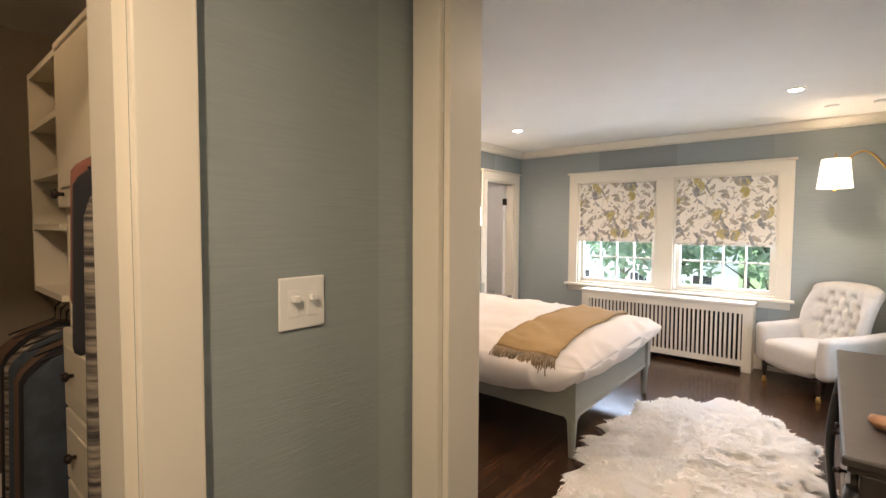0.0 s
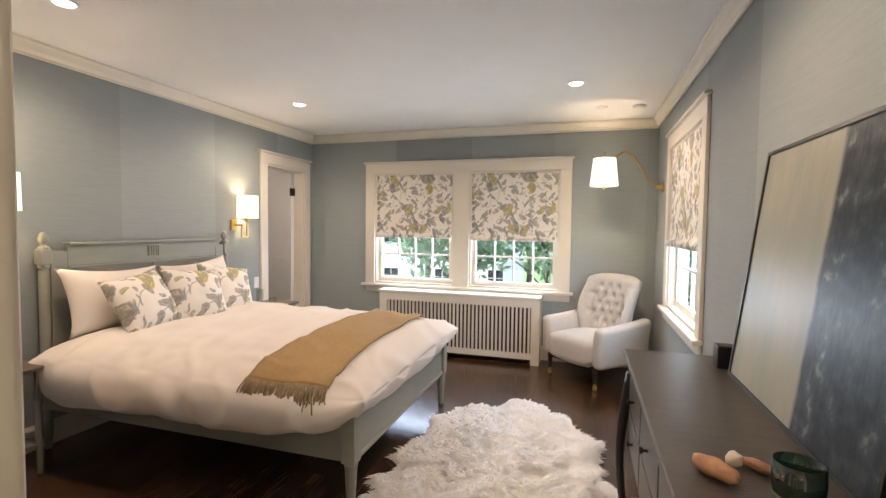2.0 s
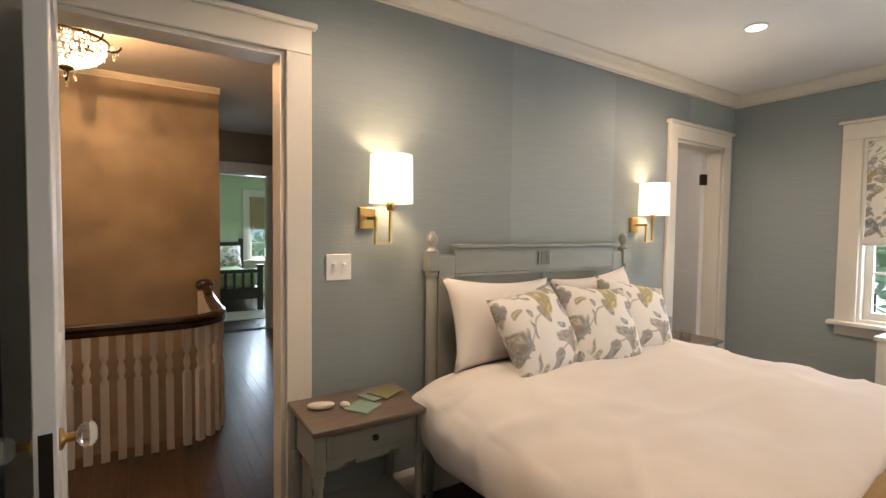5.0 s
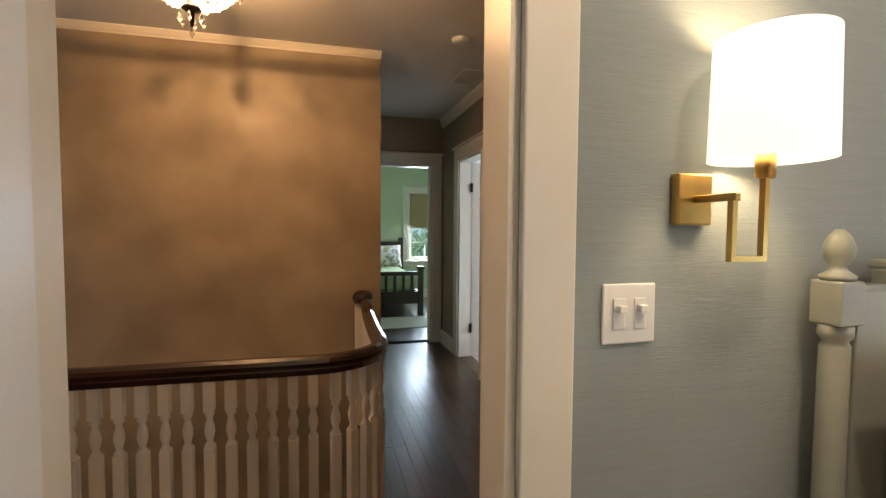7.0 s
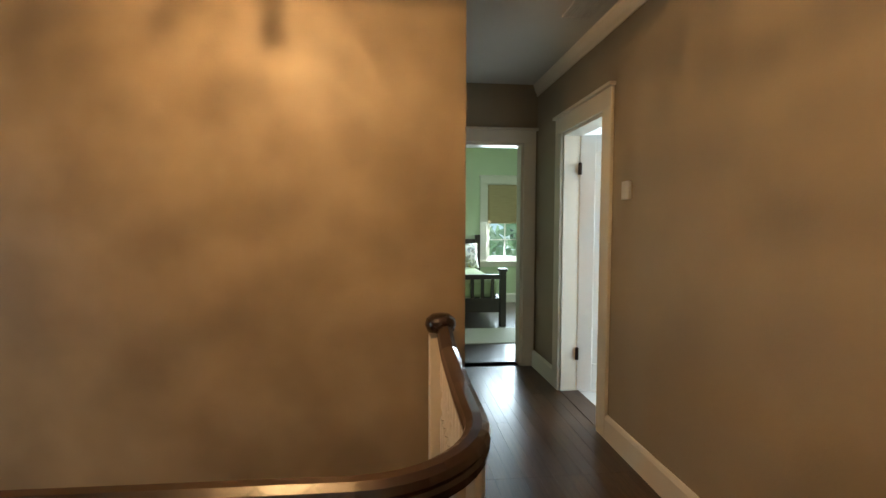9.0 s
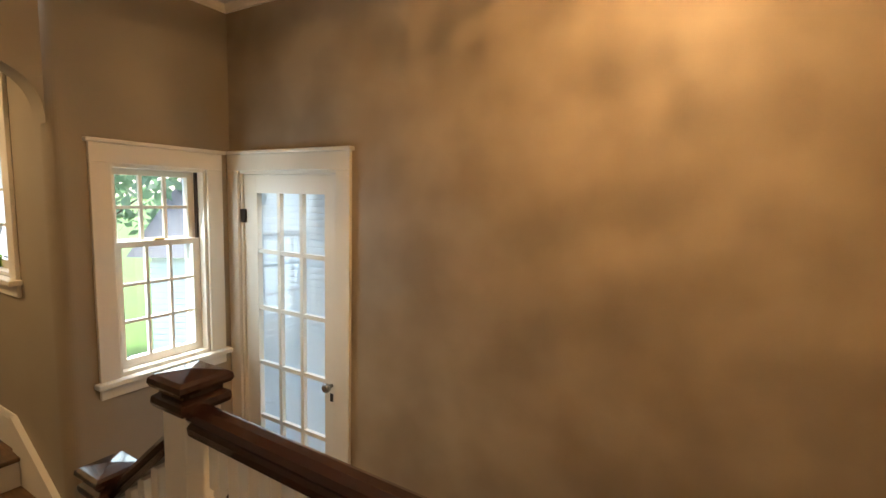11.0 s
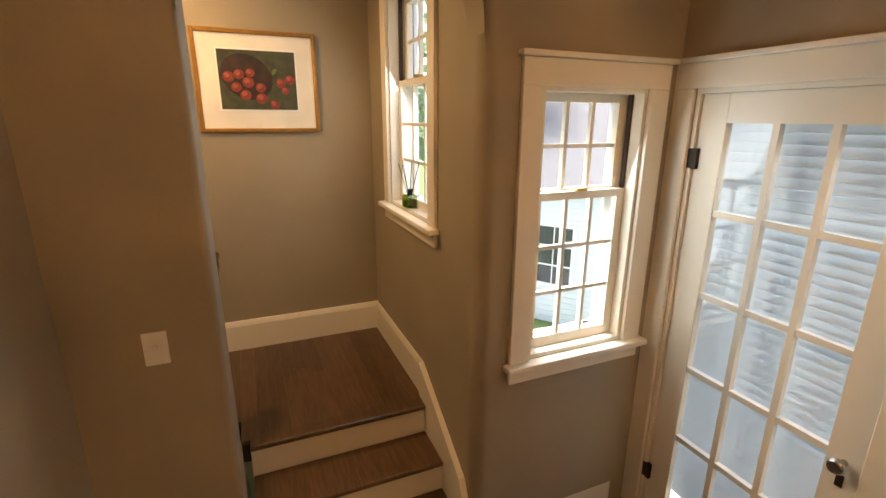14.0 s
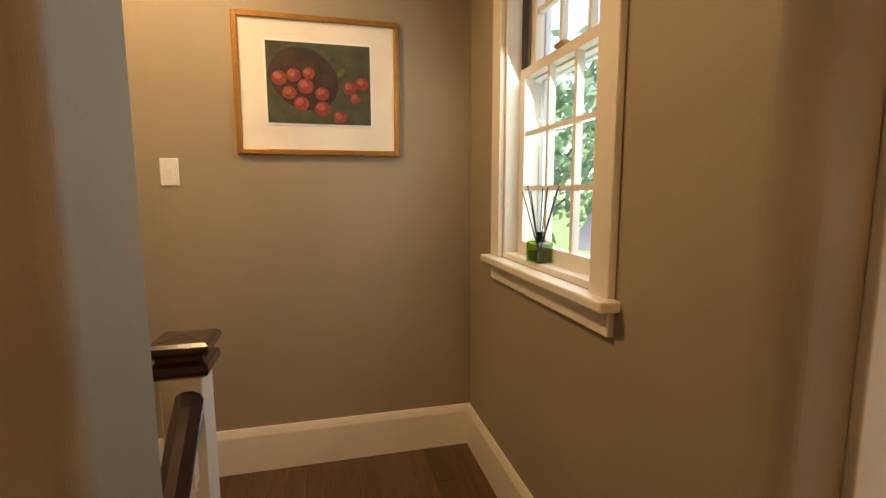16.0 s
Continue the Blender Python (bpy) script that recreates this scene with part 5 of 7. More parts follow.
sconce("wall_lamp", 2.65, "brass wall lamp with a lit white drum shade, above the nightstand")
sconce("wall_lamp", 4.62, "brass wall lamp with a lit white drum shade, beside the doorway")


def reading_lamp():
    th = thing("swing_arm_lamp", "brass curved-arm wall lamp with a lit white shade", "wall lamp")
    B = M["brass"]
    bm = lathe([(0.045, 0), (0.045, 0.012), (0.02, 0.03), (0.014, 0.06)], segments=18)
    bmesh.ops.transform(bm, matrix=Matrix.Translation((0.41, 5.52, 1.775)) @ pose(0, 0, 0, 0, -90), verts=bm.verts[:])
    part("wall_plate", bm, B, th)
    pts = []
    for k in range(25):
        s = k / 24
        x = 0.36 - 0.46 * s
        z = 1.775 + 0.02 * math.sin(s * 6.28) + (0.33 * math.sin(min(1, s * 1.25) * math.pi * 0.62) ** 2 if s < 0.8 else 0.33 * math.sin(math.pi * 0.62) ** 2 - 0.10 * ((s - 0.8) / 0.2) ** 2)
        pts.append((x, 5.52 - 0.07 * s, z))
    part("arm", tube(pts, 0.009, 8), B, th)
    cx, cy = pts[-1][0], pts[-1][1]
    bm = bmesh.new()
    n = 40
    rings = [[bm.verts.new((cx + r * math.cos(2 * math.pi * k / n), cy + r * math.sin(2 * math.pi * k / n), z)) for k in range(n)] for r, z in ((0.125, 1.785), (0.098, 2.035), (0.095, 2.035), (0.122, 1.785))]
    for a, b in zip(rings, rings[1:] + rings[:1]):
        for k in range(n):
            bm.faces.new((a[k], a[(k + 1) % n], b[(k + 1) % n], b[k])).smooth = True
    part("shade", bm, M["shade"], th, "white tapered shade, lit")
    part("finial", lathe([(0.010, 1.755), (0.012, 1.765), (0.004, 1.79)], (cx, cy, 0), 10), B, th)
    part("stem", lathe([(0.006, 1.79), (0.006, 2.09)], (cx, cy, 0), 8), B, th)


reading_lamp()


def switch_plate(name, m, label, gangs=2):
    """Local: x across, z up, facing -y."""
    th = thing(name, label, "light switch", m)
    w = 0.058 if gangs == 2 else 0.036
    part("plate", boxes((-w, -0.006, -0.058, w, 0, 0.058), bevel=0.003), M["plastic"], th)
    for x in ((-0.023, 0.023) if gangs == 2 else (0,)):
        part("toggle_slot", boxes((x - 0.013, -0.008, -0.030, x + 0.013, -0.006, 0.030), bevel=0.001), M["plastic"], th)
        part("toggle", boxes((x - 0.008, -0.022, 0.004, x + 0.008, -0.008, 0.018), bevel=0.002), M["plastic"], th)
    return th


switch_plate("light_switch", pose(-3.445, 2.445, 1.165, 0, 0, 90), "white double light switch on the bedroom wall")
switch_plate("light_switch", pose(-1.02, 0.788, 1.268, 0, 0, 90), "white double light switch on the vestibule wall")
switch_plate("light_switch", pose(-3.828, -1.31, 0.635, 0, 0, 180), "cream blank switch plate on the taupe wall", 1)
switch_plate("light_switch", pose(-3.66, -2.94, 1.195, 0, 0, 180), "white single light switch on the landing wall", 1)
ob = solo("thermostat", boxes((-6.21, 3.195, 1.44, -6.13, 3.215, 1.54), bevel=0.004), M["plastic"], "white thermostat on the hall wall", "thermostat")
ob = solo("wall_socket", boxes((-3.445, 4.83, 0.75, -3.44, 4.90, 0.86), bevel=0.002), M["plastic"], "white wall socket beside the small doorway", "wall socket")


def downlight(x, y, label):
    th = thing("recessed_downlight", label, "ceiling light", pose(x, y, CEIL), group="recessed ceiling lights")
    bm = bmesh.new()
    n = 28
    rings = [[bm.verts.new((r * math.cos(2 * math.pi * k / n), r * math.sin(2 * math.pi * k / n), z)) for k in range(n)] for r, z in ((0.062, -0.001), (0.062, -0.006), (0.048, -0.008), (0.046, -0.001))]
    for a, b in zip(rings, rings[1:]):
        for k in range(n):
            bm.faces.new((a[k], a[(k + 1) % n], b[(k + 1) % n], b[k])).smooth = True
    part("trim_ring", bm, M["white"], th)
    part("lamp", lathe([(0.046, -0.004), (0.040, -0.008), (0.0, -0.010)], segments=24), M["bulb"], th, "glowing lamp")


for x, y in ((-2.715, 4.545), (-0.347, 4.535), (-2.72, 2.60), (-0.36, 2.60)):
    downlight(x, y, "white recessed ceiling light, lit")
ob = solo("smoke_detector", lathe([(0.055, 0), (0.055, -0.012), (0.045, -0.025), (0.02, -0.03), (0, -0.03)], (0.172, 5.33, CEIL), 24), M["white"], "round white smoke detector on the ceiling", "smoke detector")
ob = solo("ceiling_sensor", lathe([(0.05, 0), (0.048, -0.006), (0.0, -0.008)], (-0.14, 5.30, CEIL), 24), M["ceiling"], "flat white round ceiling cover", "ceiling cover")
ob = solo("hall_smoke_detector", lathe([(0.06, 0), (0.06, -0.012), (0.045, -0.028), (0, -0.03)], (-5.6, 2.75, STAIR), 24), M["white"], "round white smoke detector in the hall", "smoke detector")

hv = thing("ceiling_vent", "flat grey louvred vent in the hall ceiling", "ceiling vent", pose(-6.3, 3.02, HALL))
part("frame", boxes((-0.17, -0.09, -0.008, 0.17, -0.075, 0), (-0.17, 0.075, -0.008, 0.17, 0.09, 0), (-0.17, -0.075, -0.008, -0.155, 0.075, 0), (0.155, -0.075, -0.008, 0.17, 0.075, 0)), M["hall_ceiling"], hv)
part("backing", boxes((-0.155, -0.075, -0.002, 0.155, 0.075, 0)), M["hall_ceiling"], hv)
slat = finish("slat", boxes((-0.155, -0.006, -0.007, 0.155, 0.006, -0.003)), M["hall_ceiling"])
for k in range(8):
    share("slat", slat, hv, pose(0, -0.066 + 0.019 * k, 0, 25))

# ---- armchair ----
def armchair():
    # local: faces -y, origin on the floor under the seat
    th = thing("armchair", "ivory button-tufted wing armchair on castered legs, in the corner", "armchair", pose(-0.150, 5.465, 0, 0, 0, -44))
    U = M["ivory"]

    def puff(x0, y0, z0, x1, y1, z1, bev, lumps=0.006):
        bm = box(bmesh.new(), x0, y0, z0, x1, y1, z1)
        bmesh.ops.bevel(bm, geom=bm.edges[:], offset=bev, segments=5, affect="EDGES", profile=0.5)
        bmesh.ops.subdivide_edges(bm, edges=[e for e in bm.edges if e.calc_length() > 0.06], cuts=3, use_grid_fill=True)
        for v in bm.verts:
            v.co += v.co.normalized() * lumps * noise.noise(v.co * 6)
        for f in bm.faces:
            f.smooth = True
        return bm

    bm = puff(-0.265, -0.34, 0.17, 0.265, 0.22, 0.40, 0.055)
    for v in bm.verts:
        if v.co.z > 0.33:
            v.co.z += 0.045 * max(0, 1 - (v.co.x / 0.3) ** 2) * max(0, 1 - ((v.co.y + 0.06) / 0.35) ** 2)
        if v.co.z < 0.22 and v.co.y < -0.25:
            v.co.z += 0.02 * (v.co.x / 0.26) ** 2
    part("seat", bm, U, th)
    for s in (-1, 1):
        bm = puff(-0.06, -0.32, 0.19, 0.06, 0.30, 0.56, 0.05)
        for v in bm.verts:
            t = (v.co.y + 0.32) / 0.62
            if v.co.z > 0.40:
                v.co.z += 0.05 * t * t - 0.012
                v.co.x += s * 0.02 * (v.co.z - 0.40) / 0.16
            v.co.x += s * (0.315 + 0.01 * t)
        part("arm", bm, U, th)
    # tufted back, sloping and winged
    bm = bmesh.new()
    nx, nz = 56, 60
    buttons = [(-0.10 + 0.10 * i + (0.05 if r % 2 else 0.0), 0.50 + 0.085 * r) for r in range(5) for i in range(3 if r % 2 == 0 else 3) if abs(-0.10 + 0.10 * i + (0.05 if r % 2 else 0.0)) < 0.2] + [(-0.20, 0.585), (-0.20, 0.755), (0.20, 0.67), (-0.15, 0.585), (-0.15, 0.755)]
    fr, bk = [], []
    for j in range(nz + 1):
        v = j / nz
        z = 0.36 + 0.60 * v
        f, b = [], []
        for i in range(nx + 1):
            u = -1 + 2 * i / nx
            half = 0.27 + 0.03 * v ** 2 + 0.02 * math.sin(v * 3.1)
            x = u * half
            zz = z - 0.05 * v ** 3 * abs(u) ** 3
            lean = 0.18 + 0.11 * v
            wing = -0.13 * max(0, abs(u) - 0.62) / 0.38 * (0.4 + 0.6 * math.sin(min(1, v * 1.15) * math.pi))
            edge = (1 - abs(u) ** 10) * (1 - max(0, v - 0.9) / 0.1 * 0.9 * max(0, v - 0.9) / 0.1)
            puffy = 0.075 * max(0.0, edge) ** 0.5
            for bx, bz in buttons:
                d2 = (x - bx) ** 2 + (zz - bz) ** 2
                puffy -= 0.034 * math.exp(-d2 / 0.00055)
                dx, dz = abs(x - bx), zz - bz
                if 0 < abs(dz) < 0.09:
                    puffy -= 0.010 * math.exp(-((dx - abs(dz) * 0.59) ** 2) / 0.00008) * (1 - abs(dz) / 0.09)
            f.append(bm.verts.new((x, lean + wing - puffy, zz)))
            b.append(bm.verts.new((x * 0.99, lean + wing * 0.7 + 0.055 * max(0, edge) ** 0.4, zz)))
        fr.append(f)
        bk.append(b)
    for j in range(nz):
        for i in range(nx):
            bm.faces.new((fr[j][i], fr[j][i + 1], fr[j + 1][i + 1], fr[j + 1][i])).smooth = True
            bm.faces.new((bk[j][i], bk[j + 1][i], bk[j + 1][i + 1], bk[j][i + 1])).smooth = True
    for j in range(nz):
        bm.faces.new((fr[j][0], fr[j + 1][0], bk[j + 1][0], bk[j][0])).smooth = True
        bm.faces.new((fr[j][nx], bk[j][nx], bk[j + 1][nx], fr[j + 1][nx])).smooth = True
    for i in range(nx):
        bm.faces.new((fr[nz][i], fr[nz][i + 1], bk[nz][i + 1], bk[nz][i])).smooth = True
    back = part("backrest", bm, U, th)
    me = finish("button", lathe([(0.011, -0.004), (0.010, 0.003), (0.0, 0.006)], segments=12), U)
    for bx, bz in buttons:
        v = (bz - 0.36) / 0.60
        share("button", me, back, pose(bx, 0.18 + 0.11 * v - 0.042, bz, 90))
    for x in (-0.28, 0.28):
        leg = part("leg", lathe([(0.012, 0.05), (0.016, 0.07), (0.022, 0.15), (0.024, 0.19)], (x, -0.28, 0), 14), M["darkwood"], th, "dark turned leg")
        part("caster", lathe([(0.016, 0.0), (0.020, 0.012), (0.020, 0.028), (0.012, 0.036), (0.014, 0.055)], (x, -0.28, 0), 12), M["brass"], leg, "small brass caster")
        part("leg", tube([(x * 0.9, 0.33, 0.0), (x * 0.9, 0.24, 0.22)], 0.015, 10, taper=0.022), M["darkwood"], th)
    part("under_frame", boxes((-0.29, -0.29, 0.165, 0.29, 0.25, 0.20)), M["darkwood"], th)


armchair()


# ---- sheepskin ----
def sheepskin():
    rnd = random.Random(11)
    cx, cy, hw, hl = -0.70, 3.36, 0.575, 1.14

    def edge(a):
        c, s = math.cos(a), math.sin(a)
        r = (abs(c / hw) ** 2.6 + abs(s / hl) ** 2.6) ** (-1 / 2.6)
        return r * (1 + 0.055 * math.sin(9 * a + 0.7) + 0.04 * math.sin(17 * a) + 0.02 * math.sin(31 * a + 1))

    def height(x, y, a, f):
        dome = (1 - f ** 6) ** 0.5 if f < 1 else 0
        return 0.012 + 0.055 * dome * (0.7 + 0.7 * noise.noise((x * 6, y * 6, 2))) + 0.030 * dome * noise.noise((x * 15, y * 15, 5)) + 0.010 * dome * noise.noise((x * 34, y * 34, 2))

    bm = bmesh.new()
    na, nr = 150, 34
    rings = []
    for j in range(1, nr + 1):
        f = j / nr
        row = []
        for k in range(na):
            a = 2 * math.pi * k / na
            r = f * edge(a)
            x, y = cx + r * math.cos(a), cy + r * math.sin(a)
            row.append(bm.verts.new((x, y, height(x, y, a, f) if j < nr else 0.001)))
        rings.append(row)
    mid = bm.verts.new((cx, cy, 0.06))
    for k in range(na):
        bm.faces.new((mid, rings[0][k], rings[0][(k + 1) % na])).smooth = True
    for a, b in zip(rings, rings[1:]):
        for k in range(na):
            bm.faces.new((a[k], b[k], b[(k + 1) % na], a[(k + 1) % na])).smooth = True
    me = finish("sheepskin_rug", bm, M["fur"])
    ob = tagged(new("sheepskin_rug", me), "large shaggy white sheepskin rug on the dark floor", "rug")
    verts, faces = [], []
    for k in range(15000):
        a = rnd.uniform(0, 2 * math.pi)
        f = math.sqrt(rnd.uniform(0.0, 1.0))
        r = f * edge(a)
        x, y = cx + r * math.cos(a), cy + r * math.sin(a)
        z = height(x, y, a, min(f, 0.999)) - 0.008
        t = noise.noise((x * 5, y * 5, 8)) * 5 + noise.noise((x * 15, y * 15, 1)) * 2 + rnd.uniform(-0.5, 0.5)
        dx, dy = math.cos(t), math.sin(t)
        if f > 0.9:
            dx, dy = 0.4 * dx + math.cos(a), 0.4 * dy + math.sin(a)
        ln, w = rnd.uniform(0.04, 0.085), rnd.uniform(0.005, 0.010)
        if f > 0.93:
            ln *= 0.6
        h = rnd.uniform(0.002, 0.014) if f < 0.93 else rnd.uniform(-0.004, 0.006)
        b = len(verts)
        px, py = -dy * w, dx * w
        z1, z2 = max(0.004, z + h + 0.006), max(0.002, z + h * 0.9)
        verts += [(x - px, y - py, z), (x + px, y + py, z), (x + dx * ln * 0.55 + px * 0.7, y + dy * ln * 0.55 + py * 0.7, z1), (x + dx * ln * 0.55 - px * 0.7, y + dy * ln * 0.55 - py * 0.7, z1), (x + dx * ln, y + dy * ln, z2)]
        faces += [(b, b + 1, b + 2, b + 3), (b + 3, b + 2, b + 4)]
    me = bpy.data.meshes.new("wool")
    me.from_pydata(verts, [], faces)
    me.materials.append(M["fur"])
    w = new("wool", me)
    w.parent = ob
    tagged(w, "shaggy wool tufts", kind="stuff")


sheepskin()


# ---- dresser and what stands on it ----
def dresser():
    th = thing("dresser", "charcoal-brown painted dresser with curved legs against the wall", "dresser")
    D = M["dresser"]
    x0, x1, y0, y1, zt = -0.055, 0.395, 1.80, 3.165, 0.845
    part("top", boxes((x0 - 0.018, y0 - 0.018, zt - 0.028, x1, y1 + 0.018, zt), bevel=0.007), D, th)
    part("top_moulding", boxes((x0 - 0.006, y0 - 0.006, zt - 0.045, x1, y1 + 0.006, zt - 0.028), bevel=0.004), D, th)
    part("body", boxes((x0 + 0.02, y0, 0.42, x1, y1, zt - 0.045), bevel=0.004), D, th)
    for k in range(3):
        a = y0 + 0.05 + (y1 - y0 - 0.10) * k / 3
        b = a + (y1 - y0 - 0.10) / 3 - 0.02
        for z0, z1 in ((0.45, 0.60), (0.615, 0.78)):
            dr = part("drawer", boxes((x0 + 0.004, a, z0, x0 + 0.02, b, z1), bevel=0.004), D, th)
            bm = lathe([(0.005, 0), (0.005, 0.012), (0.012, 0.018), (0.009, 0.026)], segments=12)
            bmesh.ops.transform(bm, matrix=Matrix.Translation((x0 + 0.004, (a + b) / 2, (z0 + z1) / 2)) @ pose(0, 0, 0, 0, -90), verts=bm.verts[:])
            part("knob", bm, M["bronze"], dr, "small dark knob")
    for y in (y0 + 0.03, y1 - 0.03):
        for x, s in ((x0 + 0.02, -1), (x1 - 0.03, 0)):
            pts = [(x + s * 0.045 * math.sin(t * 3.14), y, zt - 0.10 - (zt - 0.10) * t) for t in (k / 14 for k in range(15))]
            part("leg", tube(pts, 0.027 if s else 0.020, 12, taper=0.013), M["black"] if s else M["dresser_leg"], th, "curved painted leg")
    part("lower_shelf", boxes((x0 + 0.03, y0 + 0.03, 0.16, x1, y1 - 0.03, 0.18)), D, th)


dresser()


def canvas_material():
    mat = material("abstract_oil_paint", (0.38, 0.37, 0.30), 0.36, second=(0.30, 0.33, 0.28), scale=5, stretch=(1, 2.6, 0.8), mix=0.9, bump=0.10, bump_scale=22, spec=0.22)
    n, l = mat.node_tree.nodes, mat.node_tree.links
    b = n["Principled BSDF"]
    old = b.inputs["Base Color"].links[0].from_socket
    geo, sep = n.new("ShaderNodeNewGeometry"), n.new("ShaderNodeSeparateXYZ")
    l.new(geo.outputs["Position"], sep.inputs[0])
    ns = n.new("ShaderNodeTexNoise")
    ns.inputs["Scale"].default_value, ns.inputs["Detail"].default_value = 9, 6
    l.new(geo.outputs["Position"], ns.inputs["Vector"])
    off = n.new("ShaderNodeMath")
    off.operation = "MULTIPLY_ADD"
    l.new(ns.outputs[0], off.inputs[0])
    off.inputs[1].default_value = 0.03
    l.new(sep.outputs[1], off.inputs[2])
    ramp = n.new("ShaderNodeMapRange")
    ramp.inputs[1].default_value, ramp.inputs[2].default_value = 2.395, 2.375
    l.new(off.outputs[0], ramp.inputs[0])
    dn = n.new("ShaderNodeTexNoise")
    dn.inputs["Scale"].default_value, dn.inputs["Detail"].default_value = 16, 8
    l.new(geo.outputs["Position"], dn.inputs["Vector"])
    dr = n.new("ShaderNodeValToRGB")
    e = dr.color_ramp.elements
    e[0].position, e[0].color = 0.42, (0.020, 0.030, 0.042, 1)
    e[1].position, e[1].color = 0.74, (0.30, 0.31, 0.30, 1)
    k = e.new(0.60)
    k.color = (0.050, 0.070, 0.088, 1)
    l.new(dn.outputs[0], dr.inputs[0])
    m = n.new("ShaderNodeMix")
    m.data_type = "RGBA"
    l.new(ramp.outputs[0], m.inputs[0])
    l.new(old, m.inputs[6])
    l.new(dr.outputs[0], m.inputs[7])
    l.new(m.outputs[2], b.inputs["Base Color"])
    return mat


def painting():
    th = thing("abstract_painting", "large abstract painting in cream and slate, leaning on the dresser", "painting", Matrix.Translation((0.275, 2.437, 0.845)) @ pose(0, 0, 0, 0, 7.0, 0))
    w, h, d = 0.468, 0.835, 0.05
    part("canvas", boxes((0.006, -w + 0.012, 0.012, d - 0.01, w - 0.012, h - 0.012)), canvas_material(), th, "thick streaked oil paint in cream and slate")
    for a in ((0, -w, 0, d, -w + 0.012, h), (0, w - 0.012, 0, d, w, h), (0, -w + 0.012, 0, d, w - 0.012, 0.012), (0, -w + 0.012, h - 0.012, d, w - 0.012, h)):
        part("frame_side", boxes(a), M["black"], th, "black frame")


painting()
solo("small_box", boxes((0.255, 2.965, 0.845, 0.325, 3.035, 0.935), bevel=0.004), M["black"], "small black box on the dresser", "box")


def tumbler(name, at, r, h, mat, base_mat, label, fill=0.32):
    th = thing(name, label, "glass", Matrix.Translation(at))
    lo = part("base", lathe([(r * 0.70, 0), (r * 0.84, 0.008), (r * 0.95, h * fill), (0.0, h * fill)], segments=28), base_mat, th, "thick clear glass base")
    bm = bmesh.new()
    n = 32
    prof = [(r * 0.955, h * fill + 0.001), (r * 1.0, h * 0.6), (r * 0.98, h), (r * 0.94, h), (r * 0.955, h * 0.6), (r * 0.91, h * fill + 0.001)]
    rings = [[bm.verts.new((q * math.cos(2 * math.pi * k / n), q * math.sin(2 * math.pi * k / n), z)) for k in range(n)] for q, z in prof]
    for a, b in zip(rings, rings[1:]):
        for k in range(n):
            bm.faces.new((a[k], a[(k + 1) % n], b[(k + 1) % n], b[k])).smooth = True
    part("bowl", bm, mat, th)
    return th


tumbler("votive_glass", (0.155, 1.975, 0.845), 0.045, 0.095, M["teal_glass"], M["clear_glass"], "teal glass votive holder with a clear base on the dresser")


tumbler("water_glass", (-3.27, 4.70, 0.607), 0.034, 0.16, M["thin_glass"], M["thin_glass"], "tall clear glass on the far nightstand", 0.08)
tumbler("water_glass", (-3.17, 4.76, 0.607), 0.036, 0.075, M["thin_glass"], M["thin_glass"], "short clear glass on the far nightstand", 0.12)


def lump(name, at, size, turn, mat, label, category, seed):
    bm = bmesh.new()
    bmesh.ops.create_uvsphere(bm, u_segments=22, v_segments=14, radius=1)
    for v in bm.verts:
        v.co *= 1 + 0.22 * noise.noise(v.co * 1.6 + Vector((seed, 0, 0))) + 0.06 * noise.noise(v.co * 5)
        v.co = Vector((v.co.x * size[0], v.co.y * size[1], v.co.z * size[2]))
    low = min(v.co.z for v in bm.verts)
    for v in bm.verts:
        v.co.z -= low
    for f in bm.faces:
        f.smooth = True
    ob = solo(name, bm, mat, label, category)
    ob.matrix_world = pose(*at, 0, 0, turn)


lump("driftwood", (0.03, 2.06, 0.845), (0.055, 0.024, 0.020), -50, M["driftwood"], "reddish piece of driftwood on the dresser", "driftwood", 1)
lump("pebble", (0.085, 2.12, 0.845), (0.017, 0.017, 0.017), 0, M["shell"], "small round white shell on the dresser", "shell", 4)
lump("leaf_scrap", (0.13, 2.12, 0.845), (0.034, 0.016, 0.012), -40, M["driftwood"], "brown curled dry pod on the dresser", "dried pod", 7)


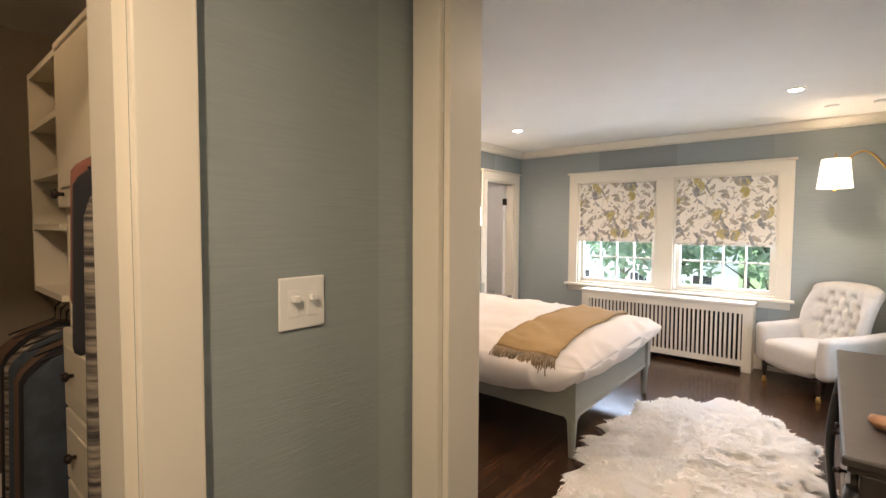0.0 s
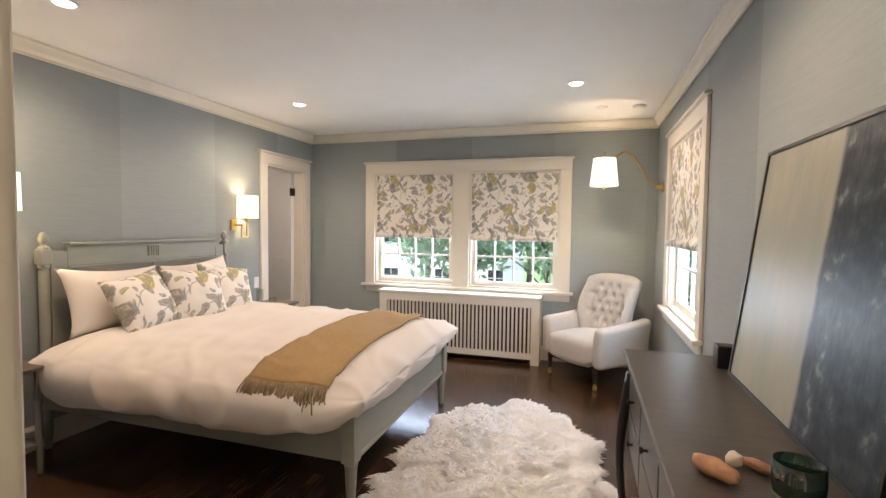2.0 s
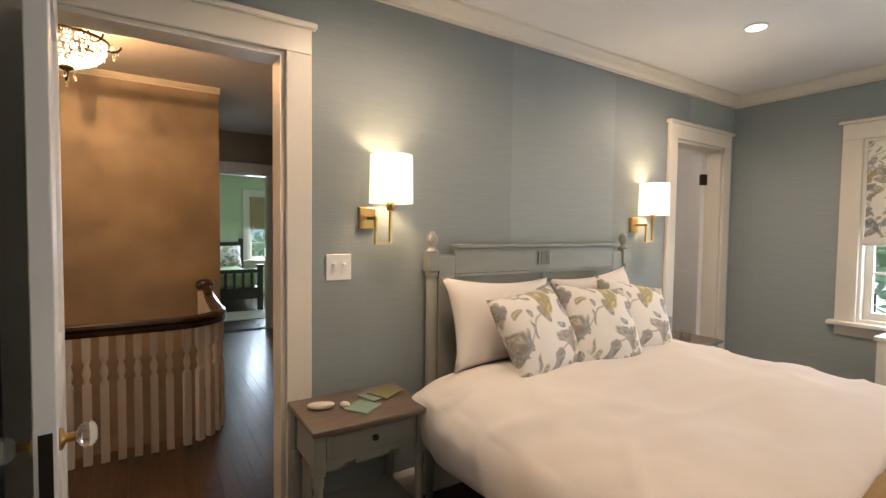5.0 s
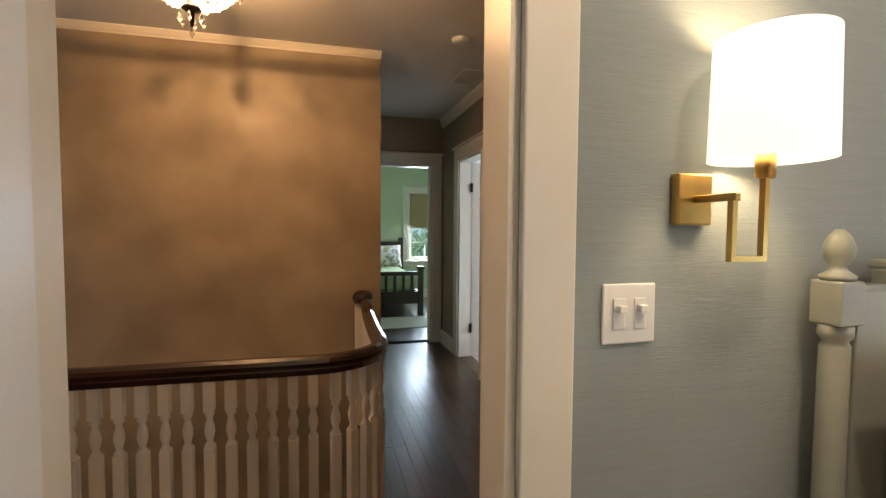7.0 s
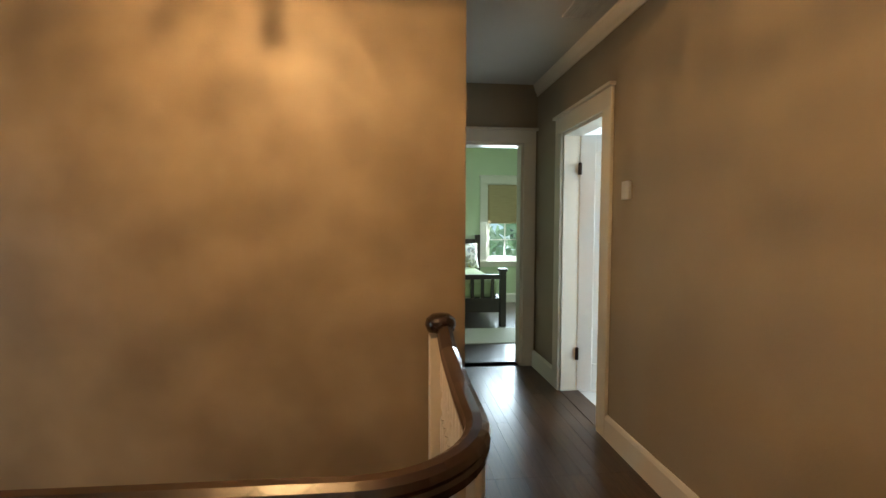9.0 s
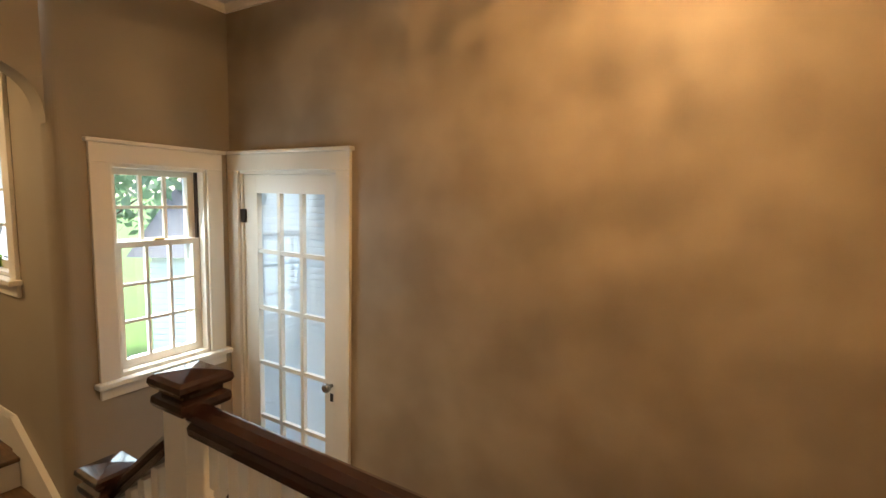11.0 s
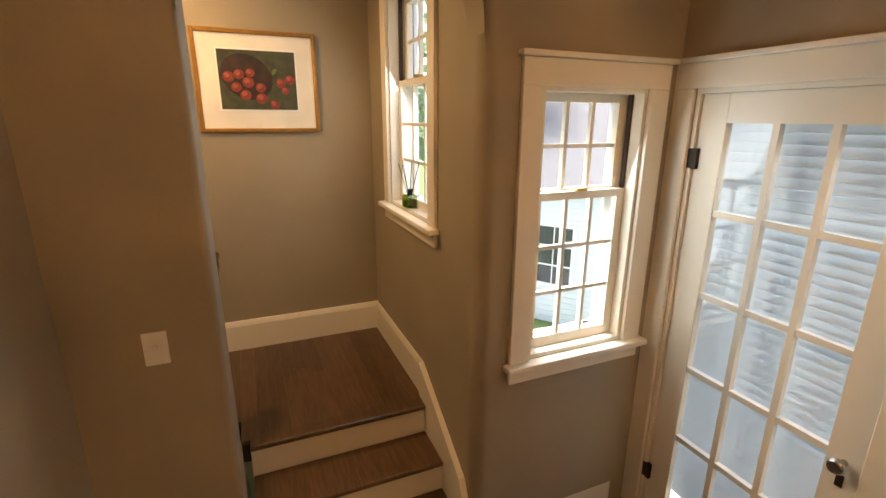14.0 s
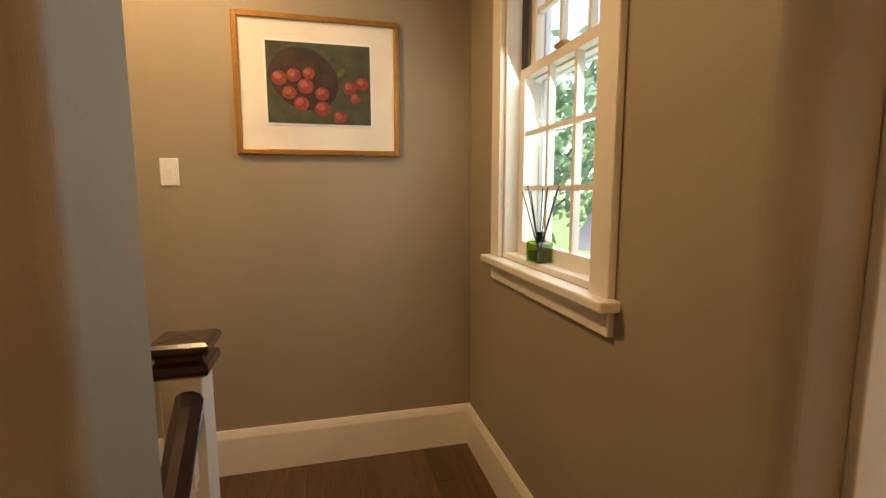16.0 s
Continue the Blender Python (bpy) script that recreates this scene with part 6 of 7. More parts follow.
# ---- picture landing ----
def apple_picture():
    th = thing("framed_picture", "gilt framed still life of red fruit spilling from a basket", "picture", pose(-4.288, -2.94, 1.572, 0, 0, 180))
    w, h = 0.354, 0.298
    for a in ((-w, -0.022, -h, -w + 0.024, 0, h), (w - 0.024, -0.022, -h, w, 0, h), (-w + 0.024, -0.022, -h, w - 0.024, 0, -h + 0.024), (-w + 0.024, -0.022, h - 0.024, w - 0.024, 0, h)):
        part("frame_side", boxes(a, bevel=0.004), M["gold"], th, "gilt frame moulding")
    part("mat_board", boxes((-w + 0.024, -0.010, -h + 0.024, w - 0.024, -0.002, h - 0.024)), M["mat_board"], th, "cream mat board")
    pw, ph, pz = 0.222, 0.172, 0.012
    part("mat_bevel", boxes((-pw - 0.01, -0.0125, pz - ph - 0.01, pw + 0.01, -0.010, pz + ph + 0.01)), M["white"], th)
    part("print", boxes((-pw, -0.015, pz - ph, pw, -0.0125, pz + ph)), M["art_dark"], th, "dark green painted ground")

    def disc(bm, x, z, rx, rz, y, turn=0.0, n=22):
        c, s = math.cos(turn), math.sin(turn)
        ring = [bm.verts.new((x + c * rx * math.cos(t) - s * rz * math.sin(t), y, z + s * rx * math.cos(t) + c * rz * math.sin(t))) for t in (2 * math.pi * k / n for k in range(n))]
        f = bm.faces.new(ring)
        r = bmesh.ops.extrude_face_region(bm, geom=[f])
        bmesh.ops.translate(bm, vec=(0, -0.0015, 0), verts=[g for g in r["geom"] if isinstance(g, bmesh.types.BMVert)])

    bm = bmesh.new()
    disc(bm, -0.065, 0.030, 0.152, 0.128, -0.0152, -0.5)
    part("painted_basket", bm, M["art_basket"], th, "dark painted basket")
    for x, z, r in ((-0.17, 0.03, 0.033), (-0.11, 0.045, 0.030), (-0.06, 0.00, 0.034), (-0.13, -0.03, 0.030), (-0.08, -0.075, 0.032), (0.01, -0.03, 0.030), (0.01, -0.095, 0.034), (0.085, -0.13, 0.030), (0.13, 0.0, 0.030), (0.185, 0.02, 0.030), (0.155, -0.045, 0.024), (-0.045, 0.055, 0.026)):
        bm = bmesh.new()
        disc(bm, x, z, r, r * 0.94, -0.0168)
        bmesh.ops.recalc_face_normals(bm, faces=bm.faces[:])
        fruit = part("painted_fruit", bm, M["art_red"], th, "red painted fruit")
        bm = bmesh.new()
        disc(bm, x - 0.22 * r, z + 0.25 * r, r * 0.52, r * 0.46, -0.0186)
        bmesh.ops.recalc_face_normals(bm, faces=bm.faces[:])
        part("painted_shine", bm, M["art_shine"], fruit, "lighter red painted shine")
    bm = bmesh.new()
    disc(bm, 0.095, 0.065, 0.022, 0.012, -0.0168, 1.0)
    part("painted_leaf", bm, M["leaf_yellow"], th, "yellow-green painted leaf")


apple_picture()


def diffuser():
    th = thing("reed_diffuser", "square green glass reed diffuser on the window sill", "reed diffuser", pose(-5.015, -2.20, 0.868, 0, 0, 12))
    part("bottle", boxes((-0.034, -0.034, 0, 0.034, 0.034, 0.072), bevel=0.006), M["green_glass"], th, "green glass bottle")
    part("oil", boxes((-0.027, -0.027, 0.006, 0.027, 0.027, 0.038)), M["green_glass"], th)
    part("neck", lathe([(0.014, 0.072), (0.014, 0.10), (0.017, 0.10), (0.017, 0.106)], segments=14), M["black"], th, "black collar")
    for k in range(7):
        a = k * 0.9 + 0.2
        part("reed", tube([(0, 0, 0.03), (0.055 * math.cos(a), 0.075 * math.sin(a), 0.245 + 0.01 * (k % 3))], 0.0022, 6), M["black"], th, "dark reed")


diffuser()


# ---- chandelier ----
def chandelier():
    th = thing("chandelier", "small crystal bowl chandelier on a scrolled bronze frame, lit", "chandelier", Matrix.Translation((-4.842, 1.36, 0)))
    part("canopy", lathe([(0.07, 2.554), (0.068, 2.53), (0.03, 2.50)], segments=20), M["bronze"], th)
    part("stem", lathe([(0.012, 2.42), (0.012, 2.51)], segments=10), M["bronze"], th)
    part("ring", tube([(0.20 * math.cos(a), 0.20 * math.sin(a), 2.385) for a in (2 * math.pi * k / 40 for k in range(41))], 0.008, 8), M["bronze"], th, "dark bronze ring")
    for k in range(8):
        a = 2 * math.pi * k / 8
        pts = []
        for s in range(15):
            u = s / 14
            r = 0.02 + 0.23 * u + 0.02 * math.sin(u * 9)
            z = 2.44 - 0.05 * u + 0.05 * math.sin(u * 6.3)
            pts.append((r * math.cos(a), r * math.sin(a), z))
        part("scroll_arm", tube(pts, 0.006, 6), M["bronze"], th, "dark bronze scroll")
    bead = bmesh.new()
    bmesh.ops.create_icosphere(bead, subdivisions=1, radius=0.0095)
    lit = finish("bead", bead, M["crystal_lit"])
    rnd = random.Random(31)
    for j in range(8):
        f = j / 8
        r, z = 0.185 * math.cos(f * 1.45), 2.365 - 0.13 * math.sin(f * 1.45)
        n = max(5, int(2 * math.pi * r / 0.0215))
        for k in range(n):
            a = 2 * math.pi * k / n
            b, wide = a + rnd.uniform(-0.05, 0.05), rnd.uniform(0.45, 0.95) 
            share("crystal_bead", lit, th, pose(r * math.cos(b), r * math.sin(b), z + rnd.uniform(-0.005, 0.005)) @ Matrix.Diagonal((wide, wide, wide * rnd.uniform(0.8, 1.5), 1)))
    drop = finish("drop", lathe([(0.0, -0.045), (0.010, -0.03), (0.006, -0.01), (0.002, 0.0)], segments=8), M["crystal"])
    for k in range(16):
        a = 2 * math.pi * k / 16
        share("crystal_drop", drop, th, pose(0.235 * math.cos(a), 0.235 * math.sin(a), 2.37))
    for k in range(6):
        a = 2 * math.pi * k / 6
        share("crystal_drop", drop, th, pose(0.045 * math.cos(a), 0.045 * math.sin(a), 2.20))
    share("crystal_drop", drop, th, pose(0, 0, 2.15))
    part("bottom_finial", lathe([(0.03, 2.235), (0.04, 2.22), (0.012, 2.205), (0.006, 2.15)], segments=12), M["bronze"], th)


chandelier()


# ---- closet ----
def closet():
    th = thing("closet_cabinet", "cream closet unit with a tall cupboard door and drawers", "cabinet")
    C = M["closet_white"]
    x0, x1, y0 = -2.0, -1.46, 0.55
    for x in (x0, x1 - 0.018):
        part("side_panel", boxes((x, y0 + 0.02, 0, x + 0.018, 0.95, 1.99)), C, th)
    part("back_panel", boxes((x0 + 0.018, 0.93, 0, x1 - 0.018, 0.948, 1.99)), C, th)
    part("top", boxes((x0 - 0.01, y0, 1.985, x1 + 0.01, 0.95, 2.005), bevel=0.004), C, th)
    part("shelf", boxes((x0 + 0.018, y0 + 0.03, 1.12, x1 - 0.018, 0.93, 1.14)), C, th)
    part("shelf", boxes((x0 + 0.018, y0 + 0.03, 1.48, x1 - 0.018, 0.93, 1.50)), C, th)
    door = part("cupboard_door", boxes((x0 + 0.003, y0, 1.49, x1 - 0.003, y0 + 0.019, 1.975), bevel=0.004), C, th)
    part("door_panel", boxes((x0 + 0.06, y0 - 0.006, 1.55, x1 - 0.06, y0, 1.92), bevel=0.003), C, door)

    def knob(x, z, owner):
        bm = lathe([(0.006, 0), (0.006, 0.012), (0.016, 0.02), (0.012, 0.03)], segments=12)
        bmesh.ops.transform(bm, matrix=Matrix.Translation((x, y0 - 0.004, z)) @ pose(0, 0, 0, 90), verts=bm.verts[:])
        part("knob", bm, M["bronze"], owner, "dark knob")

    knob(x0 + 0.10, 1.53, door)
    for z0, z1 in ((0.86, 1.11), (0.62, 0.85), (0.06, 0.61)):
        dr = part("drawer", boxes((x0 + 0.003, y0, z0, x1 - 0.003, y0 + 0.019, z1), bevel=0.004), C, th)
        part("raised_panel", boxes((x0 + 0.05, y0 - 0.006, z0 + 0.05, x1 - 0.05, y0, z1 - 0.05), bevel=0.004), C, dr)
        knob((x0 + x1) / 2 - 0.12, (z0 + z1) / 2 if z1 < 1.2 and z0 > 0.1 else z1 - 0.12, dr)
    part("plinth", boxes((x0 + 0.018, y0 + 0.04, 0, x1 - 0.018, y0 + 0.06, 0.06)), C, th)
    cb = thing("cubby_shelves", "cream open cubby shelves beside the cupboard", "shelves")
    part("side_panel", boxes((-2.42, y0, 1.19, -2.402, 0.95, 1.99)), C, cb)
    part("back_panel", boxes((-2.402, 0.93, 1.19, -2.0, 0.948, 1.99)), C, cb)
    for z in (1.19, 1.42, 1.60, 1.78, 1.97):
        part("shelf", boxes((-2.402, y0 + 0.002, z, -2.002, 0.93, z + 0.02)), C, cb)
    solo("closet_rod", tube([(-3.44, 0.72, 1.08), (-2.0, 0.72, 1.08)], 0.014, 10), M["chrome"], "metal hanging rod in the closet", "closet rod")
    solo("closet_rod", tube([(-1.46, 0.585, 1.66), (-1.16, 0.585, 1.66)], 0.014, 10), M["chrome"], "metal hanging rod in the closet", "closet rod")
    solo("closet_rod", tube([(-1.46, 0.585, 0.78), (-1.16, 0.585, 0.78)], 0.014, 10), M["chrome"], "metal hanging rod in the closet", "closet rod")


closet()


def garment(x, y, top, length, width, mat, label, seed, thick=0.05):
    """A garment on a hanger: shoulders slope from the hook, the hem falls in folds. It hangs across the rod."""
    th = thing("hanging_garment", label, "clothing", Matrix.Translation((x, y, top)), group="clothes hanging in the closet")
    bm = bmesh.new()
    n, k = 26, 22
    rows = []
    for j in range(k + 1):
        v = j / k
        half = width * (0.18 + 0.82 * min(1, (v / 0.16)) ** 0.6) * (1 + 0.08 * v)
        t = thick * (0.35 + 0.65 * min(1, v * 3))
        row = []
        for i in range(n):
            a = 2 * math.pi * i / n
            fold = 1 + 0.22 * v * math.sin(5 * a + seed) + 0.1 * noise.noise((v * 3, a, seed))
            row.append(bm.verts.new((t * math.cos(a) * fold, half * math.sin(a), -0.06 - length * v + 0.02 * v * math.sin(3 * a + seed))))
        rows.append(row)
    for a, b in zip(rows, rows[1:]):
        for i in range(n):
            bm.faces.new((a[i], a[(i + 1) % n], b[(i + 1) % n], b[i])).smooth = True
    bm.faces.new(rows[0])
    bm.faces.new(rows[-1][::-1])
    bmesh.ops.recalc_face_normals(bm, faces=bm.faces[:])
    part("cloth", bm, mat, th)
    part("hanger", tube([(0, -width * 0.8, -0.10), (0, 0, -0.05), (0, 0.002, 0.0), (0, 0.02, 0.016)], 0.004, 6), M["black"], th, "dark hanger")


garment(-1.41, 0.585, 1.68, 0.36, 0.12, M["cloth_a"], "dusty red knit top on a hanger", 1)
garment(-1.35, 0.585, 1.66, 0.42, 0.13, M["cloth_b"], "black top on a hanger", 2)
garment(-1.27, 0.585, 1.66, 0.78, 0.13, M["cloth_d"], "striped knit top on a hanger", 3)
garment(-1.38, 0.585, 0.78, 0.62, 0.13, M["cloth_b"], "black trousers on a hanger", 4)
garment(-1.28, 0.585, 0.78, 0.66, 0.13, M["cloth_d"], "striped knit skirt on a hanger", 5)
for k in range(7):
    garment(-2.12 - 0.10 * k, 0.66, 1.08, 0.62 + 0.2 * ((k * 7) % 3) / 3, 0.19, M[("cloth_c", "cloth_b", "cloth_e", "cloth_c", "cloth_d", "cloth_b", "cloth_e")[k]], ("dark blue denim", "black cloth", "brown cloth", "dark blue denim", "striped knit", "black cloth", "brown cloth")[k] + " garment hanging under the cubbies", 6 + k)


# ---- green bedroom beyond the hall ----
def dark_bed():
    th = thing("dark_wood_bed", "dark wooden bed with a slatted footboard", "bed")
    D = M["darkwood"]
    xf, y0, y1 = -9.45, 1.75, 3.30
    for y in (y0, y1):
        p = part("foot_post", boxes((xf - 0.04, y - 0.04, 0, xf + 0.04, y + 0.04, 0.70), bevel=0.005), D, th)
        part("post_cap", boxes((xf - 0.055, y - 0.055, 0.70, xf + 0.055, y + 0.055, 0.735), bevel=0.006), D, p)
    part("foot_top_rail", boxes((xf - 0.025, y0, 0.60, xf + 0.025, y1, 0.66), bevel=0.004), D, th)
    part("foot_low_rail", boxes((xf - 0.02, y0, 0.18, xf + 0.02, y1, 0.36), bevel=0.004), D, th)
    for k in range(11):
        y = y0 + (y1 - y0) * (k + 1) / 12
        part("slat", boxes((xf - 0.012, y - 0.02, 0.36, xf + 0.012, y + 0.02, 0.60)), D, th)
    for y in (y0, y1 - 0.05):
        part("side_rail", boxes((-11.12, y, 0.2, xf, y + 0.05, 0.36)), D, th)
        part("head_post", boxes((-11.17, y - 0.01, 0, -11.09, y + 0.07, 1.12), bevel=0.005), D, th)
    part("headboard", boxes((-11.15, y0 + 0.06, 0.4, -11.11, y1 - 0.05, 1.05)), D, th)
    solo("green_mattress", boxes((-11.08, y0 + 0.05, 0.36, xf - 0.03, y1 - 0.06, 0.60), bevel=0.05), M["green_cover"], "mattress with a pale green cover", "mattress")
    pillow("pillow", pose(-10.9, 2.95, 0.80, -25, 0, 90), 0.6, 0.42, 0.16, M["print_small"], "leaf print pillow on the dark bed", "pillow", 0.05, 9)


dark_bed()
solo("pale_rug", boxes((-9.3, 2.6, 0.0, -8.6, 4.3, 0.012), bevel=0.004), M["ivory"], "pale rug in the green bedroom", "rug")


# ---- outdoors ----
def ground():
    bm = bmesh.new()
    bmesh.ops.create_grid(bm, x_segments=80, y_segments=80, size=400)
    for v in bm.verts:
        v.co.z = -3.3 + (0.25 * noise.noise(v.co * 0.05) if v.co.length > 18 else 0)
    solo("ground", bm, M["lawn"], "green lawn round the house", "ground", kind="structure")
    solo("driveway", boxes((-9, 11, -3.36, 9, 15.5, -3.06)), M["drive"], "pale driveway in front of the house", "road", kind="structure")
    solo("side_path", boxes((-9.5, -14, -3.36, -6.8, -3.4, -3.08)), M["drive"], "pale path beside the lawn", "pavement", kind="structure")


ground()


def house(name, m, w, d, h, label):
    th = thing(name, label, "house", m)
    part("wall", boxes((-w / 2, -d / 2, 0, w / 2, d / 2, h)), M["clapboard"], th)
    n = int(h / 0.14)
    bm = bmesh.new()
    for k in range(n):
        z = 0.14 * k
        box(bm, -w / 2 - 0.02, -d / 2 - 0.022, z, w / 2 + 0.02, -d / 2 - 0.002, z + 0.125)
    part("siding", bm, M["clapboard"], th)
    bm = bmesh.new()
    o = 0.35
    q = [[bm.verts.new(p) for p in ((x, -d / 2 - o, h), (x, d / 2 + o, h), (x, 0, h + d * 0.38))] for x in (-w / 2 - o, w / 2 + o)]
    bm.faces.new(q[0])
    bm.faces.new(q[1][::-1])
    for j in range(3):
        bm.faces.new((q[0][j], q[0][(j + 1) % 3], q[1][(j + 1) % 3], q[1][j]))
    bmesh.ops.recalc_face_normals(bm, faces=bm.faces[:])
    part("roof", bm, M["roof"], th, "grey shingle roof")
    for zf in ((0.9,) if h < 4 else (0.9, 3.7)):
        for k in range(max(2, int(w / 2.6))):
            x = -w / 2 + w * (k + 0.5) / max(2, int(w / 2.6))
            win = part("window", boxes((x - 0.50, -d / 2 - 0.05, zf, x + 0.50, -d / 2 - 0.023, zf + 1.5)), M["white"], th, "white framed window")
            for i in range(2):
                for j in range(3):
                    part("pane", boxes((x - 0.42 + 0.43 * i, -d / 2 - 0.056, zf + 0.08 + 0.46 * j, x - 0.42 + 0.43 * i + 0.40, -d / 2 - 0.051, zf + 0.08 + 0.46 * j + 0.42)), M["dark_pane"], win)


house("neighbour_house", pose(-8.5, 30, -3.3, 0, 0, 8), 9, 8, 5.4, "white clapboard house across the drive, with a grey roof")
house("neighbour_house", pose(6.5, 32, -3.3, 0, 0, -10), 9, 8, 5.4, "white clapboard house behind trees, with a grey roof")
house("garage", pose(-13.4, -8.3, -3.3, 0, 0, 125), 6, 5, 3.2, "white clapboard garage with a grey roof")
house("neighbour_house", pose(-26, 4.0, -3.3, 0, 0, 90), 9, 8, 5.4, "white clapboard house beyond the green bedroom")


def tree(name, x, y, height, spread, mat, label, seed, leaves=1500, base=-3.3, size=0.22):
    rnd = random.Random(seed)
    th = thing(name, label, "tree", Matrix.Translation((x, y, base)))
    bm = tube([(0, 0, 0), (0.05, 0.03, height * 0.3), (-0.05, 0.05, height * 0.62)], 0.16 * height / 7, 10, taper=0.07)
    tips = []
    for k in range(8):
        a = k * 2.4 + rnd.uniform(-0.3, 0.3)
        z0 = height * rnd.uniform(0.28, 0.58)
        r = spread * rnd.uniform(0.45, 0.85)
        e = (r * math.cos(a), r * math.sin(a), z0 + height * rnd.uniform(0.1, 0.34))
        tube([(0, 0, z0), (e[0] * 0.5, e[1] * 0.5, z0 + (e[2] - z0) * 0.6), e], 0.055, 6, bm, taper=0.015)
        tips.append(e)
    part("trunk", bm, M["bark"], th)
    verts, faces = [], []
    clumps = [(*t, spread * 0.40) for t in tips] + [(rnd.uniform(-0.6, 0.6) * spread, rnd.uniform(-0.6, 0.6) * spread, height * rnd.uniform(0.4, 0.92), spread * rnd.uniform(0.28, 0.45)) for _ in range(10)]
    for _ in range(leaves):
        cx, cy, cz, cr = rnd.choice(clumps)
        d = Vector((rnd.gauss(0, 1), rnd.gauss(0, 1), rnd.gauss(0, 0.8))).normalized() * cr * rnd.uniform(0.4, 1.05)
        p = Vector((cx, cy, cz)) + d
        u = Vector((rnd.gauss(0, 1), rnd.gauss(0, 1), rnd.gauss(0, 1))).normalized()
        v = u.cross(Vector((rnd.gauss(0, 1), rnd.gauss(0, 1), rnd.gauss(0, 1)))).normalized()
        s = size * rnd.uniform(0.6, 1.25)
        b = len(verts)
        verts += [p - u * s, p + v * s * 0.45, p + u * s, p - v * s * 0.45]
        faces.append((b, b + 1, b + 2, b + 3))
    me = bpy.data.meshes.new("crown")
    me.from_pydata(verts, [], faces)
    me.materials.append(mat)
    ob = new("crown", me)
    ob.parent = th


for k, (x, y, h, s, mt) in enumerate(((-4.8, 19, 7.5, 2.6, "leaf"), (-1.8, 22, 6.2, 2.3, "leaf"), (2.2, 17, 5.4, 2.0, "leaf"), (-7.5, 22, 8, 2.8, "leaf"), (-3.2, 27, 9, 3.0, "leaf_yellow"), (7.5, 22, 8, 3.0, "leaf"), (8.0, 7.0, 7, 2.6, "leaf"), (11, 3.5, 8, 3.0, "leaf"), (9, 11, 7, 2.6, "leaf_yellow"), (-9.6, -12.4, 8.6, 2.6, "leaf"), (-18.0, -13, 9.6, 3.2, "leaf_yellow"), (-3.6, -13.5, 8.5, 3.0, "leaf"), (-19.0, -7.0, 9.6, 3.2, "leaf"), (-15, 5.6, 8, 3.0, "leaf"), (-16, 8.8, 8, 3.0, "leaf"), (-14.5, -15, 9, 3.2, "leaf"), (-7, -19, 10, 3.4, "leaf"))):
    tree("tree", x, y, h, s, M[mt], "leafy green broadleaf tree in the garden", 20 + k)
for k, (x, y) in enumerate(((-3.4, 16.4), (-1.2, 16.6), (0.8, 16.3), (3.6, 16.5), (-6.0, 16.5), (-7.4, -8.8))):
    tree("shrub", x, y, 1.9, 1.1, M["leaf"], "rounded green shrub in the garden", 60 + k, 700, size=0.13)

tree("shrub", -10.6, -5.6, 1.3, 0.8, M["leaf_yellow"], "low yellow-green shrub beside the garage", 75, 600, size=0.10)


def car(name, m, label):
    """A parked car: x is its length, on four wheels."""
    th = thing(name, label, "car", m)
    bm = bmesh.new()
    side = [(-2.1, 0.35), (-2.15, 0.75), (-1.9, 0.95), (-1.2, 1.0), (-0.7, 1.42), (0.9, 1.45), (1.5, 1.02), (2.1, 0.92), (2.15, 0.35)]
    q = [[bm.verts.new((x, y * (0.82 if z > 1.2 else 1.0), z)) for x, z in side] for y in (-0.88, 0.88)]
    bm.faces.new(q[0])
    bm.faces.new(q[1][::-1])
    for k in range(len(side)):
        bm.faces.new((q[0][k], q[0][k - 1], q[1][k - 1], q[1][k]))
    bmesh.ops.recalc_face_normals(bm, faces=bm.faces[:])
    part("body", bm, M["black"], th)
    for x in (-0.62, 0.12):
        part("window", boxes((x, -0.80, 1.02, x + 0.66, 0.80, 1.36), bevel=0.03), M["dark_pane"], th, "dark car window")
    for x in (-1.35, 1.35):
        for y in (-0.80, 0.80):
            bm = lathe([(0.0, -0.10), (0.30, -0.10), (0.33, -0.06), (0.33, 0.06), (0.30, 0.10), (0.0, 0.10)], segments=20)
            bmesh.ops.transform(bm, matrix=pose(x, y, 0.33, 90), verts=bm.verts[:])
            part("wheel", bm, M["gap"], th, "black tyre")


car("parked_car", pose(2.6, 14.2, -3.06, 0, 0, 12), "dark car parked on the pale driveway")


def porch():
    th = thing("porch", "pale grey boarded porch outside the glazed door", "porch")
    part("porch_floor", boxes((-8.6, -3.4, -0.92, -6.12, 1.6, -0.80)), M["deck"], th)
    for y in (-3.3, 1.5):
        part("post", boxes((-8.55, y - 0.06, -3.3, -8.43, y + 0.06, -0.92)), M["clapboard"], th)
    for y in (-3.3, -1.7, -0.1, 1.5):
        part("rail_post", boxes((-8.55, y - 0.05, -0.80, -8.45, y + 0.05, 0.25)), M["clapboard"], th)
    for z in (-0.6, -0.35, -0.1, 0.18):
        part("rail", boxes((-8.52, -3.3, z, -8.48, 1.5, z + 0.06)), M["clapboard"], th)


porch()


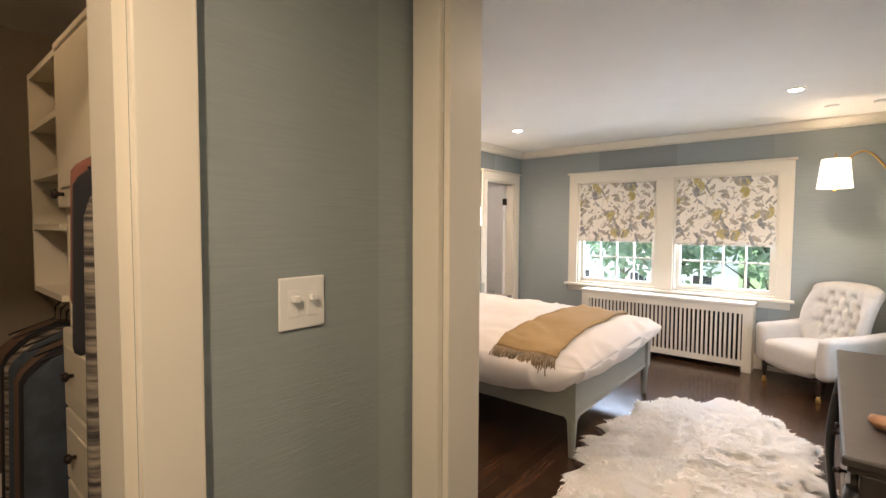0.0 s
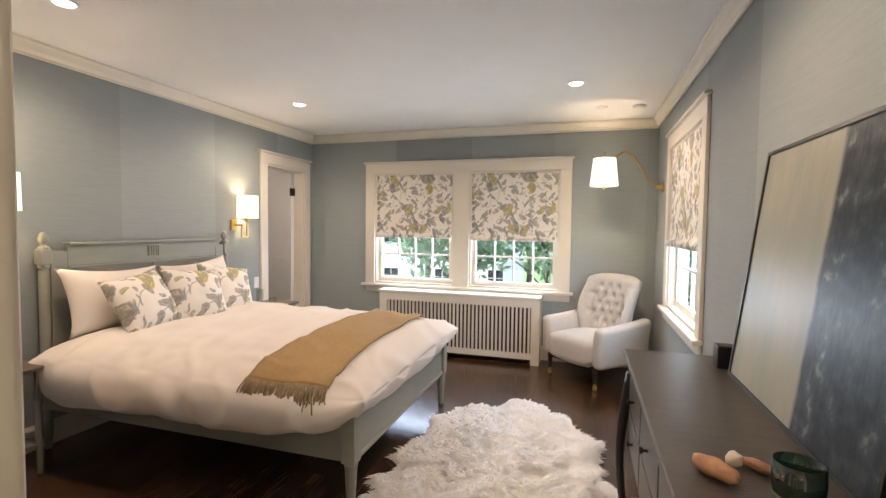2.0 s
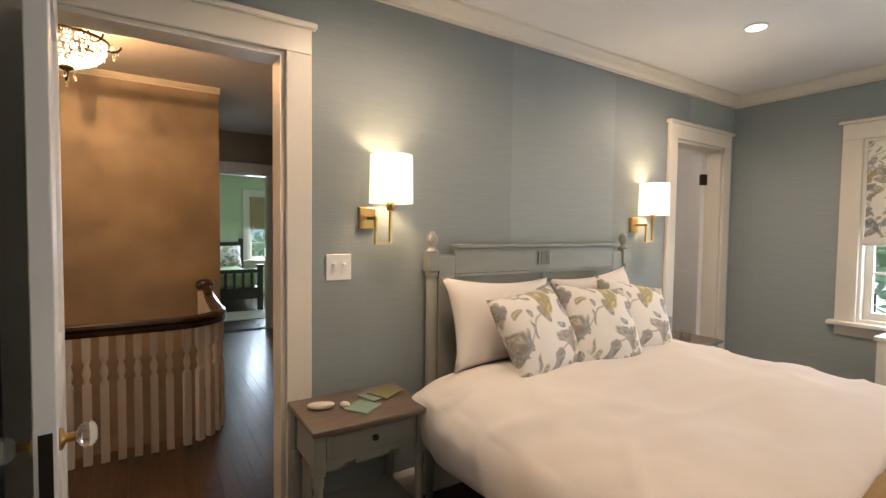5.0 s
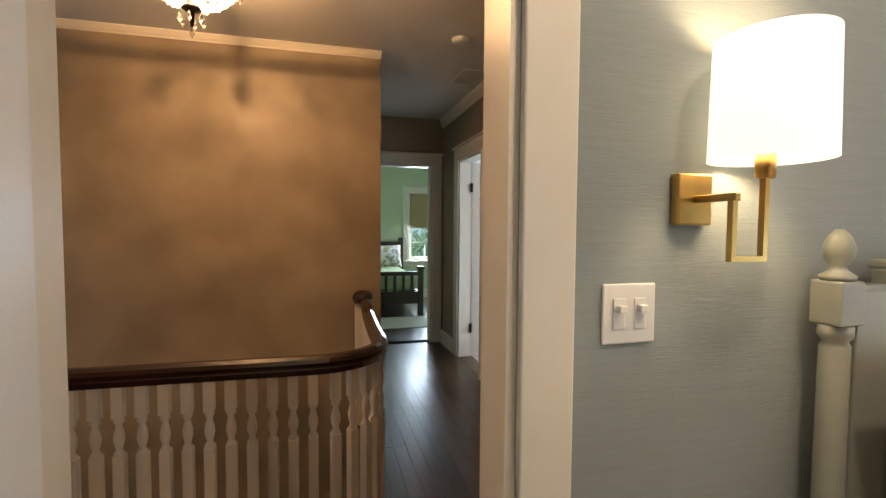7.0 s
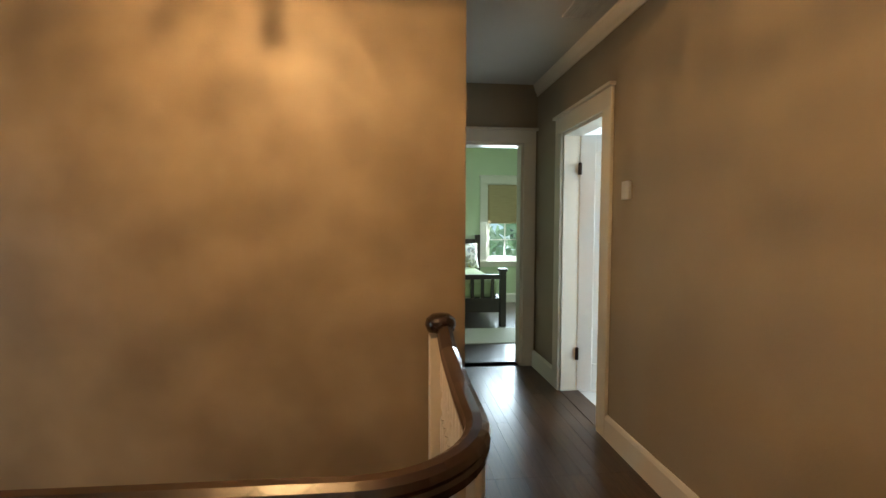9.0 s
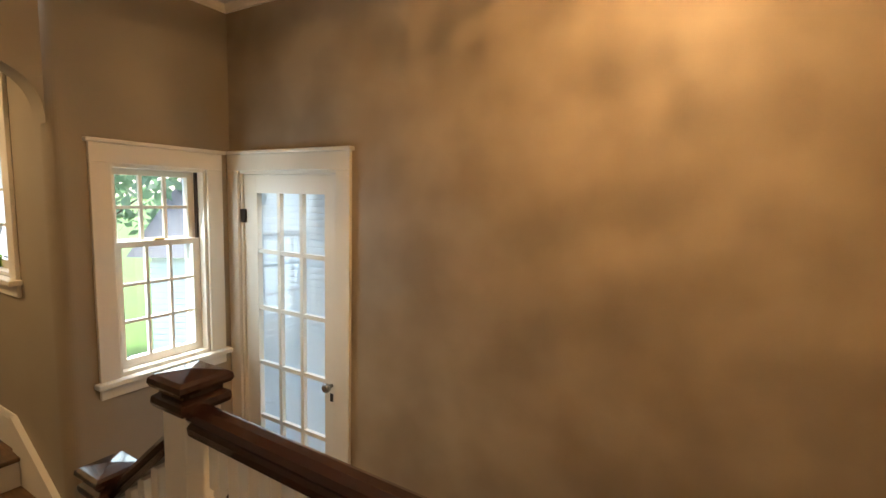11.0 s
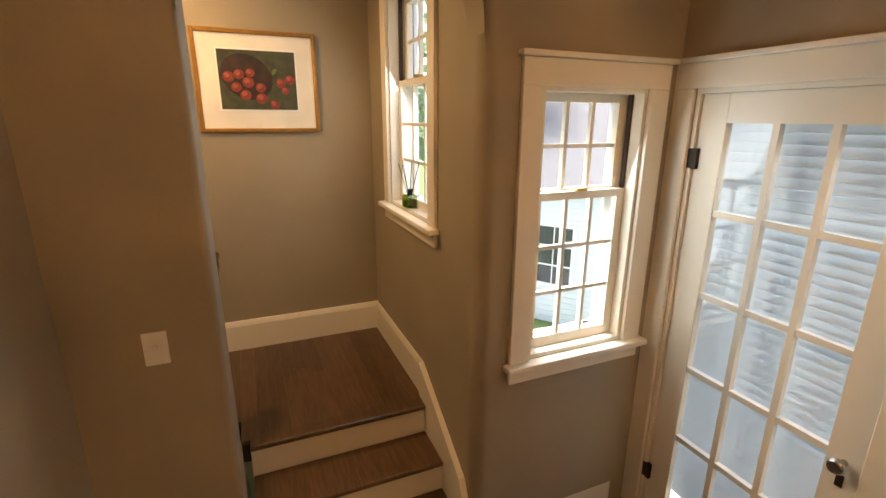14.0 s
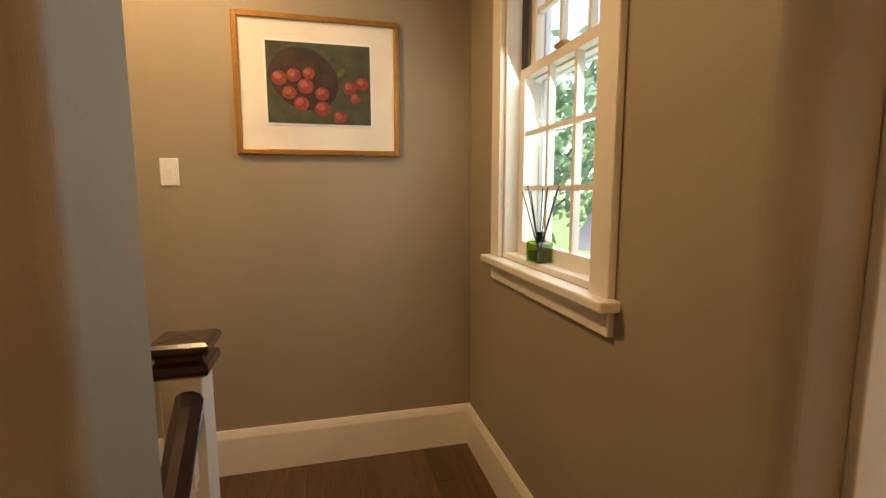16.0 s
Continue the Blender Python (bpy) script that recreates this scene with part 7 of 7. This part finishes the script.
def door_blind():
    th = thing("venetian_blind", "white slatted blind hanging over the porch door glass", "blind", Matrix.Translation((-6.085, -0.757, 0)))
    part("head_rail", boxes((-0.02, -0.41, 1.36, 0.012, 0.41, 1.39), bevel=0.003), M["white"], th)
    bm = box(bmesh.new(), -0.0235, -0.405, -0.0012, 0.0235, 0.405, 0.0012)
    bmesh.ops.rotate(bm, verts=bm.verts[:], cent=(0, 0, 0), matrix=Matrix.Rotation(radians(58), 3, "Y"))
    me = finish("slat", bm, M["slat"])
    for k in range(45):
        share("slat", me, th, pose(0, 0, 1.34 - 0.042 * k))


door_blind()


# ---- floors of boards ----
def boards(name, label, rects, along, width, mat, seed, z=0.0, thick=0.018, piece=1.25):
    """Boards laid edge to edge over rectangles, on a dark bed."""
    rnd = random.Random(seed)
    bm = bmesh.new()
    for x0, y0, x1, y1 in rects:
        box(bm, x0, y0, z - 0.12, x1, y1, z - thick)
    fl = solo(name, bm, M["gap"], label, "floor", kind="structure")
    lengths = [piece * f for f in (0.6, 0.85, 1.0, 1.25)]
    cache = {}
    for x0, y0, x1, y1 in rects:
        a0, a1, b0, b1 = (x0, x1, y0, y1) if along == "x" else (y0, y1, x0, x1)
        n = max(1, round((b1 - b0) / width))
        w = (b1 - b0) / n
        for k in range(n):
            s = a0
            first = True
            while s < a1 - 1e-4:
                ln = rnd.choice(lengths) * (rnd.choice((0.4, 0.7, 1.0)) if first else 1)
                first = False
                ln = min(ln, a1 - s)
                if a1 - s - ln < 0.25:
                    ln = a1 - s
                key = (round(ln, 3), round(w, 4))
                if key not in cache:
                    h, hw = ln / 2 - 0.0006, w / 2 - 0.0006
                    q = bmesh.new()
                    box(q, *((-h, -hw, -thick, h, hw, 0) if along == "x" else (-hw, -h, -thick, hw, h, 0)))
                    cache[key] = finish("board", q, mat)
                c, t = b0 + w * (k + 0.5), s + ln / 2
                dz = rnd.uniform(-0.0006, 0.0)
                share("board", cache[key], fl, pose(*((t, c, z + dz) if along == "x" else (c, t, z + dz))))
                s += ln
    return fl


boards("floor_bedroom", "dark stained oak board floor of the bedroom", [(-3.445, 1.15, 0.41, 5.88)], "y", 0.080, M["floor"], 1, piece=1.6)
boards("floor_vestibule", "dark stained oak board floor of the vestibule and closet", [(-3.445, -1.30, 0.41, 1.15)], "y", 0.12, M["floor"], 2, piece=1.6)
boards("floor_hall", "dark polished oak board floor of the hall", [(-4.62, 0.25, -3.585, 2.205), (-5.98, 2.205, -3.585, 3.215), (-7.82, 2.28, -5.98, 3.215)], "x", 0.080, M["floor_x"], 3, piece=1.4)
boards("floor_landing", "dark stained board floor of the picture landing", [(-4.993, -2.94, -4.0, -1.88), (-4.0, -2.94, -2.86, -2.06)], "y", 0.083, M["tread"], 4, z=-0.20)
boards("floor_lower_landing", "dark stained board floor of the lower landing", [(-5.98, -1.29, -4.66, -0.15), (-4.66, -1.31, -3.58, -0.5)], "x", 0.083, M["tread"], 5, z=-0.735)
solo("threshold", boxes((-3.585, 1.44, -0.1, -3.445, 2.215, 0.002)), M["floor"], "dark wooden door threshold", "threshold", kind="structure")
solo("threshold", boxes((-7.17, 3.215, -0.1, -6.47, 3.36, 0.004)), M["floor_x"], "dark wooden bathroom threshold", "threshold", kind="structure")
solo("floor_green", boxes((-11.2, 0.6, -0.12, -7.82, 5.2, 0.0)), M["floor_x"], "dark polished floor of the green bedroom", "floor", kind="structure")
solo("floor_white_room", boxes((-7.85, 3.36, -0.12, -5.35, 5.2, 0.0)), M["white"], "white tiled bathroom floor", "floor", kind="structure")
solo("floor_small_room", boxes((-5.0, 3.35, -0.12, -3.445, 5.98, -0.002)), M["floor"], "dark floor of the small room", "floor", kind="structure")
